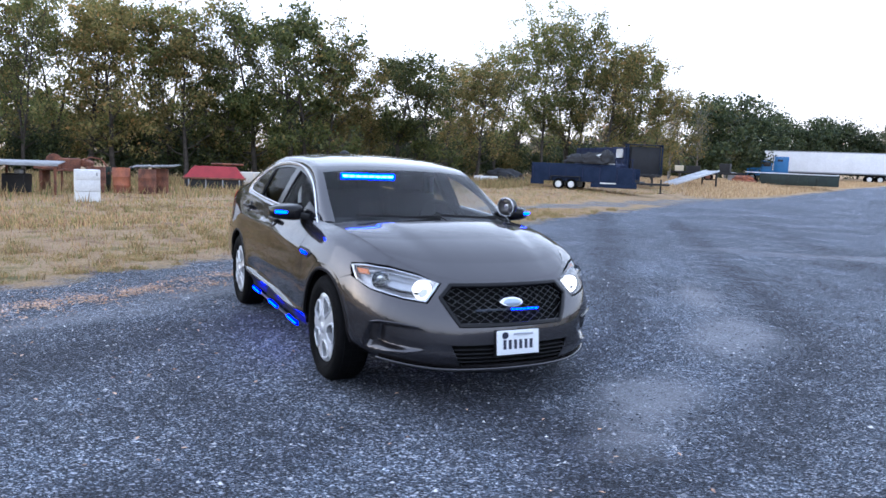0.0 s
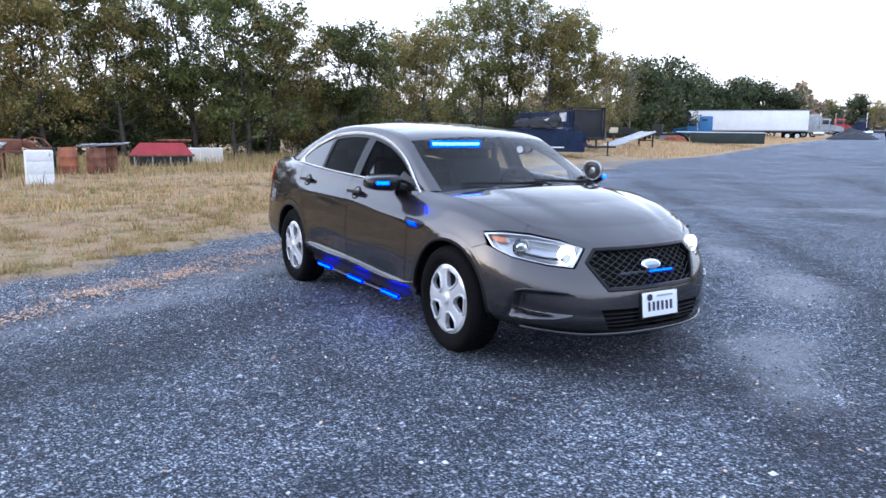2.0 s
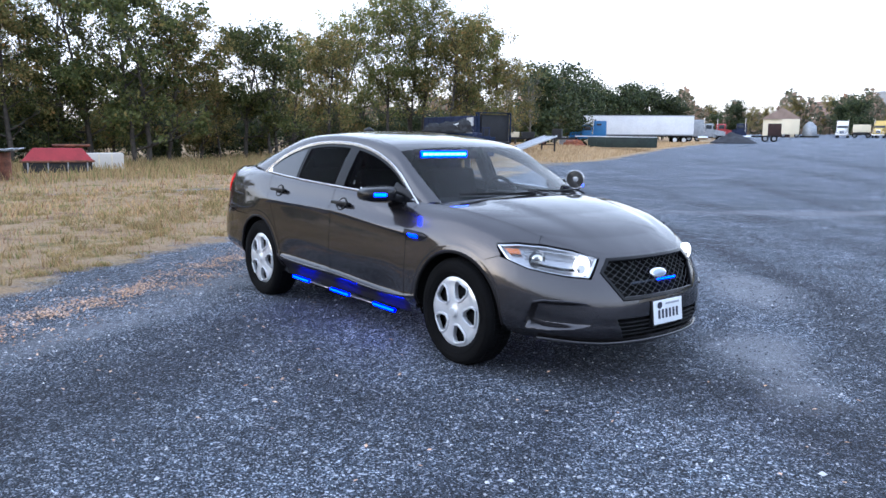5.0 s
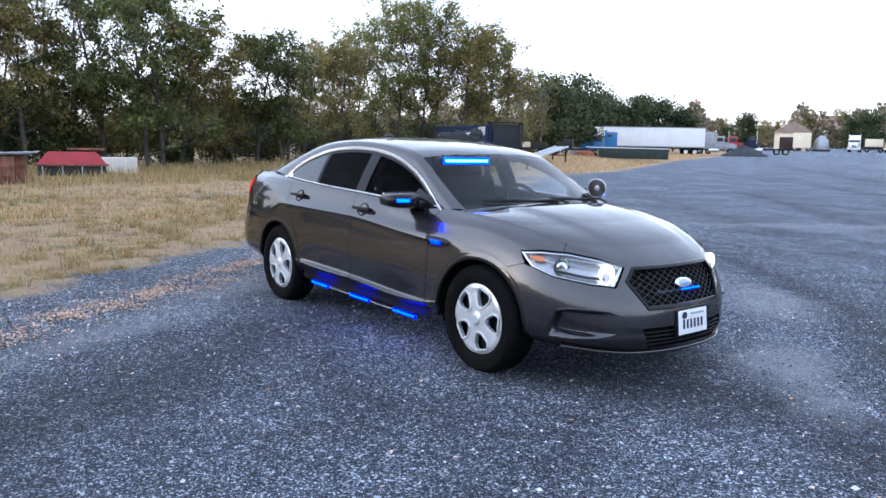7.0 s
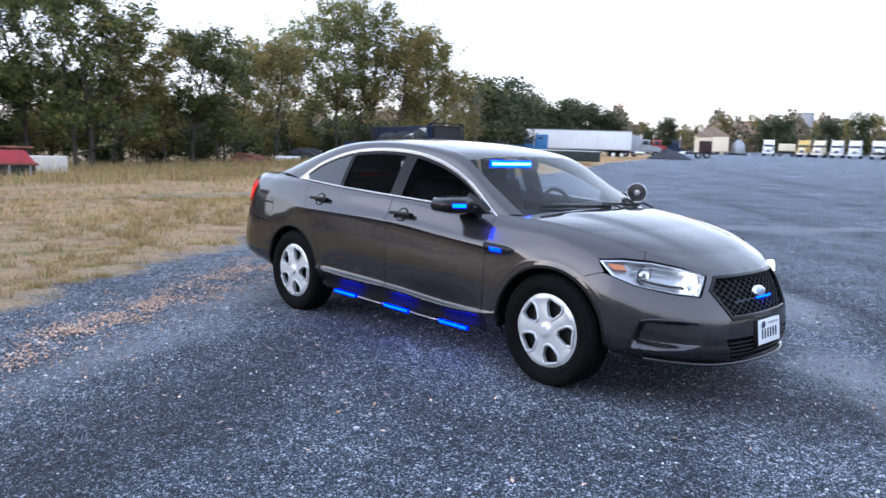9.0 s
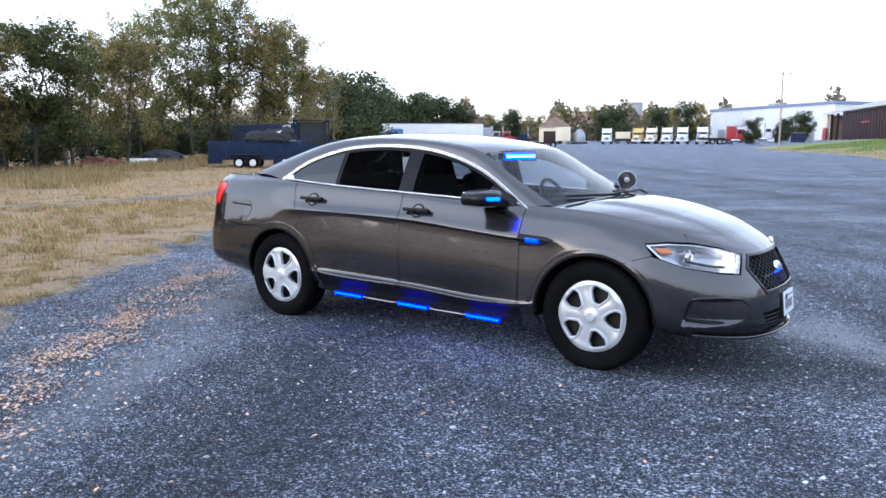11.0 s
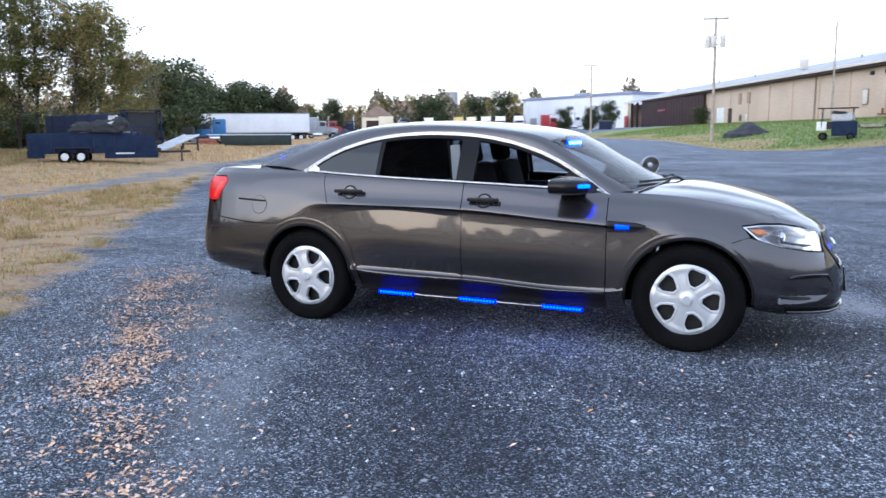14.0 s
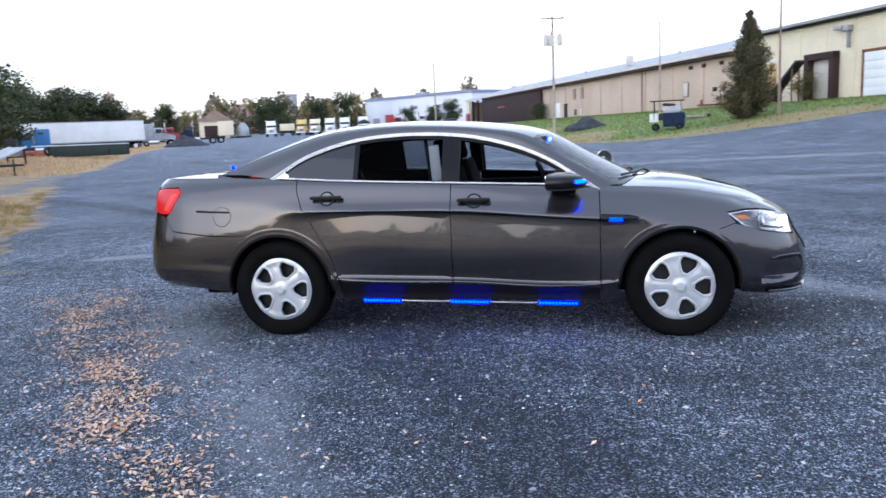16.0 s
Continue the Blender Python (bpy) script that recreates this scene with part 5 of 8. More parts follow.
def raw_mesh(name, v, f, mat, smooth=False):
    me = bpy.data.meshes.new(name)
    v, f = np.asarray(v, np.float32), np.asarray(f, np.int32)
    k = f.shape[1]
    me.vertices.add(len(v))
    me.vertices.foreach_set("co", v.ravel())
    me.loops.add(f.size)
    me.loops.foreach_set("vertex_index", f.ravel())
    me.polygons.add(len(f))
    me.polygons.foreach_set("loop_start", np.arange(0, f.size, k, dtype=np.int32))
    me.update(calc_edges=True)
    me.materials.append(mat)
    if smooth:
        me.polygons.foreach_set("use_smooth", [True] * len(f))
    me.validate()
    return me


def stones(name, px, py, size, mat, label):
    """Loose stones: squashed eight-sided chips, one island each."""
    k = len(px)
    base = np.array([(1, 0, -.5), (0, 1, -.5), (-1, 0, -.5), (0, -1, -.5), (0, 0, 1)], float)
    tri = np.array([(0, 1, 4), (1, 2, 4), (2, 3, 4), (3, 0, 4)])
    v = base[None] * (1 + .5 * (rng.random((k, 5, 1)) - .5)) + .35 * (rng.random((k, 5, 3)) - .5)
    v *= size[:, None, None] * np.stack([.7 + .7 * rng.random(k), .6 + .5 * rng.random(k), .35 + .3 * rng.random(k)], 1)[:, None, :]
    a = rng.random(k) * 6.283
    c, s = np.cos(a)[:, None], np.sin(a)[:, None]
    x, y = v[:, :, 0] * c - v[:, :, 1] * s, v[:, :, 0] * s + v[:, :, 1] * c
    z = v[:, :, 2] + (height(px, py) + size * .12)[:, None]
    v = np.stack([x + px[:, None], y + py[:, None], z], 2).reshape(-1, 3)
    f = (tri[None] + (np.arange(k) * 5)[:, None, None]).reshape(-1, 3)
    return tagged(new(name, raw_mesh(name, v, f, mat)), label, "gravel", kind="stuff")


STONE = island_material("gravel_stones", [(0, (.022, .025, .03)), (.4, (.06, .067, .082)), (.72, (.14, .15, .175)), (.88, (.42, .43, .46)), (1, (.80, .80, .82))], .8)
k = 120000
r = 1.2 + 8.5 * rng.random(k) ** .75
a = rng.random(k) * 6.283
px, py = 1.6 + r * np.cos(a), -3.0 + r * .8 * np.sin(a)
ok = (px > edge_x(py) + .2 * rng.standard_normal(k))
px, py = px[ok], py[ok]
stones("loose_gravel", px, py, .0035 + .010 * rng.random(len(px)) ** 2.6, STONE, "small grey and white gravel stones")
k = 4200
px, py = -4 + 12 * rng.random(k), -6.5 + 12 * rng.random(k)
ok = px > edge_x(py)
stones("larger_stones", px[ok], py[ok], .008 + .016 * rng.random(ok.sum()) ** 2.4, STONE, "larger pale stones lying in gravel")


def leaf_litter(name, px, py, size, mat, label):
    k = len(px)
    base = np.array([(-1, 0, 0), (0, -.55, .12), (1, 0, 0), (0, .55, .12)], float)
    v = base[None] * (size * (.7 + .6 * rng.random(k)))[:, None, None]
    a = rng.random(k) * 6.283
    t = (rng.random(k) - .5) * .9
    z = v[:, :, 2] + v[:, :, 0] * np.sin(t)[:, None]
    c, s = np.cos(a)[:, None], np.sin(a)[:, None]
    x, y = v[:, :, 0] * c - v[:, :, 1] * s, v[:, :, 0] * s + v[:, :, 1] * c
    v = np.stack([x + px[:, None], y + py[:, None], z + (height(px, py) + .012 + .01 * rng.random(k))[:, None]], 2).reshape(-1, 3)
    f = np.arange(4 * k).reshape(-1, 4)
    return tagged(new(name, raw_mesh(name, v, f, mat)), label, "leaves", kind="stuff")


LITTER = island_material("fallen_leaves", [(0, (.26, .16, .11)), (.35, (.52, .34, .23)), (.8, (.70, .50, .36)), (.9, (.62, .34, .15)), (1, (.62, .24, .08))], .8)
k = 9500
t = rng.random(k)
pxl = np.interp(t, [0, .35, .6, .8, 1], [-4.2, -2.75, -2.1, -1.45, -.1]) + .30 * rng.standard_normal(k) * (.5 + .5 * np.sin(t * 37) ** 2)
pyl = np.interp(t, [0, .35, .6, .8, 1], [.6, -1.05, -2.1, -2.95, -4.3]) + .22 * rng.standard_normal(k)
keep = (np.sin(pxl * 7.1 + 1.5 * np.sin(pyl * 4)) * np.sin(pyl * 6.3) + .6 * rng.standard_normal(k)) > .22
leaf_litter("fallen_leaves", pxl[keep], pyl[keep], np.full(keep.sum(), .0145), LITTER, "drift of dry brown and orange fallen leaves")
k = 260
leaf_litter("scattered_leaves", -4 + 9 * rng.random(k), -5.5 + 6 * rng.random(k), np.full(k, .016), LITTER, "single dry leaves scattered on gravel")


def blades(name, px, py, tall, mat, label, lean=.35, width=.006):
    """Grass: bent two-segment blades."""
    k = len(px)
    a, b = rng.random(k) * 6.283, rng.random(k) * 6.283
    wx, wy = np.cos(a) * width * (1 + tall), np.sin(a) * width * (1 + tall)
    lx, ly = np.cos(b) * tall * lean * (.3 + rng.random(k)), np.sin(b) * tall * lean * (.3 + rng.random(k))
    z0 = height(px, py)
    def pt(fx, fl, fz):
        return np.stack([px + wx * fx + lx * fl, py + wy * fx + ly * fl, z0 + tall * fz], 1)
    v = np.stack([pt(-1, 0, 0), pt(1, 0, 0), pt(.6, .35, .6), pt(-.6, .35, .6), pt(0, 1, 1)], 1).reshape(-1, 3)
    o = (np.arange(k) * 5)[:, None]
    f = np.concatenate([o + [0, 1, 2], o + [0, 2, 3], o + [3, 2, 4]])
    return tagged(new(name, raw_mesh(name, v, f, mat)), label, "grass", kind="stuff")


DRY = island_material("dry_grass", [(0, (.17, .09, .05)), (.2, (.36, .21, .11)), (.45, (.56, .37, .19)), (.62, (.48, .34, .16)), (.76, (.30, .26, .10)), (.9, (.19, .20, .065)), (1, (.12, .15, .04))], .8, .3)
PALE = island_material("pale_dry_grass", [(0, (.40, .27, .14)), (.5, (.58, .41, .23)), (1, (.66, .50, .30))], .8, .3)
WEED = island_material("dry_weeds", [(0, (.18, .12, .055)), (.4, (.42, .29, .14)), (.7, (.47, .35, .17)), (.85, (.24, .24, .09)), (1, (.15, .17, .05))], .8, .3)
TURF = island_material("green_turf", [(0, (.10, .155, .035)), (.5, (.15, .225, .05)), (.85, (.22, .25, .075)), (1, (.34, .29, .13))], .7, .3)


def scatter(k, x0, x1, y0, y1, test):
    px, py = x0 + (x1 - x0) * rng.random(k), y0 + (y1 - y0) * rng.random(k)
    ok = test(px, py)
    return px[ok], py[ok]


def clumpy(px, py, s=1.0):
    return np.sin(px * 1.7 * s + 2 * np.sin(py * .9 * s)) * np.sin(py * 1.3 * s + 1.5 * np.sin(px * .7 * s))


px, py = scatter(150000, -15, 0, -9, 14, lambda x, y: (x < edge_x(y) - .1 - .9 * rng.random(len(x)) ** 2) & (track(x, y) < .3) & (clumpy(x, y, 1.3) + 1.1 * rng.standard_normal(len(x)) > -.1))
blades("dry_lawn", px, py, .03 + .09 * rng.random(len(px)) ** 1.6 * (1.2 + .6 * clumpy(px, py)), DRY, "short dry yellow grass", .6, .006)
tx, ty = scatter(2600, -16, 0, -9, 16, lambda x, y: (x < edge_x(y) - .15) & (track(x, y) < .4) & (clumpy(x, y, .8) + .8 * rng.standard_normal(len(x)) > .2))
who = rng.integers(0, len(tx), 30000)
px, py = tx[who] + .07 * rng.standard_normal(30000), ty[who] + .07 * rng.standard_normal(30000)
high = (.06 + .13 * rng.random(len(tx)))[who]
blades("grass_tufts", px, py, high * (.5 + .7 * rng.random(30000)), WEED, "straw and olive tufts standing in the mown grass", .8, .006)
tx, ty = scatter(9000, -14, 1.5, -9, 14, lambda x, y: (x < edge_x(y) + .05) & (x > edge_x(y) - 2.2) & (clumpy(x, y, 1.9) + .7 * rng.standard_normal(len(x)) > .1))
who = rng.integers(0, len(tx), 42000)
px, py = tx[who] + .05 * rng.standard_normal(42000), ty[who] + .05 * rng.standard_normal(42000)
blades("edge_grass", px, py, (.025 + .06 * rng.random(len(tx)))[who] * (.5 + .8 * rng.random(42000)), WEED, "low straw and olive grass along the gravel's edge", .9, .005)
px, py = scatter(170000, -34, -9, -16, 40, lambda x, y: (x < edge_x(y) - 3.5) & (track(x, y) < .3) & (clumpy(x, y, .7) + .9 * rng.standard_normal(len(x)) > -.2))
blades("dry_meadow", px, py, .04 + .13 * rng.random(len(px)) ** 1.5, DRY, "dry straw-coloured meadow grass", .5, .011)
tx, ty = scatter(3400, -36, -17, -14, 34, lambda x, y: (x < edge_x(y) - 10.5) & (clumpy(x, y, .6) + .7 * rng.standard_normal(len(x)) > .1))
keep = (tx < -28) | (np.abs(ty - 1.5) > 6)
tx, ty = tx[keep], ty[keep]
who = rng.integers(0, len(tx), 28000)
px, py = tx[who] + .16 * rng.standard_normal(28000), ty[who] + .16 * rng.standard_normal(28000)
high = (.16 + .28 * rng.random(len(tx)))[who]
blades("weed_clumps", px, py, high * (.5 + .6 * rng.random(28000)), WEED, "clumps of tall straw weeds before the trees", .45, .010)
px, py = scatter(80000, -40, -16, -16, 45, lambda x, y: (x < edge_x(y) - 13 + 2.5 * clumpy(x, y, .5)) & (clumpy(x, y, .5) + .6 * rng.standard_normal(len(x)) > .0))
blades("tall_weeds", px, py, .15 + .38 * rng.random(len(px)) ** 1.5, WEED, "tall dry weeds before the trees", .4, .012)
px, py = scatter(90000, -75, -24, 30, 100, lambda x, y: (x < edge_x(y) - .8) & (x > edge_x(y) - 26))
blades("far_meadow", px, py, .08 + .22 * rng.random(len(px)), PALE, "dry grass along the far yard", .5, .03)
px, py = scatter(95000, -22, 40, 28, 110, lambda x, y: green_mask(x, y) + .11 * rng.standard_normal(len(x)) > .6)
lush = green_mask(px, py, 4.0) + .25 * rng.standard_normal(len(px)) > .5
blades("mown_verge", px[lush], py[lush], .06 + .12 * rng.random(lush.sum()), TURF, "mown green grass on the bank", .6, .03)
lush = ~lush & (rng.random(len(px)) < .7)
blades("dry_verge", px[lush], py[lush], .05 + .10 * rng.random(lush.sum()), WEED, "dry short grass along the bank's foot", .6, .03)


# ---- trees ----
def tube(path, rad, sides=6):
    path, rad = np.asarray(path), np.asarray(rad)
    n = len(path)
    tan = np.gradient(path, axis=0)
    tan /= np.maximum(np.linalg.norm(tan, axis=1), 1e-6)[:, None]
    ref = np.where(np.abs(tan[:, 2:3]) < .9, [[0, 0, 1.0]], [[1.0, 0, 0]])
    s = np.cross(tan, ref)
    s /= np.linalg.norm(s, axis=1)[:, None]
    u = np.cross(s, tan)
    a = np.arange(sides) * 2 * math.pi / sides
    v = path[:, None] + rad[:, None, None] * (s[:, None] * np.cos(a)[None, :, None] + u[:, None] * np.sin(a)[None, :, None])
    i = np.arange(n - 1)[:, None] * sides
    j = np.arange(sides)[None]
    f = np.stack([i + j, i + (j + 1) % sides, i + sides + (j + 1) % sides, i + sides + j], 2).reshape(-1, 4)
    return v.reshape(-1, 3), f


def grow(seed, tall, spread, limbs, start, leaves, leaf, cluster, bare=0.0, rise=.7, trunk=.16, stems=1):
    """Wood and leaf geometry of one tree."""
    q = np.random.default_rng(seed)
    wood_v, wood_f, off, tips = [], [], 0, []
    def add(path, rad, sides):
        nonlocal off
        v, f = tube(path, rad, sides)
        wood_v.append(v)
        wood_f.append(f + off)
        off += len(v)
    def branch(p, d, length, r, depth):
        m = 6
        pts = [p]
        dd = d.copy()
        for _ in range(m):
            dd = dd + q.normal(0, .16, 3) + np.array([0, 0, .06 * rise])
            dd /= np.linalg.norm(dd)
            pts.append(pts[-1] + dd * length / m)
        pts = np.array(pts)
        rr = np.linspace(r, r * .3, m + 1)
        if depth == 0:
            add(pts[::2], rr[::2], 4)
        else:
            add(pts[::3], rr[::3], 3)
        if depth == 2:
            for t in pts[2:]:
                tips.append(t)
            return
        for i in range(3 + int(q.integers(0, 3)) - depth):
            k = int(q.integers(2, m + 1))
            nd = dd * .55 + q.normal(0, .55, 3) + np.array([0, 0, .25 * rise])
            nd /= np.linalg.norm(nd)
            branch(pts[k], nd, length * (.45 + .25 * q.random()), r * .45, depth + 1)
        tips.append(pts[-1])
    for st in range(stems):
        base = np.array([q.normal(0, .25), q.normal(0, .25), -.1]) if stems > 1 else np.array([0, 0, -.1])
        h = tall * (.75 + .25 * q.random() if stems > 1 else 1)
        n = 12
        tz = np.linspace(0, 1, n)
        lean = q.normal(0, .05, 2) * h * (1.6 if stems > 1 else 1)
        path = np.stack([base[0] + lean[0] * tz ** 1.5 + q.normal(0, .012 * h, n).cumsum() * .5, base[1] + lean[1] * tz ** 1.5 + q.normal(0, .012 * h, n).cumsum() * .5, base[2] + tz * h * .92], 1)
        add(path, trunk * (1 - .88 * tz) / math.sqrt(stems) + .012, 7)
        for i in range(limbs // stems):
            t = start + (1 - start) * (i + q.random()) / (limbs // stems)
            p = np.array([np.interp(t, tz, path[:, c]) for c in range(3)])
            az = i * 2.4 + q.random()
            shape = math.sin(math.pi * min(1, .18 + .82 * (1 - t)) ** .8) if t > .3 else .7
            d = np.array([math.cos(az), math.sin(az), rise * (.5 + .6 * t)])
            d /= np.linalg.norm(d)
            branch(p, d, spread * (.45 + .55 * shape) * (.75 + .5 * q.random()), trunk * .35 * (1.1 - .7 * t), 0 if spread > 1.2 else 1)
    tips = np.array(tips)
    w = q.normal(0, 1, (3, 3)) * 1.5
    gaps = np.sin(tips @ w[0]) + np.sin(tips @ w[1] + 2) + np.sin(tips @ w[2] + 4) + q.normal(0, .8, len(tips))
    tips = tips[gaps > np.quantile(gaps, bare)] if bare else tips
    pick = q.integers(0, len(tips), leaves)
    c = tips[pick] + q.normal(0, cluster, (leaves, 3)) * [1, 1, .75]
    sz = leaf * (.55 + .9 * q.random(leaves))
    a = q.normal(0, 1, (leaves, 3))
    a /= np.linalg.norm(a, axis=1)[:, None]
    b = np.cross(a, q.normal(0, 1, (leaves, 3)))
    b /= np.maximum(np.linalg.norm(b, axis=1), 1e-6)[:, None]
    v = np.stack([c - a * sz[:, None], c + b * (sz * .55)[:, None], c + a * sz[:, None], c - b * (sz * .55)[:, None]], 1).reshape(-1, 3)
    return np.concatenate(wood_v), np.concatenate(wood_f), v, np.arange(4 * leaves).reshape(-1, 4)


BARK = material("bark", (.09, .075, .06), .9, vary=.4, scale=4, fine=30, bump=.5)
PALE_BARK = material("pale_bark", (.30, .27, .23), .9, vary=.4, scale=4, fine=30, bump=.4)
LEAF = {
    "green": island_material("green_leaves", [(0, (.038, .050, .017)), (.5, (.095, .115, .034)), (.9, (.165, .165, .05)), (1, (.28, .21, .065))], .55, .45),
    "olive": island_material("olive_leaves", [(0, (.085, .105, .03)), (.5, (.17, .19, .06)), (.85, (.27, .24, .085)), (1, (.38, .28, .10))], .6, .5),
    "rust": island_material("browning_leaves", [(0, (.095, .092, .032)), (.5, (.20, .185, .062)), (.85, (.30, .235, .085)), (1, (.40, .23, .08))], .65, .5),
    "dark": island_material("dark_leaves", [(0, (0.020, 0.032, 0.015)), (.6, (0.048, 0.066, 0.026)), (1, (0.095, 0.105, 0.038))], .6, .25),
    "needle": island_material("juniper_needles", [(0, (0.030, 0.036, 0.018)), (.5, (0.065, 0.068, 0.032)), (.85, (0.12, 0.092, 0.045)), (1, (0.19, 0.12, 0.065))], .7, .25),
}


def tree_proto(name, kindname, label, mat, bark, **kw):
    wv, wf, lv, lf = grow(**kw)
    t = tagged(new(name), label, kindname)
    a = new("trunk", raw_mesh("trunk", wv, wf, bark, True))
    b = new("crown", raw_mesh("crown", lv, lf, LEAF[mat]))
    a.parent = b.parent = t
    return t


PROTO = {
    "leafy": tree_proto("leafy_tree", "tree", "leafy dark green broadleaf tree behind the meadow", "green", BARK, seed=3, tall=9, spread=2.6, limbs=22, start=.12, leaves=10500, leaf=.098, cluster=.20, bare=.58),
    "leafy2": tree_proto("leafy_tree", "tree", "leafy green broadleaf tree with several stems", "green", BARK, seed=14, tall=8, spread=2.4, limbs=24, start=.10, leaves=10000, leaf=.096, cluster=.19, bare=.58, stems=2),
    "poplar": tree_proto("tall_tree", "tree", "tall thin-leaved tree turning yellow", "olive", BARK, seed=5, tall=13, spread=3.7, limbs=30, start=.22, leaves=12500, leaf=.105, cluster=.26, rise=.95, bare=.3),
    "poplar2": tree_proto("tall_tree", "tree", "tall sparse tree with visible limbs", "olive", BARK, seed=9, tall=12, spread=3.3, limbs=26, start=.2, leaves=8000, leaf=.10, cluster=.22, rise=1.0, bare=.38, stems=2),
    "rusty": tree_proto("browning_tree", "tree", "broadleaf tree with browning leaves", "rust", BARK, seed=21, tall=9, spread=2.4, limbs=22, start=.15, leaves=8200, leaf=.098, cluster=.21, rise=.9, bare=.38),
    "bare": tree_proto("bare_tree", "tree", "nearly bare tree with thin pale branches", "rust", PALE_BARK, seed=31, tall=9, spread=2.2, limbs=22, start=.2, leaves=900, leaf=.10, cluster=.3, rise=1.4, bare=.5, stems=2, trunk=.12),
    "dense": tree_proto("dense_tree", "tree", "dense dark green tree in the far row", "dark", BARK, seed=41, tall=9, spread=3.4, limbs=26, start=.05, leaves=5200, leaf=.27, cluster=.55),
    "shrub": tree_proto("shrub", "shrub", "tangled undergrowth shrub below the trees", "dark", BARK, seed=51, tall=2.6, spread=1.3, limbs=18, start=.05, leaves=2600, leaf=.115, cluster=.30, stems=3, trunk=.05),
    "brown_shrub": tree_proto("shrub", "shrub", "brown leafed undergrowth shrub below the trees", "rust", BARK, seed=57, tall=3.0, spread=1.3, limbs=18, start=.08, leaves=1900, leaf=.10, cluster=.32, stems=3, trunk=.05),
}
USED = set()
NOMINAL = {"leafy": 9.3, "leafy2": 8.3, "poplar": 13, "poplar2": 12, "rusty": 9.3, "bare": 9, "dense": 9.6, "shrub": 2.6, "brown_shrub": 3.0}
TRUE = {}
for _k, _t in PROTO.items():
    _z = np.concatenate([[v.co.z for v in o.data.vertices] for o in _t.children])
    TRUE[_k] = float(np.percentile(_z, 99.3))


def plant(kind, x, y, s=1.0, turn=None, sz=None):
    turn = rng.random() * 360 if turn is None else turn
    m = Matrix.Translation((x, y, float(height(x, y)) - .02)) @ Matrix.Rotation(radians(turn), 4, "Z")
    src = PROTO[kind]
    if kind not in USED:
        USED.add(kind)
        t = src
        t.matrix_basis = m
    else:
        t = copy_thing(src, m)
    sc = s * (.96 + .08 * rng.random()) * NOMINAL[kind] / TRUE[kind] * (1 - float(meadow_rise(x, y)) / 9)
    t.scale = (sc, sc, (sz or 1.0) * sc)
    if "group" not in t:
        tagged(t, group="trees along the yard")
    return t


# the row of trees: kind, place, size
NEAR_ROW = [("rusty", -37.0, -9.5, 0.90), ("rusty", -37.2, -8.0, 0.93), ("rusty", -39.4, -6.4, 1.05), ("poplar2", -36.5, -4.3, .80), ("poplar2", -40.6, -2.9, 0.92), ("rusty", -37.5, -1.6, 1.02), ("rusty", -36.5, -0.3, 0.99), ("poplar2", -39.4, 1.3, .90), ("poplar2", -38.3, 2.6, 0.90), ("rusty", -36.2, 3.2, 0.97), ("bare", -39.0, 4.7, 1.13), ("bare", -37.8, 5.8, 1.10), ("leafy2", -36.9, 5.2, 0.70), ("leafy", -36.6, 6.9, 0.99), ("poplar2", -39.2, 8.9, 0.86), ("leafy2", -35.1, 8.8, 1.10), ("rusty", -36.6, 10.7, 0.91), ("rusty", -37.0, 12.7, 0.73), ("bare", -39.2, 12.4, 1.14), ("rusty", -36.6, 13.8, 0.49)]
TALL_ROW = [("leafy", -37.0, 15.4, 0.79), ("leafy2", -36.5, 16.7, 0.94), ("rusty", -40.4, 20.2, 0.87), ("poplar2", -43.3, 23.4, 0.77), ("rusty", -39.3, 22.2, 0.88), ("poplar2", -43.9, 26.4, 0.92), ("poplar2", -46.5, 29.9, 1.07), ("poplar", -43.8, 30.4, 1.03), ("poplar2", -46.2, 33.9, 1.20), ("poplar", -43.9, 33.8, 1.12), ("rusty", -41.3, 34.0, 1.19), ("poplar", -41.9, 36.4, 0.88), ("rusty", -42.9, 38.3, 1.17)]
END_ROW = [("rusty", -43.4, 40.8, 0.83), ("bare", -45.5, 44.5, 0.93), ("rusty", -50.6, 50.8, 0.95), ("bare", -51.1, 53.1, 0.94), ("dense", -57.5, 60.9, 1.03), ("bare", -57.6, 63.6, 0.94), ("dense", -63.5, 69.1, 1.06), ("dense", -70.0, 79.5, 1.02), ("dense", -77.1, 90.6, 1.03), ("dense", -79.6, 97.7, 1.01), ("dense", -81.2, 104.2, 1.00), ("dense", -81.4, 109.1, 1.01), ("dense", -81.5, 114.1, 1.01), ("dense", -81.5, 119.1, 0.93), ("dense", -81.0, 121.9, 0.81)]
for row in (NEAR_ROW, TALL_ROW, END_ROW):
    for kind, x, y, s in row:
        plant(kind, x, y, s)
FRONT = [(-32, -26), (-35, -14), (-37, -5), (-37, 4), (-38, 12), (-40, 19), (-44, 27), (-48, 36), (-53, 45), (-60, 56), (-68, 70)]
_lk = np.r_[0, np.cumsum(np.hypot(*np.diff(np.array(FRONT, float), axis=0).T))]
for i, d in enumerate(np.arange(1, 105, 1.5)):
    x, y = spline(_lk, FRONT, np.array([d]))[0]
    x, y = x - 1.6 + rng.normal(0, 1.1), y + rng.normal(0, .5)
    plant(("shrub", "brown_shrub", "shrub", "brown_shrub", "shrub")[i % 5], x, y, .65 + .55 * rng.random())
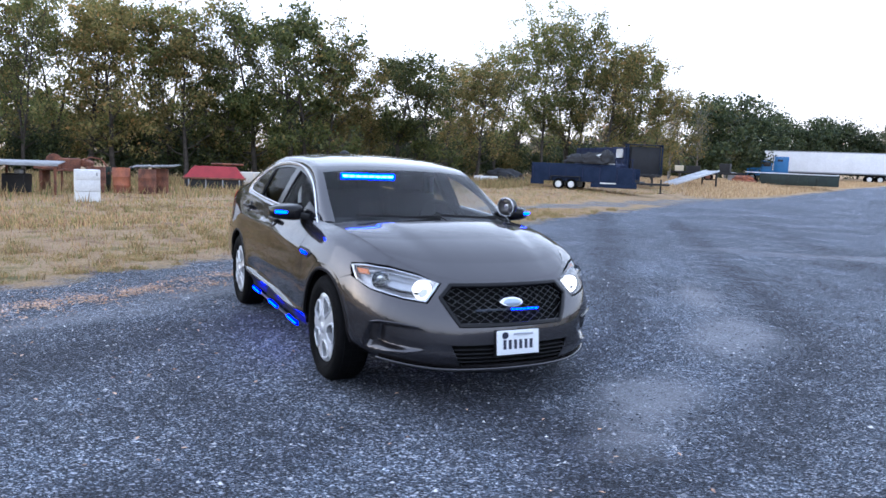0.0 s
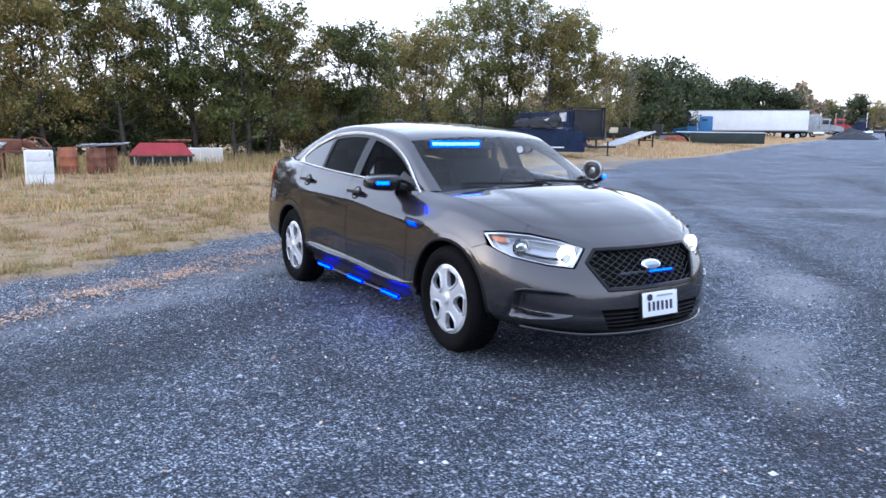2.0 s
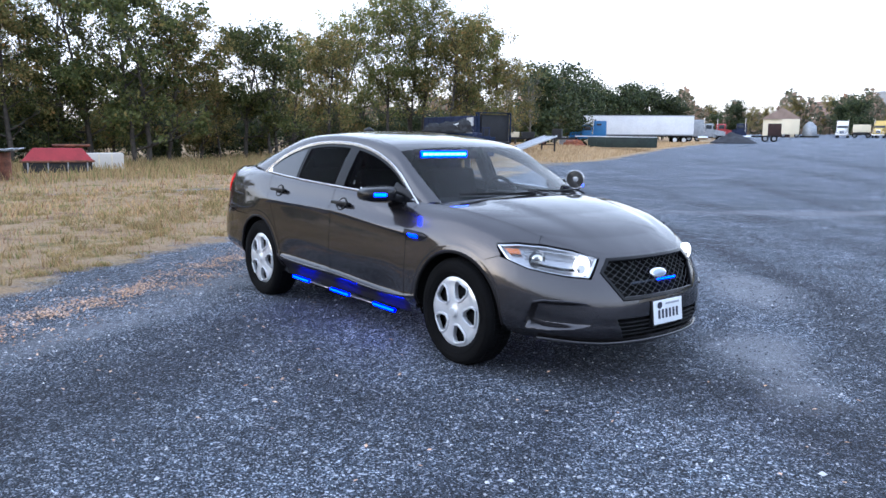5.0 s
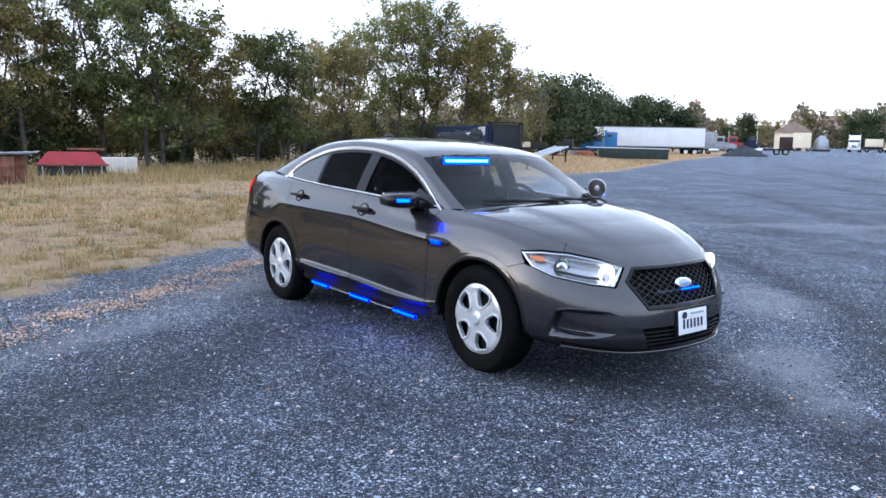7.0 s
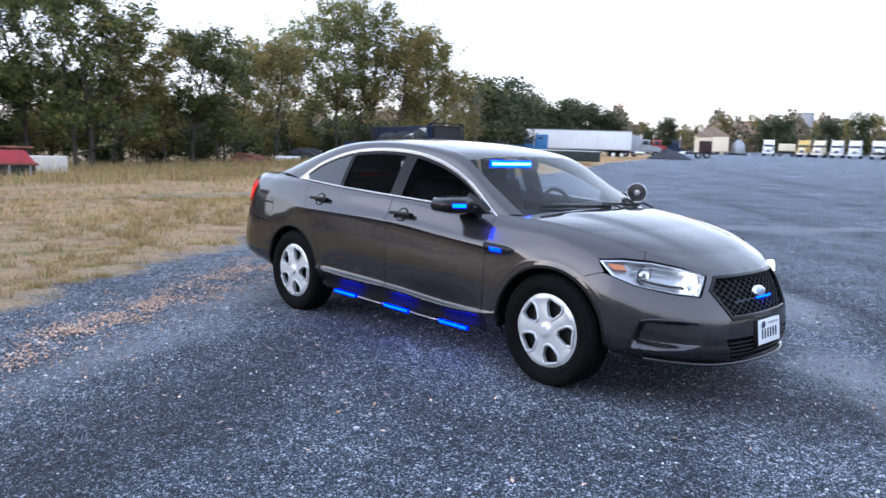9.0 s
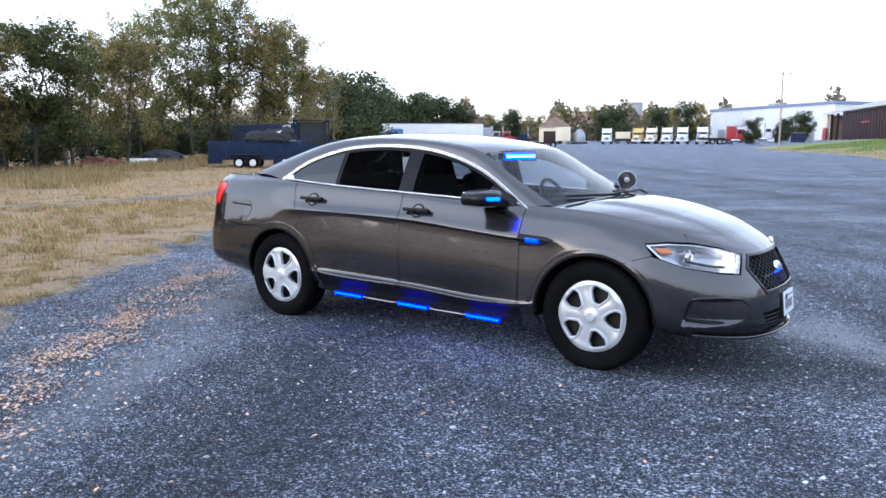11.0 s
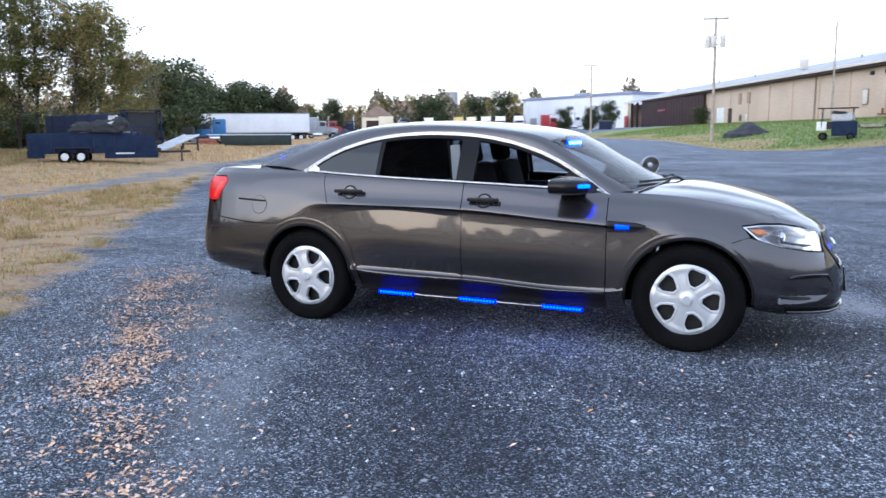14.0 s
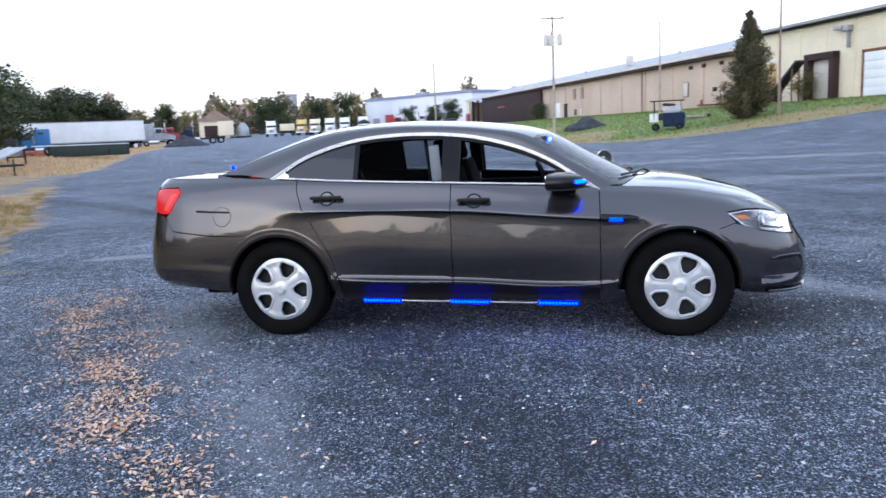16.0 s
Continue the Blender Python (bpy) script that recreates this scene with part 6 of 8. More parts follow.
for d in np.r_[np.arange(2, 45, 8.5), np.arange(45, 105, 4.2)]:
    x, y = spline(_lk, FRONT, np.array([d]))[0]
    plant("dense", x - 11 - 3 * rng.random(), y + 3, .36 + .14 * rng.random())
# the far rows beyond the yard
FAR = [(-131, 217, 1.05), (-122, 214, 1.3), (-114, 216, 1.0), (-108, 226, 1.2), (-101, 230, 1.35), (-95, 226, 1.0), (-90, 214, 1.1), (-96, 196, .9), (-85, 212, 1.3), (-78, 214, 1.1), (-72, 208, 1.15), (-66, 204, 1.0), (-60, 198, 1.25), (-56, 196, 1.15), (-104, 190, .9), (-112, 186, .8), (-140, 205, 1.0), (-125, 175, .9), (-115, 160, .8)]
for x, y, s in FAR:
    s *= .84
    # browning kind mixed in, its tan standing for sunlit crowns
    plant("dense" if (x * 7) % 5 < 2 else "rusty", x, y, s * (1.0 if (x * 7) % 5 < 2 else 1.1))
for x, y, s in ((-31, 140.6, .48), (-22.8, 142.3, .55), (-27, 144, .35), (-36, 196, .6)):
    plant("dense", x, y, s)


def conifer(x, y, tall):
    """An upright juniper: whorls of drooping sprays."""
    q = np.random.default_rng(77)
    wv, wf, off, tips = [], [], 0, []
    def add(path, rad, s):
        nonlocal off
        v, f = tube(path, rad, s)
        wv.append(v)
        wf.append(f + off)
        off += len(v)
    zz = np.linspace(0, 1, 10)
    add(np.stack([.05 * np.sin(zz * 5), .04 * np.cos(zz * 4), zz * tall - .1], 1), .14 * (1 - .93 * zz) + .008, 7)
    for i in range(330):
        t = .03 + .95 * q.random() ** .9
        w = 1.95 * min(1, t / .14 + .45) * (1 - t) ** 1.05 + .05
        w *= .5 + .75 * q.random()
        az = q.random() * 6.283
        d = np.array([math.cos(az), math.sin(az), .55 + .7 * t])
        p = np.array([0, 0, t * tall - .35 * w])
        pts = np.array([p + d * w * k / 4 + np.array([0, 0, .12 * w * (k / 4) ** 2]) for k in range(5)])
        add(pts, np.linspace(.02, .005, 5), 3)
        tips += [(a, .05 + .06 * w) for a in pts[1:]]
    n = 60000
    pick = q.integers(0, len(tips), n)
    c = np.array([tips[k][0] for k in pick]) + q.normal(0, 1, (n, 3)) * np.array([tips[k][1] for k in pick])[:, None]
    a = q.normal(0, .7, (n, 3)) + [0, 0, .9]
    a /= np.linalg.norm(a, axis=1)[:, None]
    b = np.cross(a, q.normal(0, 1, (n, 3)))
    b /= np.linalg.norm(b, axis=1)[:, None]
    s = .055 + .06 * q.random(n)
    v = np.stack([c - a * s[:, None], c + b * (s * .34)[:, None], c + a * s[:, None], c - b * (s * .3)[:, None]], 1).reshape(-1, 3)
    t = tagged(new("juniper"), "upright dark juniper tree on the grass bank", "tree")
    for nm, me in (("trunk", raw_mesh("trunk", np.concatenate(wv), np.concatenate(wf), BARK, True)), ("crown", raw_mesh("crown", v, np.arange(4 * n).reshape(-1, 4), LEAF["needle"]))):
        o = new(nm, me)
        o.parent = t
    t.location = (x, y, float(height(x, y)) - .05)
    return t


conifer(12.6, 50.6, 7.25)
# ---- things round the yard ----
def thing(name, label, category, x, y, turn=0.0, group="", z=None):
    t = tagged(new(name), label, category, group)
    t.matrix_basis = Matrix.Translation((x, y, float(height(x, y)) if z is None else z)) @ Matrix.Rotation(radians(turn), 4, "Z")
    return t


def slab(cx, cy, cz, sx_, sy_, sz_, rx=0, ry=0, rz=0, bev=.01):
    return (cx, cy, cz, sx_, sy_, sz_, rx, ry, rz, bev)


def drum(r, h, m, seg=24, ribs=True):
    p = [(0, 0), (r, 0), (r, h * .32), (r * 1.03, h * .34), (r, h * .36), (r, h * .64), (r * 1.03, h * .66), (r, h * .68), (r, h), (r * .94, h), (r * .94, h - .02), (0, h - .02)]
    return lathe(p, seg, m @ pose(0, 0, 0, 90))


def cyl(r, length, m, seg=20):
    return lathe([(0, -length / 2), (r * .92, -length / 2), (r, -length / 2 + r * .06), (r, length / 2 - r * .06), (r * .92, length / 2), (0, length / 2)], seg, m)


T = {
    "white": material("white_enamel", (.78, .78, .77), .5, vary=.12, scale=2, fine=20),
    "trailer_white": material("white_trailer_skin", (.80, .81, .83), .4, vary=.08, scale=.6, fine=6),
    "rust": material("rusted_steel", (.28, .11, .06), .85, vary=.4, scale=4, fine=40, tint=(.14, .06, .04), bump=.4),
    "orange": material("orange_paint", (.50, .17, .08), .7, vary=.25, scale=3, fine=30, tint=(.30, .11, .07)),
    "red": material("red_tarp", (.36, .022, .03), .6, vary=.2, scale=2, fine=25),
    "red_paint": material("red_truck_paint", (.38, .03, .035), .35, vary=.12, scale=2),
    "grey_metal": material("galvanised_sheet", (.42, .44, .47), .5, .5, vary=.2, scale=3, fine=30),
    "alu_ramp": material("aluminium_ramp", (.62, .64, .68), .45, .4, vary=.15, scale=3, fine=30),
    "navy": material("dark_blue_trailer_paint", (.013, .024, .060), .7, vary=.35, scale=2.5, fine=25, tint=(.020, .034, .075), spec=.15),
    "navy_panel": material("blue_panel", (.026, .036, .082), .7, vary=.3, scale=2.5, fine=25, spec=.2),
    "tarp": material("black_tarp", (.012, .013, .018), .6, vary=.4, scale=3, fine=30, bump=.6),
    "dark_green": material("dark_green_steel", (.022, .040, .032), .6, vary=.3, scale=2, fine=20),
    "blue_cab": material("blue_cab_paint", (.03, .17, .42), .3, vary=.1, scale=2),
    "dark_frame": material("dark_chassis", (.02, .02, .022), .7, vary=.3, scale=4),
    "cream": material("cream_cladding", (.76, .67, .49), .7, vary=.10, scale=.4, fine=8),
    "beige": material("beige_wall_metal", (.56, .44, .345), .65, vary=.14, scale=.25, fine=5, tint=(.50, .39, .30)),
    "tan": material("tan_door", (.55, .36, .16), .7, vary=.1, scale=1),
    "maroon": material("maroon_boards", (.045, .018, .018), .8, vary=.35, scale=1.2, fine=12),
    "roof": material("grey_roof_sheet", (.36, .36, .37), .6, vary=.2, scale=.5, fine=8),
    "fascia": material("pale_fascia", (.62, .58, .52), .6, vary=.1, scale=1),
    "pole": material("pole_wood", (.50, .42, .35), .85, vary=.3, scale=3, fine=30),
    "glassy": plain("dark_pane", (.03, .035, .045), .1),
    "white_wall": material("white_warehouse_wall", (.70, .71, .74), .7, vary=.06, scale=.2, fine=3),
    "blue_stripe": plain("blue_trim", (.22, .26, .38), .6),
    "concrete": material("grey_concrete", (.42, .42, .42), .85, vary=.15, scale=.3, fine=5),
    "coal": material("dark_gravel_heap", (.055, .058, .070), .95, vary=.4, scale=1.5, fine=12, bump=.8),
    "brick": material("brick_wall", (.42, .29, .23), .85, vary=.2, scale=.5, fine=8),
    "rust_roof": material("weathered_house_roof", (.30, .22, .18), .85, vary=.2, scale=.6, fine=8),
    "yellow": plain("yellow_paint", (.65, .48, .15), .5),
    "chrome_far": plain("truck_chrome", (.7, .7, .72), .2, 1.0),
    "lamp_glow": plain("lamp_head_grey", (.45, .45, .46), .5),
}


def road_wheel(parent, x, y, z, r, w, hub="white", name="wheel"):
    o = Matrix.Translation((x, y, z))
    wl = part(name, lathe([(0, -w / 2), (r * .55, -w / 2), (r * .62, -w * .3), (r * .62, w * .3), (r * .55, w / 2), (0, w * .42)], 24, o), T[hub], parent)
    part("tyre", lathe([(r * .6, -w / 2), (r * .9, -w * .52), (r, -w * .36), (r, w * .36), (r * .9, w * .52), (r * .6, w / 2)], 24, o), M["rubber"], wl)
    return wl


# -- the junk along the trees --
def flat_deck():
    t = thing("storage_rack", "low metal-roofed rack with rusty goods under it", "rack", -21.2, -5.2, 84)
    part("roof", blocks(slab(0, 0, 1.02, 5.2, 1.9, .04, 2, 0, 0, .008), slab(0, -.96, .98, 5.2, .05, .10, 0, 0, 0, .008)), T["grey_metal"], t)
    for x in (-2.5, -.8, .9, 2.5):
        for y in (-.85, .85):
            part("post", blocks(slab(x, y, .5, .07, .07, 1.0)), T["rust"], t)
    for x in (-2.55, 2.55):
        part("brace", blocks(slab(x, 0, .8, .05, 1.7, .06)), T["rust"], t)
    c = thing("rusty_crate", "orange rusty crate under the rack", "crate", -20.9, -5.2, 80)
    part("body", blocks(slab(0, 0, .22, 1.1, .7, .42, 0, 0, 0, .03), slab(.3, .1, .5, .5, .5, .16, 0, 0, 15, .02)), T["orange"], c)
    c = thing("dark_machine", "dark greasy machine part under the rack", "machine", -21.3, -3.9, 60)
    part("body", blocks(slab(0, 0, .35, .7, .6, .6, 0, 0, 10, .06), slab(.1, 0, .72, .3, .3, .16, 0, 0, 30, .04)), T["dark_frame"], c)
    part("cap", blocks(slab(.2, -.2, .72, .22, .18, .14, 0, 0, 0, .03)), T["grey_metal"], c)


def white_cabinet():
    t = thing("white_cabinet", "old white metal cabinet standing in weeds", "cabinet", -17.3, -1.95, 92)
    part("body", blocks(slab(0, .28, .46, .66, .5, .92, 0, 0, 0, .02)), T["white"], t)
    for z, h in ((.16, .26), (.46, .30), (.77, .26)):
        part("drawer_front", blocks(slab(0, .022, z, .62, .02, h, 0, 0, 0, .008)), T["white"], t)
    part("latch", blocks(slab(.24, .005, .8, .03, .02, .09)), T["grey_metal"], t)


def barrels():
    for x, y, h, m, lb in ((-21.6, -1.6, .92, "rust", "rusty red steel barrel"), (-22.2, -.8, .9, "orange", "orange-brown steel barrel"), (-21.8, .0, .88, "rust", "rusty red steel barrel"), (-22.6, -1.4, .9, "dark_green", "dark green steel barrel"), (-22.7, .5, .9, "rust", "rusty red steel barrel")):
        t = thing("barrel", lb + " among the weeds", "barrel", x, y, 20 * x, "barrels by the trees")
        part("shell", drum(.29, h, Matrix()), T[m], t)
        part("bung", blocks(slab(.15, 0, h - .005, .05, .05, .02)), T["dark_frame"], t)
    t = thing("rusty_machine", "tangle of rusted machinery on a low bed", "machine", -23.2, -2.2, 75)
    part("bed", blocks(slab(0, 0, .75, 2.4, 1.1, .08, 0, 3, 0, .01), slab(-1.0, 0, .36, .1, .9, .72), slab(1.0, 0, .36, .1, .9, .72)), T["rust"], t)
    part("engine", blocks(slab(-.2, 0, .97, .7, .5, .38, 0, 0, 12, .08), slab(.35, .1, .98, .4, .3, .25, 10, 20, 0, .05)), T["rust"], t)
    part("flywheel", cyl(.26, .08, pose(-.65, -.2, 1.04, 0, 0, 20)), T["rust"], t)
    bar("pipe", np.array([(.2, 0, 1.05), (.5, -.1, 1.22), (.8, .1, 1.15), (1.1, 0, .8)]), .05, .05, T["rust"], t)
    t = thing("roof_sheets", "stack of bent pale roofing sheets", "sheet", -22.6, .3, 70, z=.93)
    bm = bmesh.new()
    for k in range(3):
        n = 26
        vs = [[bm.verts.new((-.75 + 1.5 * i / n + .06 * k, -.45 + .9 * j + .04 * k, .03 * k + .018 * math.sin(i * 2.4) + .06 * (i / n) ** 2)) for j in range(2)] for i in range(n + 1)]
        for i in range(n):
            bm.faces.new((vs[i][0], vs[i + 1][0], vs[i + 1][1], vs[i][1]))
    bmesh.ops.solidify(bm, geom=bm.faces[:], thickness=.004)
    part("sheet", bm, T["trailer_white"], t)


def red_hopper():
    t = thing("hopper", "red sheet-metal hopper on a low grey bin", "hopper", -26.9, 3.1, 78)
    bm = bmesh.new()
    lo = [(-1.45, -.65, .52), (1.45, -.65, .52), (1.45, .65, .52), (-1.45, .65, .52)]
    hi = [(-.98, -.35, 1.02), (1.02, -.35, 1.02), (1.02, .35, 1.02), (-.98, .35, 1.02)]
    a, b = [bm.verts.new(p) for p in lo], [bm.verts.new(p) for p in hi]
    for i in range(4):
        bm.faces.new((a[i], a[(i + 1) % 4], b[(i + 1) % 4], b[i]))
    bm.faces.new(b)
    bmesh.ops.bevel(bm, geom=bm.edges[:], offset=.02, segments=2, affect="EDGES")
    part("hopper_shell", bm, T["red"], t)
    part("rim", blocks(slab(0, -.68, .50, 2.98, .06, .08), slab(0, .68, .50, 2.98, .06, .08), slab(1.48, 0, .5, .06, 1.36, .08), slab(-1.48, 0, .5, .06, 1.36, .08)), T["rust"], t)
    part("bin", blocks(slab(0, 0, .26, 2.8, 1.2, .46, 0, 0, 0, .02)), T["dark_frame"], t)
    for x in (-1.2, -.4, .4, 1.2):
        part("rib", blocks(slab(x, -.62, .26, .06, .05, .44)), T["grey_metal"], t)
    part("pipe", cyl(.05, 1.6, pose(.6, .3, 1.12, 0, 0, 80)), T["rust"], t)
    t.scale = (.84, .9, .95)
    t = thing("white_tank", "low white plastic tank lying in grass", "tank", -29.6, 5.2, 78)
    part("body", blocks(slab(-.1, 0, .36, 2.35, .8, .70, 0, 0, 0, .05)), T["fascia"], t)
    for x in (-.45, .1, .6):
        part("band", blocks(slab(x, -.005, .33, .05, .83, .64, 0, 0, 0, .02)), T["cream"], t)
    part("cap", cyl(.10, .06, pose(.3, 0, .66, 90)), T["dark_frame"], t)
    t = thing("white_pipe", "short white pipe lying in dry grass", "pipe", -36.6, 21.5, 54)
    part("pipe", cyl(.18, 1.5, pose(0, 0, .2, 0, 0, 90)), T["white"], t)
    t = thing("dark_bundle", "dark tarpaulin bundle in the weeds", "bundle", -37.6, 23.4, 50)
    part("cover", lumpy(1.3, .7, .8, 4), T["tarp"], t)
    t = thing("red_scrap", "low heap of dark red scrap iron", "scrap", -35.8, 18.4, 60)
    part("heap", lumpy(1.2, .6, .55, 9), T["rust"], t)
    part("beam", blocks(slab(.2, -.3, .45, 2.0, .10, .12, 8, 10, 5)), T["rust"], t)


def lumpy(a, b, h, seed):
    """A covered heap with folds."""
    bm = bmesh.new()
    bmesh.ops.create_icosphere(bm, subdivisions=4, radius=1)
    for v in bm.verts:
        n = noise.noise(Vector(v.co) * 2.3 + Vector((seed, 0, 0))) * .25 + noise.noise(Vector(v.co) * 6 + Vector((0, seed, 0))) * .08
        v.co = Vector((v.co.x * a * (1 + n), v.co.y * b * (1 + n), max(-.02, v.co.z + .25) * h * (1 + n) * .8))
    return bm


def utility_trailer():
    """Dark tandem-axle trailer with high sides and a tarpaulin over its load."""
    t = thing("utility_trailer", "dark blue tandem trailer with a black tarp load", "trailer", -27.24, 22.53, 40)
    part("chassis", blocks(slab(0, 0, .62, 7.0, 2.1, .16, 0, 0, 0, .02), slab(0, -1.0, .70, 7.0, .08, .22)), T["dark_frame"], t)
    part("side_panel", blocks(slab(-.75, -1.05, 1.13, 5.5, .06, 1.12, 0, 0, 0, .015)), T["navy"], t)
    part("front_panel", blocks(slab(2.6, -1.05, .98, 1.25, .06, .95, 0, 0, 0, .015)), T["navy"], t)
    part("side_panel", blocks(slab(-.2, 1.05, 1.05, 6.7, .06, .86, 0, 0, 0, .015)), T["navy"], t)
    for x in (-3.4, -2.3, -1.2, -.1, 1.0, 2.1, 3.1):
        part("stake", blocks(slab(x, -1.09, 1.05, .07, .05, .9)), T["navy_panel"], t)
    part("skirt", blocks(slab(1.9, -1.04, .45, 2.9, .05, .42, 0, 0, 0, .01)), T["navy"], t)
    part("skirt", blocks(slab(-3.1, -1.04, .5, .9, .05, .4)), T["navy"], t)
    part("front_cage", blocks(*[slab(x, -1.02, 1.75, .06, .06, .62) for x in (1.95, 2.3, 2.65, 3.0)], slab(2.5, -1.02, 1.50, 1.2, .05, .06), slab(2.5, -1.02, 2.05, 1.2, .05, .06)), T["navy_panel"], t)
    for k, (x, z, a, h) in enumerate(((-.55, 1.75, .75, .55), (.5, 1.72, 1.0, .70), (1.35, 1.80, .55, .75))):
        tb = lumpy(a, .26, h, 3 + k)
        bmesh.ops.translate(tb, verts=tb.verts, vec=(x, -.98, z))
        part("tarp", tb, T["tarp"], t, "black crumpled tarp")
    tb = lumpy(1.7, .9, .42, 17)
    bmesh.ops.translate(tb, verts=tb.verts, vec=(.6, -.2, 1.45))
    part("load_cover", tb, T["navy_panel"], t, "blue-grey sheet over the load")
    part("grey_sheet", blocks(slab(1.15, -.98, 1.78, 1.6, .04, .62, 0, 12, 0, .01)), T["grey_metal"], t, "slanting grey sheet on the load")
    part("torn_patch", blocks(slab(.75, -1.12, 2.22, .6, .03, .10, 0, -18, 0, .01), slab(.95, -1.12, 2.13, .3, .03, .08, 0, 20, 0, .01)), T["white"], t, "pale torn strip")
    part("sign", blocks(slab(1.55, -1.075, .52, 1.0, .012, .08, 0, 0, 0, .002)), T["white"], t, "white lettering reduced to a bar")
    part("fender", blocks(slab(-1.2, -1.13, .86, 1.9, .28, .05, 0, 0, 0, .01), slab(-2.15, -1.13, .72, .05, .28, .28), slab(-.25, -1.13, .72, .05, .28, .28)), T["dark_frame"], t)
    for x in (-1.62, -.78):
        for y in (-1.12, 1.12):
            road_wheel(t, x, y, .36, .36, .22)
    part("tongue", blocks(slab(4.2, .35, .56, 1.6, .09, .12, 0, 0, -14), slab(4.2, -.35, .56, 1.6, .09, .12, 0, 0, 14), slab(5.0, 0, .56, .35, .12, .12)), T["dark_frame"], t)
    part("jack", blocks(slab(4.65, 0, .45, .09, .09, .9), slab(4.65, 0, .02, .25, .25, .04)), T["dark_frame"], t)
    t.scale = (.82, .82, .82)


def covered_trailer():
    """Long box trailer under a faded blue cover, its front end an open frame."""
    t = thing("covered_trailer", "long trailer under a faded dark blue cover", "trailer", -34.2, 29.9, -17)
    part("chassis", blocks(slab(0, 0, .72, 9.6, 1.9, .2, 0, 0, 0, .02)), T["dark_frame"], t)
    part("cover", blocks(slab(-.5, 0, 1.72, 9.0, 2.2, 1.9, 0, .5, 0, .10)), T["navy_panel"], t, "faded dark blue cover")
    for x in (-4.0, -2.5, -1.0, .5, 2.0):
        part("strap", blocks(slab(x, 0, 1.72, .06, 2.24, 1.94, 0, .5, 0, .02)), T["navy"], t)
    part("rear_panel", blocks(slab(-5.03, 0, 1.6, .06, 2.1, 1.7, 0, 0, 0, .01)), T["concrete"], t, "pale grey rear panel")
    for y in (-1.08, 1.08):
        for x in (4.15, 4.5):
            part("frame_post", blocks(slab(x, y, 1.75, .08, .08, 2.1, 0, 0, 0, .01)), T["navy"], t)
        part("frame_rail", blocks(slab(4.32, y, 2.78, .45, .08, .08, 0, 0, 0, .01)), T["navy"], t)
    part("frame_top", blocks(slab(4.32, 0, 2.84, .5, 2.24, .05, 0, 0, 0, .01)), T["navy"], t)
    part("dark_inside", blocks(slab(4.2, .1, 1.75, .3, 1.8, 1.9, 0, 0, 0, .02)), T["tarp"], t)
    part("torn_patch", blocks(slab(3.35, -1.12, 2.22, .85, .03, .62, 0, 0, 0, .10)), T["white"], t, "pale patch in the torn cover")
    part("tongue", blocks(slab(5.2, 0, .66, 1.5, .10, .12)), T["dark_frame"], t)
    part("jack", blocks(slab(5.7, 0, .4, .09, .09, .8), slab(5.7, 0, .02, .25, .25, .04)), T["dark_frame"], t)
    for x in (-1.3, -.4):
        for y in (-.98, .98):
            road_wheel(t, x, y, .36, .36, .22)
    t.scale = (1, 1, .86)


def ramp_and_scrap():
    t = thing("loading_ramp", "pale aluminium loading ramp propped on scrap", "ramp", -36.0, 38.1, 99)
    part("deck", blocks(slab(0, 0, .60, 5.2, 1.15, .06, 0, -12, 0, .01)), T["alu_ramp"], t)
    for y in (-.575, .575):
        part("rail", blocks(slab(0, y, .62, 5.2, .06, .14, 0, -12, 0, .01)), T["alu_ramp"], t)
    for i in range(11):
        part("cleat", blocks(slab(-2.3 + .46 * i, 0, .645 + math.tan(radians(12)) * (-2.3 + .46 * i), .05, 1.08, .03, 0, -12, 0, .006)), T["alu_ramp"], t)
    part("stand", blocks(slab(2.2, -.6, .5, .1, .1, 1.05), slab(2.2, .6, .5, .1, .1, 1.05), slab(2.2, 0, .5, .08, 1.3, .08)), T["dark_frame"], t)
    t = thing("old_trailer_frame", "bare rusty trailer frame standing in grass", "trailer", -46.5, 50.0, 43)
    part("frame", blocks(slab(0, -.7, .75, 6.5, .12, .2), slab(0, .7, .75, 6.5, .12, .2), *[slab(-3 + 1.2 * i, 0, .75, .1, 1.5, .12) for i in range(6)]), T["dark_frame"], t)
    part("load_box", blocks(slab(-1.2, 0, 1.1, 1.2, 1.0, .5, 0, 0, 10, .04)), T["dark_frame"], t)
    part("load_box", blocks(slab(1.6, .2, 1.25, .9, .7, .8, 0, 0, -12, .05)), T["dark_frame"], t)
    part("pale_box", blocks(slab(-2.4, 0, 1.1, .8, .7, .5, 0, 0, 4, .05)), T["cream"], t)
    for x in (-1.0, .2):
        for y in (-.85, .85):
            road_wheel(t, x, y, .38, .38, .2, "rust")
    t = thing("scrap_heap", "small heap of orange and pale scrap", "scrap", -45.2, 53.2, 20)
    part("heap", lumpy(1.1, .8, .7, 12), T["orange"], t)
    part("block", blocks(slab(-.9, -.4, .45, .6, .5, .9, 0, 6, 12, .04)), T["concrete"], t)


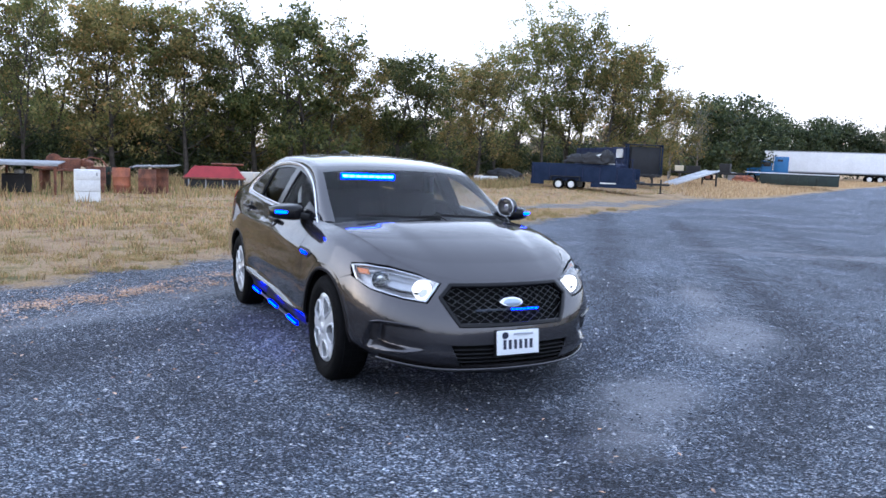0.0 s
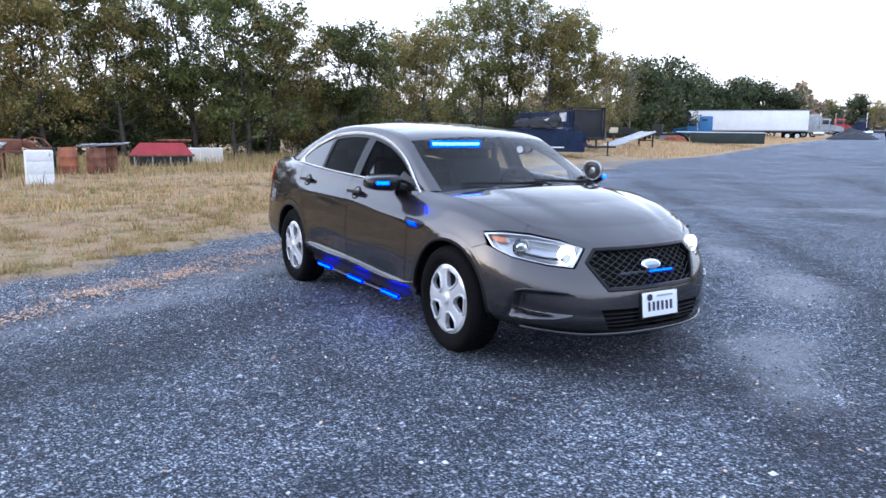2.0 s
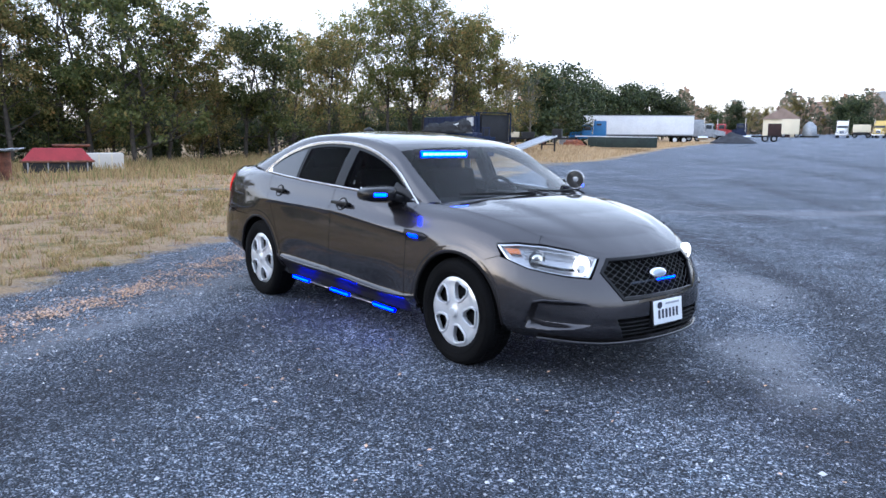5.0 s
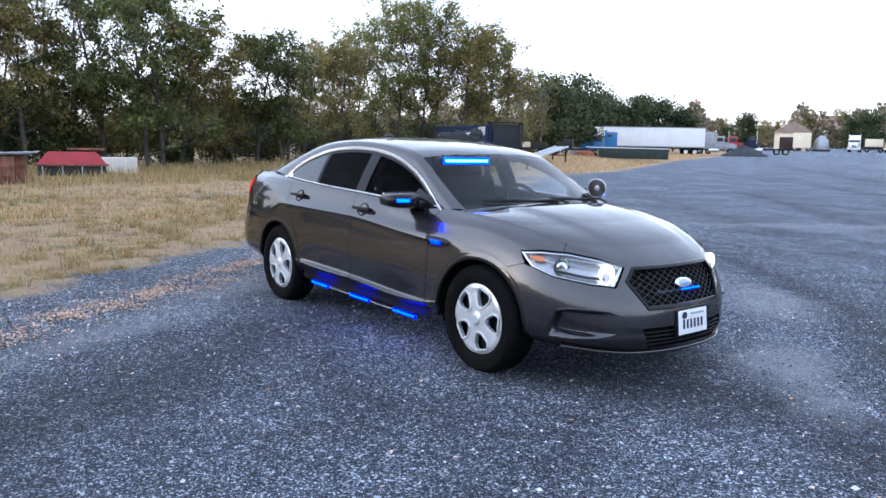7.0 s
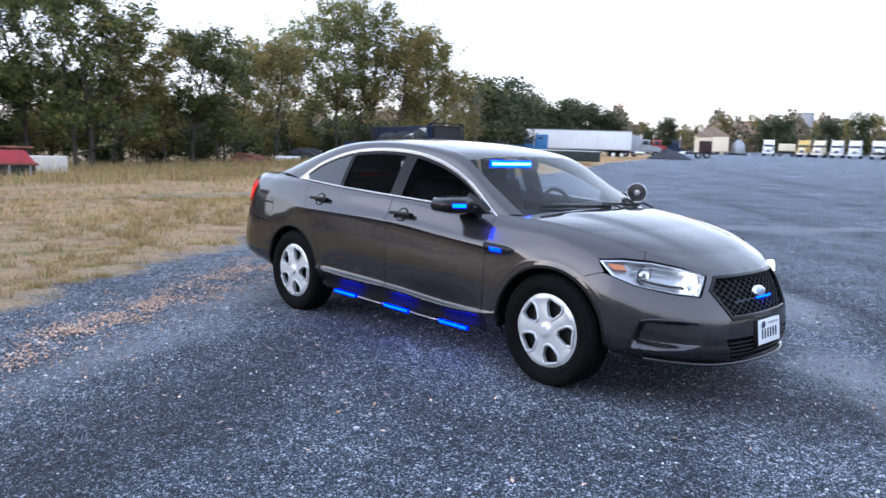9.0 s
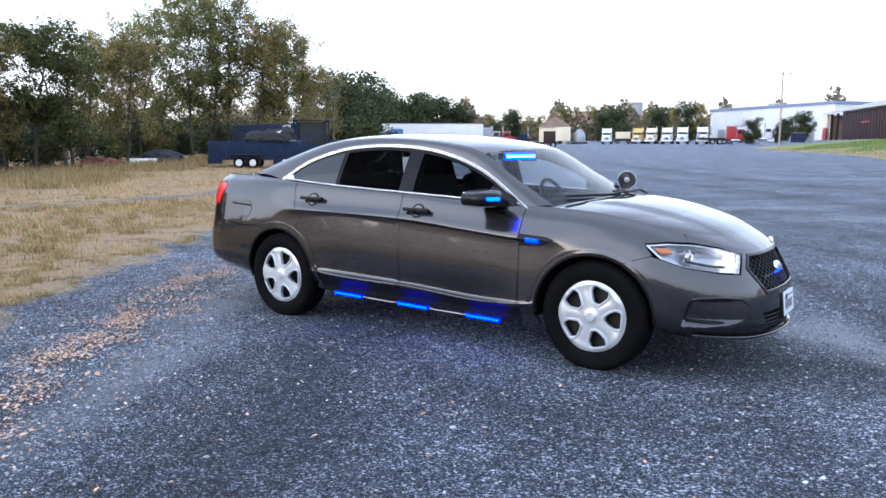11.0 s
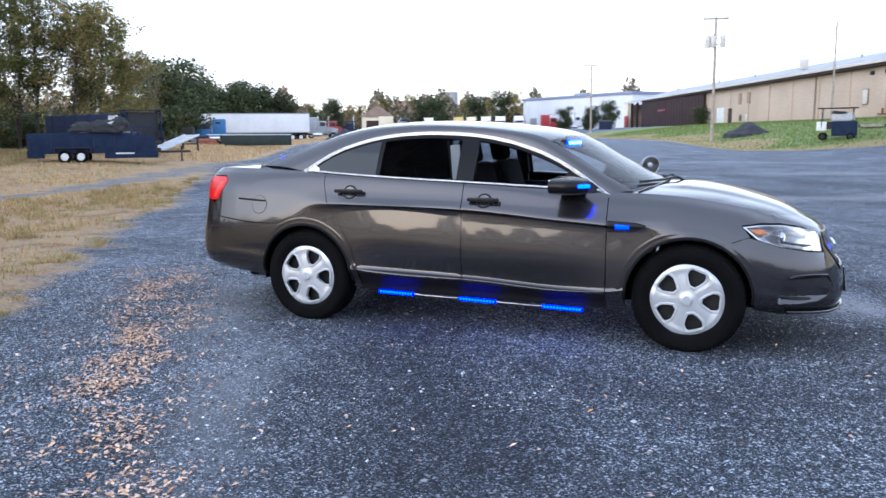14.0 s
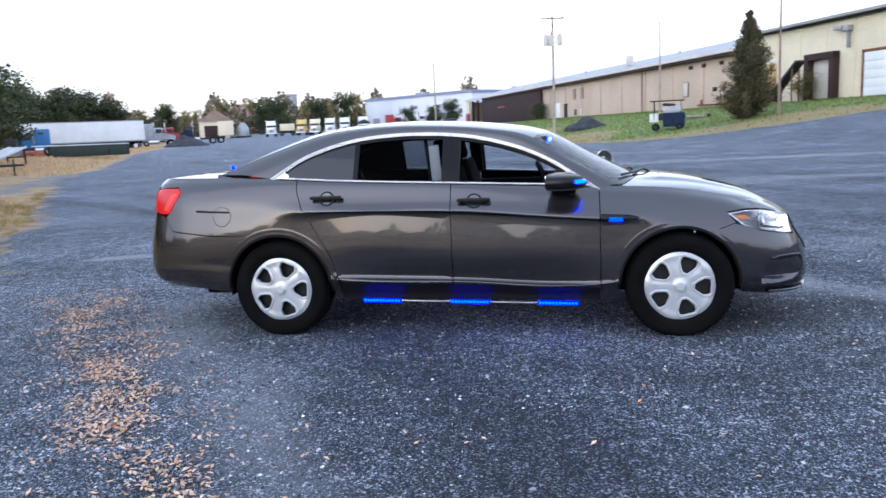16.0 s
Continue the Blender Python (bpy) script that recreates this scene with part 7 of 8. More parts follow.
def flatbed():
    t = thing("flatbed_trailer", "flatbed trailer with pale deck and dark green sides", "trailer", -42.9, 56.0, 41)
    part("deck", blocks(slab(.55, 0, 1.52, 9.6, 2.5, .10, 0, .4, 0, .02)), T["trailer_white"], t)
    for s in (-1, 1):
        part("side", blocks(slab(1.35, s * 1.2, .85, 8.0, .08, 1.22, 0, 0, 0, .02)), T["dark_green"], t)
    for x in (5.35, -2.65):
        part("end", blocks(slab(x, 0, .85, .08, 2.4, 1.22)), T["dark_green"], t)
    for i in range(9):
        part("rib", blocks(slab(-2.6 + .98 * i, -1.27, .85, .10, .08, 1.22)), T["dark_green"], t)
    part("headboard", blocks(slab(-4.15, 0, 1.3, .10, 2.4, .55, 0, 0, 0, .02)), T["dark_frame"], t)
    for x in (-3.9, -3.2):
        for s in (-1, 1):
            road_wheel(t, x, s * 1.0, .45, .45, .3, "rust")
    t.scale = (.80, .80, .80)


def semi_trailer(x, y, turn):
    t = thing("box_trailer", "long white box trailer parked by the trees", "trailer", x, y, turn)
    L = 16.1
    part("box", blocks(slab(0, 0, 2.68, L, 2.55, 2.84, 0, 0, 0, .04)), T["trailer_white"], t)
    for s in (-1, 1):
        part("bottom_rail", blocks(slab(0, s * 1.275, 1.25, L, .05, .16, 0, 0, 0, .01)), T["grey_metal"], t)
        part("top_rail", blocks(slab(0, s * 1.275, 4.06, L, .05, .12, 0, 0, 0, .01)), T["grey_metal"], t)
    for i in range(13):
        part("panel_joint", blocks(slab(-7.4 + 1.24 * i, -1.279, 2.65, .03, .012, 2.65, 0, 0, 0, .002)), T["trailer_white"], t)
    part("chassis", blocks(slab(0, 0, 1.08, 15.4, 1.1, .22)), T["dark_frame"], t)
    part("landing_gear", blocks(slab(-5.0, -.8, .6, .14, .14, 1.1), slab(-5.0, .8, .6, .14, .14, 1.1), slab(-5.0, 0, .7, .1, 1.6, .1)), T["dark_frame"], t)
    for xx in (5.4, 6.7):
        for s in (-1, 1):
            road_wheel(t, xx, s * 1.0, .52, .52, .5, "white")
    part("mud_flap", blocks(slab(7.5, -1.0, .55, .02, .6, .6)), T["dark_frame"], t)
    return t


def tractor(x, y, turn, colour, label, group="parked lorries", sleeper=True, stack=True):
    """A bonneted truck tractor facing local -x."""
    t = thing("truck", label, "truck", x, y, turn, group)
    c = T[colour]
    part("chassis", blocks(slab(1.2, 0, .85, 7.4, .9, .28, 0, 0, 0, .02)), T["dark_frame"], t)
    bm = bmesh.new()
    pr = [(-3.0, .75), (-3.05, 1.35), (-2.85, 1.72), (-1.3, 2.0), (-1.3, .75)]
    for s in (-1, 1):
        vs = [bm.verts.new((px, s * (.62 + .28 * min(1, (px + 3.05) / 1.7)), pz)) for px, pz in pr]
        bm.faces.new(vs)
    bm.verts.ensure_lookup_table()
    for i in range(5):
        j = (i + 1) % 5
        bm.faces.new((bm.verts[i], bm.verts[j], bm.verts[5 + j], bm.verts[5 + i]))
    bmesh.ops.recalc_face_normals(bm, faces=bm.faces)
    bmesh.ops.bevel(bm, geom=bm.edges[:], offset=.07, segments=2, affect="EDGES")
    part("hood", bm, c, t)
    part("cab", blocks(slab(-.55, 0, 1.85, 1.55, 2.1, 2.0, 0, 0, 0, .14)), c, t)
    if sleeper:
        part("sleeper", blocks(slab(.95, 0, 2.15, 1.6, 2.2, 2.6, 0, 0, 0, .16)), c, t)
        part("sleeper_window", blocks(slab(.8, -1.105, 2.9, .6, .02, .3, 0, 0, 0, .01)), T["glassy"], t)
    part("windshield", blocks(slab(-1.33, 0, 2.33, .05, 1.9, .66, 0, 14, 0, .02)), T["glassy"], t)
    for s in (-1, 1):
        part("side_window", blocks(slab(-.62, s * 1.055, 2.35, .85, .02, .6, 0, 0, 0, .03)), T["glassy"], t)
        part("wheel_arch", blocks(slab(-2.25, s * .95, 1.12, 1.25, .32, .16, 0, 0, 0, .06), slab(-2.85, s * .95, .92, .2, .3, .4, 0, 0, 0, .05)), c, t)
        part("headlight", blocks(slab(-2.98, s * .78, 1.12, .10, .28, .2, 0, 0, 0, .03)), T["chrome_far"], t)
        part("fuel_tank", cyl(.33, 1.5, pose(.2, s * .98, .72, 0, 0, 90)), T["chrome_far"], t)
        part("door_mirror", blocks(slab(-1.25, s * 1.28, 2.3, .1, .16, .5, 0, 0, 0, .03)), T["dark_frame"], t)
        if stack:
            part("exhaust_stack", cyl(.08, 2.2, pose(.02, s * 1.05, 2.6, 90)), T["chrome_far"], t)
    part("grille", blocks(slab(-3.06, 0, 1.28, .05, .85, .75, 0, -3, 0, .02)), T["chrome_far"], t)
    part("bumper", blocks(slab(-3.15, 0, .58, .2, 2.2, .34, 0, 0, 0, .05)), T["chrome_far"], t)
    for s in (-1, 1):
        road_wheel(t, -2.25, s * .95, .5, .5, .3, "grey_metal")
        for xx in (3.0, 4.3):
            road_wheel(t, xx, s * .95, .5, .5, .55, "grey_metal")
    return t


def heap(name, label, x, y, a, b, h, seed, turn=0):
    t = thing(name, label, "heap", x, y, turn)
    bm = bmesh.new()
    n, m = 44, 16
    rings = [[bm.verts.new((0, 0, h))]]
    for i in range(1, m + 1):
        q = i / m
        ring_v = []
        for k in range(n):
            an = 2 * math.pi * k / n
            w = 1 + .16 * noise.noise(Vector((math.cos(an) * 1.5 + seed, math.sin(an) * 1.5, q)))
            z = h * (1 - q) ** .9 * (1 + .25 * noise.noise(Vector((math.cos(an) * q * 3, math.sin(an) * q * 3, seed)))) + .04 * noise.noise(Vector((math.cos(an) * q * 14, math.sin(an) * q * 14, seed)))
            ring_v.append(bm.verts.new((a * q * w * math.cos(an), b * q * w * math.sin(an), z if i < m else -.5)))
        rings.append(ring_v)
    for p, q in zip(rings, rings[1:]):
        for k in range(n):
            vs = list(dict.fromkeys([p[k % len(p)], p[(k + 1) % len(p)], q[(k + 1) % n], q[k]]))
            bm.faces.new(vs)
    bmesh.ops.recalc_face_normals(bm, faces=bm.faces)
    part("mound", bm, T["coal"], t)


# -- buildings --
def mslab(cx, cy, cz, sx_, sy_, sz_, rx=0, ry=0, rz=0, bev=.01):
    return slab(-cx, cy, cz, sx_, sy_, sz_, rx, -ry, -rz, bev)



UX, UY = .38, -.925          # along the long building, towards its near end
NXB, NYB = -.925, -.38       # out of its wall
BTURN = math.degrees(math.atan2(UY, UX)) + 180   # local +y faces the yard, local x runs to the far end


def at_wall(k, out=0.0):
    """Place k metres along the long building's wall from its reference corner."""
    return 15.2 + UX * k + NXB * out, 70.5 + UY * k + NYB * out


def gable_roof(x0, x1, y0, y1, z0, rise, over, thick):
    """Two sloping sheets along local x with closed gable ends, mirrored as the walls are."""
    bm = bmesh.new()
    mid = (y0 + y1) / 2
    prof = [(y1 + over, z0), (mid, z0 + rise), (y0 - over, z0), (y0 - over, z0 + thick), (mid, z0 + rise + thick), (y1 + over, z0 + thick)]
    a, b = [[bm.verts.new((-x, y, z)) for y, z in prof] for x in (x0, x1)]
    for i in range(6):
        bm.faces.new((a[i], a[(i + 1) % 6], b[(i + 1) % 6], b[i]))
    bm.faces.new(a)
    bm.faces.new(b[::-1])
    bmesh.ops.recalc_face_normals(bm, faces=bm.faces)
    return bm


def long_building():
    x, y = at_wall(0)
    t = thing("warehouse", "long beige metal warehouse with a grey pitched roof", "building", x, y, BTURN, z=2.45)
    x0, x1, H, dep = -84.0, 3.7, 5.05, 18.0
    wins = [(-38, 2.7, .8, 1.3, "brick"), (-35.2, 2.7, .8, 1.3, "brick"), (-8.0, 1.5, .85, 1.35, "fascia"), (-37.6, .5, .6, .7, "glassy"), (-35.6, .35, .8, 1.0, "fascia")]
    part("wall", blocks(mslab((x0 + x1) / 2, -dep / 2, H / 2 - .6, x1 - x0, dep, H + 1.2, 0, 0, 0, .02)), T["beige"], t)
    for i in range(14):
        part("pilaster", blocks(mslab(x0 + 6 + 6.1 * i, .04, H / 2 - .3, .35, .14, H + .4, 0, 0, 0, .01)), T["beige"], t)
    for i in range(28):
        part("cladding_joint", blocks(mslab(x0 + 3 + 3.05 * i, .006, H / 2 - .3, .05, .02, H + .4, 0, 0, 0, .004)), T["beige"], t)
    part("roof", gable_roof(-97.0, x1 + .1, -18.7, .0, 5.18, 2.35, .75, .14), T["roof"], t, smooth=False)
    part("fascia", blocks(mslab((-97 + x1) / 2, .80, H + .16, x1 + 97.2, .08, .26, 0, 0, 0, .01)), T["fascia"], t)
    # dark red soffit, its depth and tone also standing for the eave's shadow
    part("soffit", blocks(mslab((x0 + x1) / 2, .38, H - .10, x1 - x0, .72, .30)), T["maroon"], t)
    part("gable_wall", blocks(mslab(x0 + .2, -9.3, H + .9, .3, 9, 1.6)), T["beige"], t)
    for wx, wz, ww, wh, mt in wins:
        w = part("window", blocks(mslab(wx, .05, wz + wh / 2, ww + .14, .12, wh + .14, 0, 0, 0, .01)), T["rust_roof"], t)
        part("pane", blocks(mslab(wx, .09, wz + wh / 2, ww, .06, wh, 0, 0, 0, .004)), T[mt], w)
    part("door", blocks(mslab(-41.3, .06, 1.05, 1.1, .12, 2.3, 0, 0, 0, .01)), T["maroon"], t, "dark red service door")
    part("door", blocks(mslab(-44.6, .10, 1.1, 2.6, .20, 2.6, 0, 0, 0, .01)), T["white"], t, "pale service door")
    for wx in (-7.0, -4.6, -1.5, 1.6):
        part("vent", blocks(mslab(wx, .10, 4.3, .45, .22, .34, 0, 0, 0, .01)), T["dark_frame"], t)
    part("meter_box", blocks(mslab(-2.6, .12, 1.9, .5, .2, .4, 0, 0, 0, .02)), T["dark_frame"], t)
    part("pipe_run", blocks(mslab(-3.2, .2, .45, 4.6, .14, .14, 0, 1, 0, .02), mslab(-4.8, .2, .7, .14, .14, .6), mslab(-1.4, .2, .75, .14, .14, .7)), T["rust"], t)
    part("downpipe", blocks(mslab(-17.6, .12, H / 2, .12, .12, H, 0, 0, 0, .02)), T["rust_roof"], t)
    part("chimney", blocks(mslab(-28, -3.5, H + 1.9, .8, .8, 1.2, 0, 0, 0, .02)), T["fascia"], t)
    for i in range(4):
        part("roof_vent", cyl(.15, .5, pose(62 - 14 * i, -6, H + 2.0, 90)), T["grey_metal"], t)
    # open boarded bay at the far end, under the same roof
    part("bay_back_wall", blocks(mslab(-90.5, -9, H / 2, 13, .3, H + .8)), T["dark_frame"], t)
    part("bay_end_wall", blocks(mslab(-96.8, -5, H / 2 - .2, .3, 9.0, H)), T["beige"], t)
    part("boarding", blocks(mslab(-67.6, .42, H / 2 - .55, 34.0, .16, H + .95, 0, 0, 0, .02)), T["maroon"], t, "dark maroon boarded front")
    for i in range(23):
        part("batten", blocks(mslab(-83.9 + 1.48 * i, .53, H / 2 - .55, .14, .08, H + .9)), T["maroon"], t)
    for xx in (-88.5, -92.6):
        part("post", blocks(mslab(xx, .3, H / 2 - .4, .4, .4, H + .6)), T["maroon"], t)
    part("corner_post", blocks(mslab(-95.8, .35, H / 2 - .3, 2.2, .5, H + .6, 0, 0, 0, .02)), T["cream"], t)
    part("red_panel", blocks(mslab(-95.4, .75, 1.0, 2.4, .3, 3.0, 0, 0, 0, .2)), T["red_paint"], t)
    part("sign", blocks(mslab(-71.5, .56, 2.9, 4.2, .06, .26)), T["red_paint"], t, "small red sign reduced to a bar")
    # taller dock hall
    x, y = at_wall(3.7)
    t = thing("dock_hall", "tall cream loading hall with dock doors", "building", x, y, BTURN, z=1.75)
    L, H = 44.0, 6.75
    part("wall", blocks(mslab(L / 2, -14.6, H / 2 - .6, L, 30, H + 1.2, 0, 0, 0, .02)), T["cream"], t)
    part("roof", blocks(mslab(L / 2, -14.4, H + .12, L + .5, 31, .22, 0, 0, 0, .03)), T["roof"], t)
    part("gutter", blocks(mslab(L / 2, .62, H - .08, L + .4, .16, .18, 0, 0, 0, .03)), T["dark_frame"], t)
    for i in range(15):
        part("wall_rib", blocks(mslab(.4 + 3.0 * i, .42, H / 2 - .2, .10, .08, H, 0, 0, 0, .01)), T["cream"], t)
    # tan door, dock door with its dark seal, white overhead doors
    d = part("overhead_door", blocks(mslab(2.2, .42, 2.1, 2.9, .10, 4.1, 0, 0, 0, .02)), T["tan"], t, "closed tan overhead door")
    part("frame", blocks(mslab(2.2, .44, 4.25, 3.3, .14, .2), mslab(.65, .44, 2.1, .18, .14, 4.2), mslab(3.75, .44, 2.1, .18, .14, 4.2)), T["fascia"], d)
    for i in range(7):
        part("panel", blocks(mslab(2.2, .48, .35 + .56 * i, 2.8, .03, .50, 0, 0, 0, .01)), T["tan"], d)
    d = part("dock_door", blocks(mslab(9.2, .42, 2.45, 2.3, .1, 2.9, 0, 0, 0, .02)), T["fascia"], t, "pale dock door in a black seal")
    part("dock_seal", blocks(mslab(7.8, .7, 2.4, .5, .6, 3.7, 0, 0, 0, .05), mslab(10.6, .7, 2.4, .5, .6, 3.7, 0, 0, 0, .05), mslab(9.2, .7, 4.15, 3.3, .6, .5, 0, 0, 0, .05)), T["maroon"], d)
    part("dock_pit", blocks(mslab(9.2, .48, .45, 2.4, .2, 1.0, 0, 0, 0, .02)), T["dark_frame"], d)
    for k in (14.8, 20.4, 26, 32):
        d = part("overhead_door", blocks(mslab(k, .42, 2.45, 2.9, .10, 3.1, 0, 0, 0, .02)), T["trailer_white"], t, "closed white overhead door")
        part("frame", blocks(mslab(k, .44, 4.1, 3.3, .14, .2), mslab(k - 1.55, .44, 2.45, .18, .14, 3.3), mslab(k + 1.55, .44, 2.45, .18, .14, 3.3)), T["rust"], d)
        for i in range(5):
            part("panel", blocks(mslab(k, .48, 1.2 + .6 * i, 2.8, .03, .54, 0, 0, 0, .01)), T["trailer_white"], d)
    u = part("heater_unit", blocks(mslab(11.9, .7, 5.9, .5, .5, .4, 0, 0, 0, .05), mslab(11.1, .8, 6.0, .9, .4, .3, 0, 0, 0, .1)), T["grey_metal"], t)
    part("bracket", blocks(mslab(11.9, .6, 5.1, .1, .3, 1.2)), T["grey_metal"], u)


def conveyor():
    x, y = at_wall(10.0, 2.4)
    t = thing("loading_conveyor", "dark sloping loading conveyor at the dock", "conveyor", x, y, BTURN)
    part("belt", blocks(mslab(1.2, 0, 1.9, 3.8, .8, .22, 0, -38, 0, .03)), T["dark_frame"], t)
    part("hopper", blocks(mslab(-.6, 0, .6, 1.1, 1.0, .9, 0, 0, 0, .06)), T["dark_frame"], t)
    part("leg", blocks(mslab(2.2, -.3, 1.3, .1, .1, 2.6), mslab(2.2, .3, 1.3, .1, .1, 2.6)), T["rust"], t)
    part("wheel", cyl(.3, .2, pose(.6, -.6, .3)), M["rubber"], t)
    x, y = at_wall(12.0, 1.6)
    plant("brown_shrub", x, y, .75)
    x, y = at_wall(9.8, 3.4)
    t = thing("timber_pile", "dark timbers lying on the bank", "timber", x - 5.4, y - 1.5, BTURN + 8)
    part("timber", blocks(mslab(0, 0, .12, 2.8, .3, .22, 0, 0, 0, .02)), T["dark_frame"], t)
    part("timber", blocks(mslab(.3, .32, .12, 2.4, .25, .2, 0, 0, 3, .02)), T["pole"], t)


def work_cart():
    t = thing("utility_cart", "dark utility cart with a roof rack", "cart", 7.5, 53.4, -8)
    part("box", blocks(slab(.45, 0, .78, 1.55, 1.3, 1.0, 0, 0, 0, .08)), T["navy"], t, "dark blue cargo box")
    part("cowl", blocks(slab(.35, -.05, 1.52, 1.35, 1.05, .48, 0, -5, 0, .07), slab(.3, -.56, 1.45, 1.1, .05, .3, 0, 0, 0, .02)), T["grey_metal"], t, "grey machine cover")
    part("hose", blocks(slab(.1, 0, 1.86, .9, .5, .2, 0, 6, 12, .09)), T["tarp"], t)
    part("seat", blocks(slab(-.45, 0, 1.0, .45, 1.0, .5, 0, 0, 0, .06)), T["dark_frame"], t)
    part("bin", blocks(slab(-.95, -.1, .95, .62, .9, .62, 0, 0, 0, .05)), T["white"], t)
    for x in (-1.05, 1.05):
        for y in (-.55, .55):
            part("roof_post", blocks(slab(x * .9, y, 1.5, .05, .05, 1.35)), T["dark_frame"], t)
    part("rack", blocks(slab(0, -.6, 2.16, 2.4, .05, .06), slab(0, .6, 2.16, 2.4, .05, .06), slab(-1.2, 0, 2.16, .05, 1.25, .06), slab(1.2, 0, 2.16, .05, 1.25, .06), slab(0, 0, 2.16, .05, 1.25, .05), slab(.6, 0, 2.16, .05, 1.25, .05)), T["dark_frame"], t)
    for x in (-.85, .85):
        for y in (-.55, .55):
            road_wheel(t, x, y, .26, .26, .2, "dark_frame")


def pole(x, y, tall, label, kind, r=.14, wood="pole"):
    t = thing("utility_pole", label, "pole", x, y, 0)
    part("shaft", lathe([(r, -.3), (r, 0), (r * .7, tall), (0, tall)], 14, pose(0, 0, 0, 90)), T[wood], t)
    if kind == "transformer":
        part("cross_arm", blocks(slab(0, 0, tall - .1, 2.1, .12, .14, 0, 0, 12, .01)), T["pole"], t)
        for dx in (-.9, 0, .9):
            part("insulator", cyl(.05, .22, pose(dx, .19 * dx, tall + .06, 90), 10), T["grey_metal"], t)
        for dx in (-.62, -.15, .62):
            tr = part("transformer", drum(.23, .95, pose(dx, -.12, tall - 2.5), 18), T["fascia"], t)
            part("bushing", cyl(.04, .2, pose(dx, -.12, tall - 1.45, 90), 8), T["rust"], tr)
        part("bracket", blocks(slab(0, -.05, tall - 1.75, 1.5, .08, .08), slab(0, -.05, tall - 2.25, 1.5, .08, .08)), T["grey_metal"], t)
    elif kind == "lamp":
        bar("arm", np.array([(0, 0, tall - .5), (.5, 0, tall - .2), (1.1, 0, tall - .15)]), .05, .05, T["grey_metal"], t, up=(0, 1, 0))
        part("lamp_head", lathe([(0, 0), (.16, .02), (.2, .18), (.12, .3), (0, .34)], 18, pose(1.2, 0, tall - .5, 90)), T["lamp_glow"], t)
    elif kind == "arm":
        part("cross_arm", blocks(slab(0, 0, tall - .2, 2.4, .12, .12, 0, 0, 20, .01)), T["pole"], t)
        for dx in (-1.0, 0, 1.0):
            part("insulator", cyl(.05, .2, pose(dx, .36 * dx, tall, 90), 10), T["grey_metal"], t)


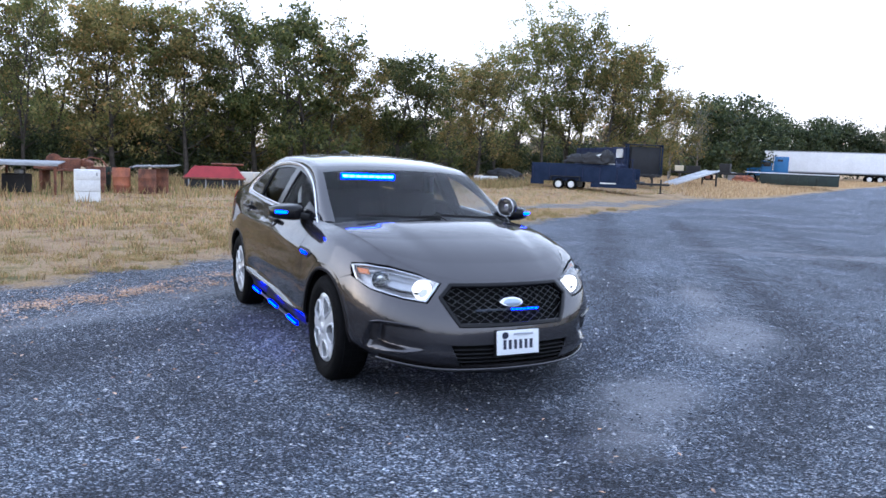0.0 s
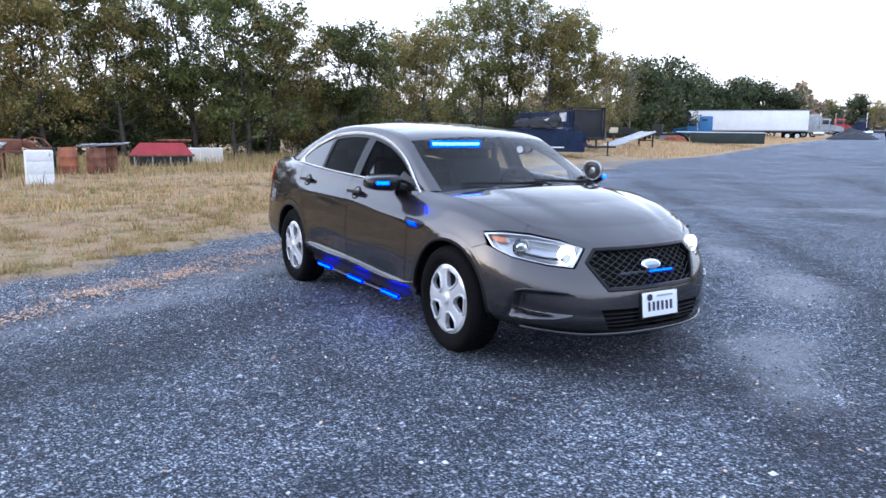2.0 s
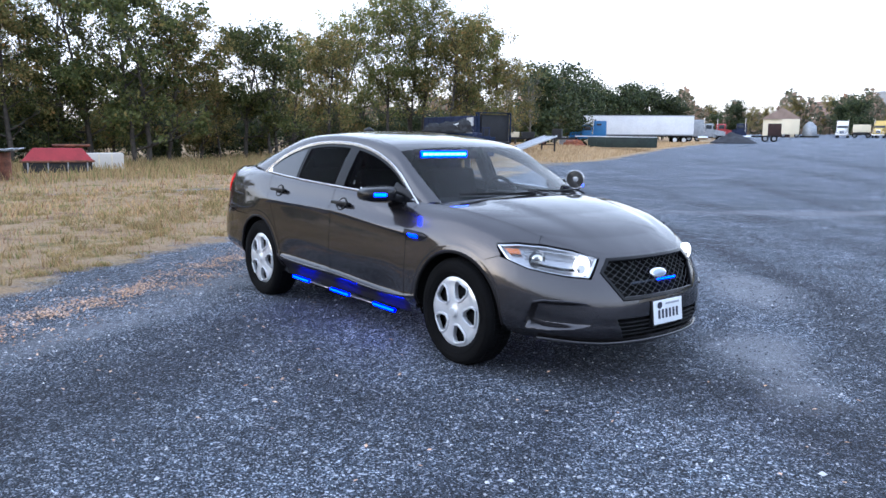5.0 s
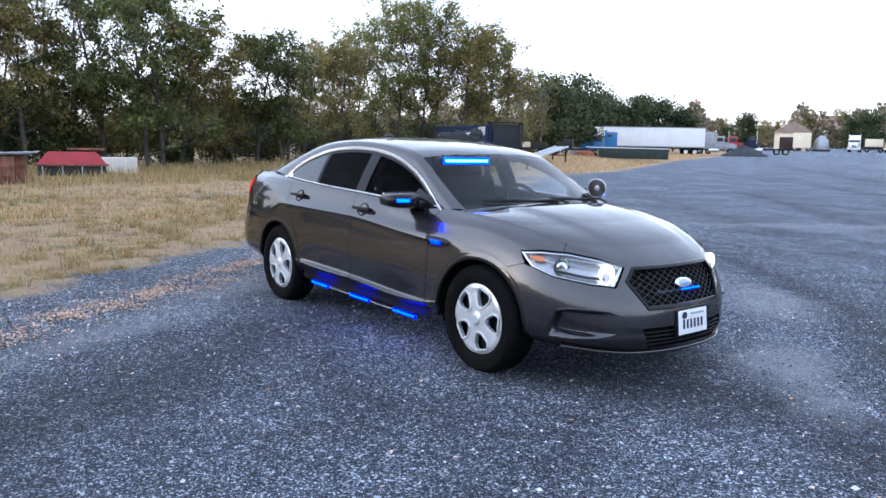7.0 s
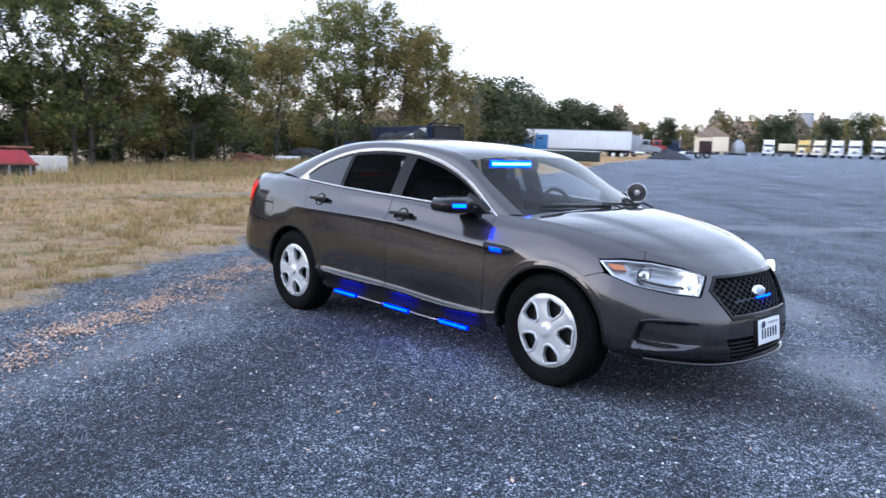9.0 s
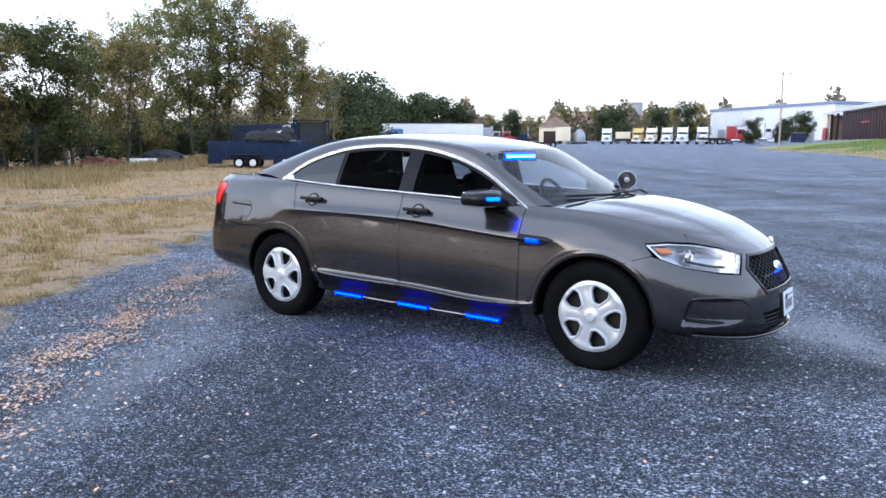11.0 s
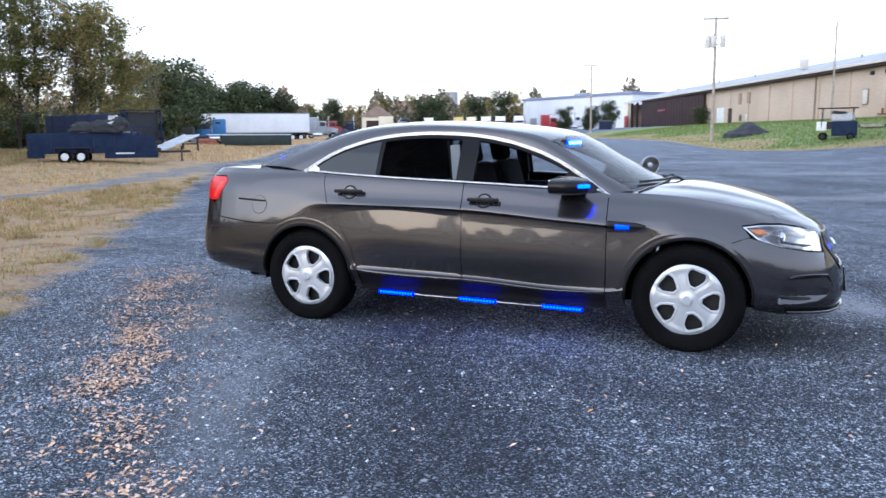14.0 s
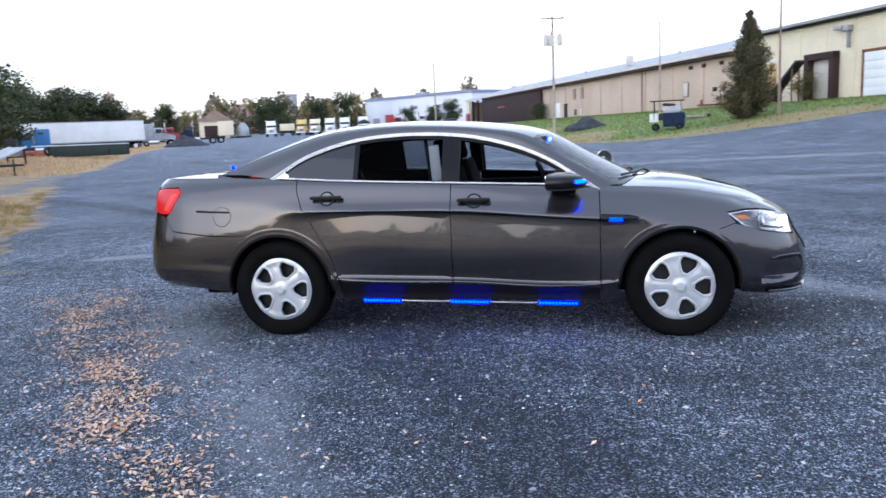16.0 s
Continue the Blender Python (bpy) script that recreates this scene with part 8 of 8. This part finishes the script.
def far_side():
    """Warehouse, house, tower and vehicles beyond the yard."""
    t = thing("white_warehouse", "long low white warehouse with a blue roof edge", "building", -43.6, 212, -34.5 + 0, z=2.6)
    t.rotation_euler = (0, 0, radians(-36.5))
    t.location = (-30, 196, 2.4)
    part("wall", blocks(slab(-16, 12, 4.3, 44, 24, 9.2, 0, 0, 0, .03)), T["white_wall"], t)
    part("roof_edge", blocks(slab(-16, 12, 9.0, 44.6, 24.6, .7, 0, 0, 0, .03)), T["blue_stripe"], t)
    for i in range(9):
        part("wall_joint", blocks(slab(-36 + 5 * i, -.03, 4.2, .12, .08, 8.8)), T["white_wall"], t)
    for i in range(5):
        d = part("dock_door", blocks(slab(-33 + 8 * i, -.05, 1.9, 3, .14, 3.4)), T["grey_metal"], t)
    part("chimney_tree_box", blocks(slab(-22, 8, 9.9, 2.4, 2.4, 1.0, 0, 0, 0, .1)), T["concrete"], t)
    t = thing("house", "small beige gabled house at the yard's end", "house", -84.3, 168.8, 27)
    part("wall", blocks(slab(0, 0, 2.0, 7.6, 7, 4.6, 0, 0, 0, .02)), T["cream"], t)
    bm = bmesh.new()
    for yy in (-3.9, 3.9):
        for p in ((-4.3, 4.0), (4.3, 4.0), (0, 6.6)):
            bm.verts.new((p[0], yy, p[1]))
    bm.verts.ensure_lookup_table()
    v = bm.verts
    for f in ((0, 2, 1), (3, 4, 5), (0, 3, 5, 2), (1, 2, 5, 4), (0, 1, 4, 3)):
        bm.faces.new([v[i] for i in f])
    part("roof", bm, T["rust_roof"], t, smooth=False)
    part("garage_door", blocks(slab(-.4, -3.52, 1.5, 4.6, .1, 3.0)), T["maroon"], t)
    part("window", blocks(slab(2.9, -3.52, 2.0, .9, .1, 1.1)), T["glassy"], t)
    t = thing("concrete_tower", "plain grey concrete tower beyond the trees", "tower", -133, 349, 21)
    part("tower", cyl(3.4, 24, pose(0, 0, 10, 90), 32), T["concrete"], t)
    part("rim", cyl(3.6, .8, pose(0, 0, 21.5, 90), 32), T["concrete"], t)
    t = thing("brick_block", "distant brick building above the trees", "building", -150, 338, 25)
    part("wall", blocks(slab(0, 0, 8, 12, 10, 19, 0, 0, 0, .05)), T["brick"], t)
    for i in range(4):
        for j in range(3):
            part("window", blocks(slab(-4.5 + 3 * i, -5.03, 6 + 4.2 * j, 1.4, .1, 2.2)), T["glassy"], t)
    # row of parked lorries and trailers
    t = thing("cream_box_body", "cream box body on wheels at the yard's end", "trailer", -78, 160.7, 26)
    part("box", blocks(slab(0, 0, 2.3, 3.4, 6, 3.2, 0, 0, 0, .06)), T["cream"], t)
    for s in (-1, 1):
        road_wheel(t, 1.3 * s, -2, .48, .48, .4, "grey_metal")
    t = thing("round_tank", "small grey domed tank at the yard's end", "tank", -74.6, 162.4, 0)
    part("tank", lathe([(0, 3.4), (.5, 3.3), (1.3, 2.4), (1.5, 1.0), (1.4, .3), (0, .3)], 24, pose(0, 0, 0, 90)), T["grey_metal"], t)
    part("base", blocks(slab(0, 0, .2, 2.8, 2.8, .4)), T["dark_frame"], t)
    tractor(-66.9, 160.4, 112, "trailer_white", "white bonneted truck parked at the yard's end")
    t = thing("dump_body", "pale tipper body standing beside the trucks", "trailer", -63.6, 161.7, 22)
    part("body", blocks(slab(0, 0, 1.9, 3.2, 6, 1.5, 0, 0, 0, .08)), T["cream"], t)
    part("chassis", blocks(slab(0, 0, .85, 2.6, 6, .4)), T["dark_frame"], t)
    for s in (-1, 1):
        road_wheel(t, 1.2 * s, -1.5, .5, .5, .4, "grey_metal")
    tractor(-59.8, 161.0, 105, "yellow", "yellow and white truck in the parked row")
    tractor(-56.4, 160.1, 104, "cream", "cream bonneted truck in the parked row")
    tractor(-52.6, 159.2, 106, "trailer_white", "white sleeper truck in the parked row")
    tractor(-48.4, 156.5, 106, "trailer_white", "white sleeper truck in the parked row")
    tractor(-43.6, 154.2, 108, "trailer_white", "white truck with a tall sleeper in the parked row")
    t = thing("flat_trailer", "empty dark flat trailer in the parked row", "trailer", -40.2, 151.6, 14, "parked trailers")
    part("deck", blocks(slab(0, 0, 1.15, 7.0, 2.4, .25, 0, 0, 0, .03)), T["dark_frame"], t)
    part("headboard", blocks(slab(-3.4, 0, 1.9, .12, 2.4, 1.3, 0, 0, 0, .02)), T["grey_metal"], t)
    for xx in (1.6, 2.7):
        for s in (-1, 1):
            road_wheel(t, xx, s, .5, .5, .35, "grey_metal")
    tractor(-35.4, 147.9, 200, "red_paint", "red sleeper truck in the parked row")
    tractor(-30.6, 149.5, 192, "trailer_white", "white truck tractor beside the red one")
    t = thing("waste_bin", "dark blue waste bin by the verge", "bin", -21.6, 132.3, 10)
    part("body", blocks(slab(0, 0, .8, 2.2, 1.5, 1.4, 0, 0, 0, .05)), T["navy_panel"], t)
    part("lid", blocks(slab(0, 0, 1.55, 2.3, 1.6, .1, 6, 0, 0, .03)), T["dark_frame"], t)
    # by the white box trailer
    tractor(-62.6, 103.2, 215, "grey_metal", "grey truck parked behind the box trailer")
    tractor(-64.4, 109.8, 212, "red_paint", "dark red truck behind the box trailer", sleeper=False)
    tractor(-60.8, 112.0, 30, "navy_panel", "dark blue truck behind the box trailer", sleeper=False)


flat_deck()
white_cabinet()
barrels()
red_hopper()
utility_trailer()
covered_trailer()
ramp_and_scrap()
flatbed()
semi_trailer(-67.5, 92.95, 42)
tractor(-67.0, 82.0, 40, "blue_cab", "blue bonneted sleeper truck by the white trailer").scale = (1.1, 1.1, .95)
heap("gravel_heap", "dark gravel heap at the yard's edge", -55.0, 98.5, 3.6, 2.4, 1.6, 2)
heap("gravel_heap", "dark gravel heap on the grass bank", 1.9, 69.8, 2.3, 1.6, 1.15, 5)
long_building()
conveyor()
x, y = at_wall(-49.0, 1.6)
plant("shrub", x, y, 1.05)
work_cart()
pole(-1.1, 65.6, 10.6, "tall wooden pole with transformers and a cross-arm", "transformer")
pole(14.0, 48.2, 10.5, "wooden pole with a small yard lamp", "lamp", .085, "rust_roof")
pole(8.0, 63.4, 8.3, "plain thin wooden pole before the warehouse", "plain", .085)
pole(-20.4, 112.2, 10.5, "wooden pole with a cross-arm by the verge", "arm")
far_side()


# far woods closing the horizon
def far_woods():
    q = np.random.default_rng(91)
    n = 60000
    ang = np.radians(q.uniform(62, 158, n))
    dist = 245 + 95 * q.random(n)
    top = 11 + 3.5 * np.sin(ang * 43) * np.sin(ang * 17.3) + 2.5 * np.sin(ang * 97) + 1.5 * np.sin(ang * 211)
    c = np.stack([dist * np.cos(ang), dist * np.sin(ang), 0 * ang], 1)
    c[:, 2] = 1.5 + np.clip(top, 5, 18) * q.random(n) ** .75
    s = .45 + .65 * q.random(n)
    u = q.normal(0, 1, (n, 3))
    u /= np.linalg.norm(u, axis=1)[:, None]
    w = np.cross(u, q.normal(0, 1, (n, 3)))
    w /= np.linalg.norm(w, axis=1)[:, None]
    v = np.stack([c - u * s[:, None], c + w * (s * .7)[:, None], c + u * s[:, None], c - w * (s * .7)[:, None]], 1).reshape(-1, 3)
    # warm pinkish stops put low sunlight into the leaf colour
    mat = island_material("sunlit_far_foliage", [(0, (.07, .075, .045)), (.45, (.14, .13, .08)), (.75, (.27, .19, .13)), (1, (.42, .28, .20))], .8, .3)
    tagged(new("far_woods", raw_mesh("far_woods", v, np.arange(4 * n).reshape(-1, 4), mat)), "distant autumn woods in painted sunlit tones closing the horizon", "woods", kind="stuff")


far_woods()


def round_behind():
    """Woods closing the yard behind the camera, for reflections and bounce."""
    q = np.random.default_rng(93)
    n = 42000
    ang = np.radians(q.uniform(158, 422, n))
    dist = 75 + 30 * q.random(n)
    top = 5.5 + 2.2 * np.sin(ang * 23) * np.sin(ang * 9.3) + 1.4 * np.sin(ang * 51) + 1.0 * np.sin(ang * 117)
    c = np.stack([dist * np.cos(ang), dist * np.sin(ang), np.clip(top, 2, 12) * q.random(n) ** .8], 1)
    s = .3 + .5 * q.random(n)
    u = q.normal(0, 1, (n, 3))
    u /= np.linalg.norm(u, axis=1)[:, None]
    w = np.cross(u, q.normal(0, 1, (n, 3)))
    w /= np.linalg.norm(w, axis=1)[:, None]
    v = np.stack([c - u * s[:, None], c + w * (s * .7)[:, None], c + u * s[:, None], c - w * (s * .7)[:, None]], 1).reshape(-1, 3)
    tagged(new("woods_behind", raw_mesh("woods_behind", v, np.arange(4 * n).reshape(-1, 4), LEAF["green"])), "low green woods closing the yard", "woods", kind="stuff")


round_behind()
build_car(M)
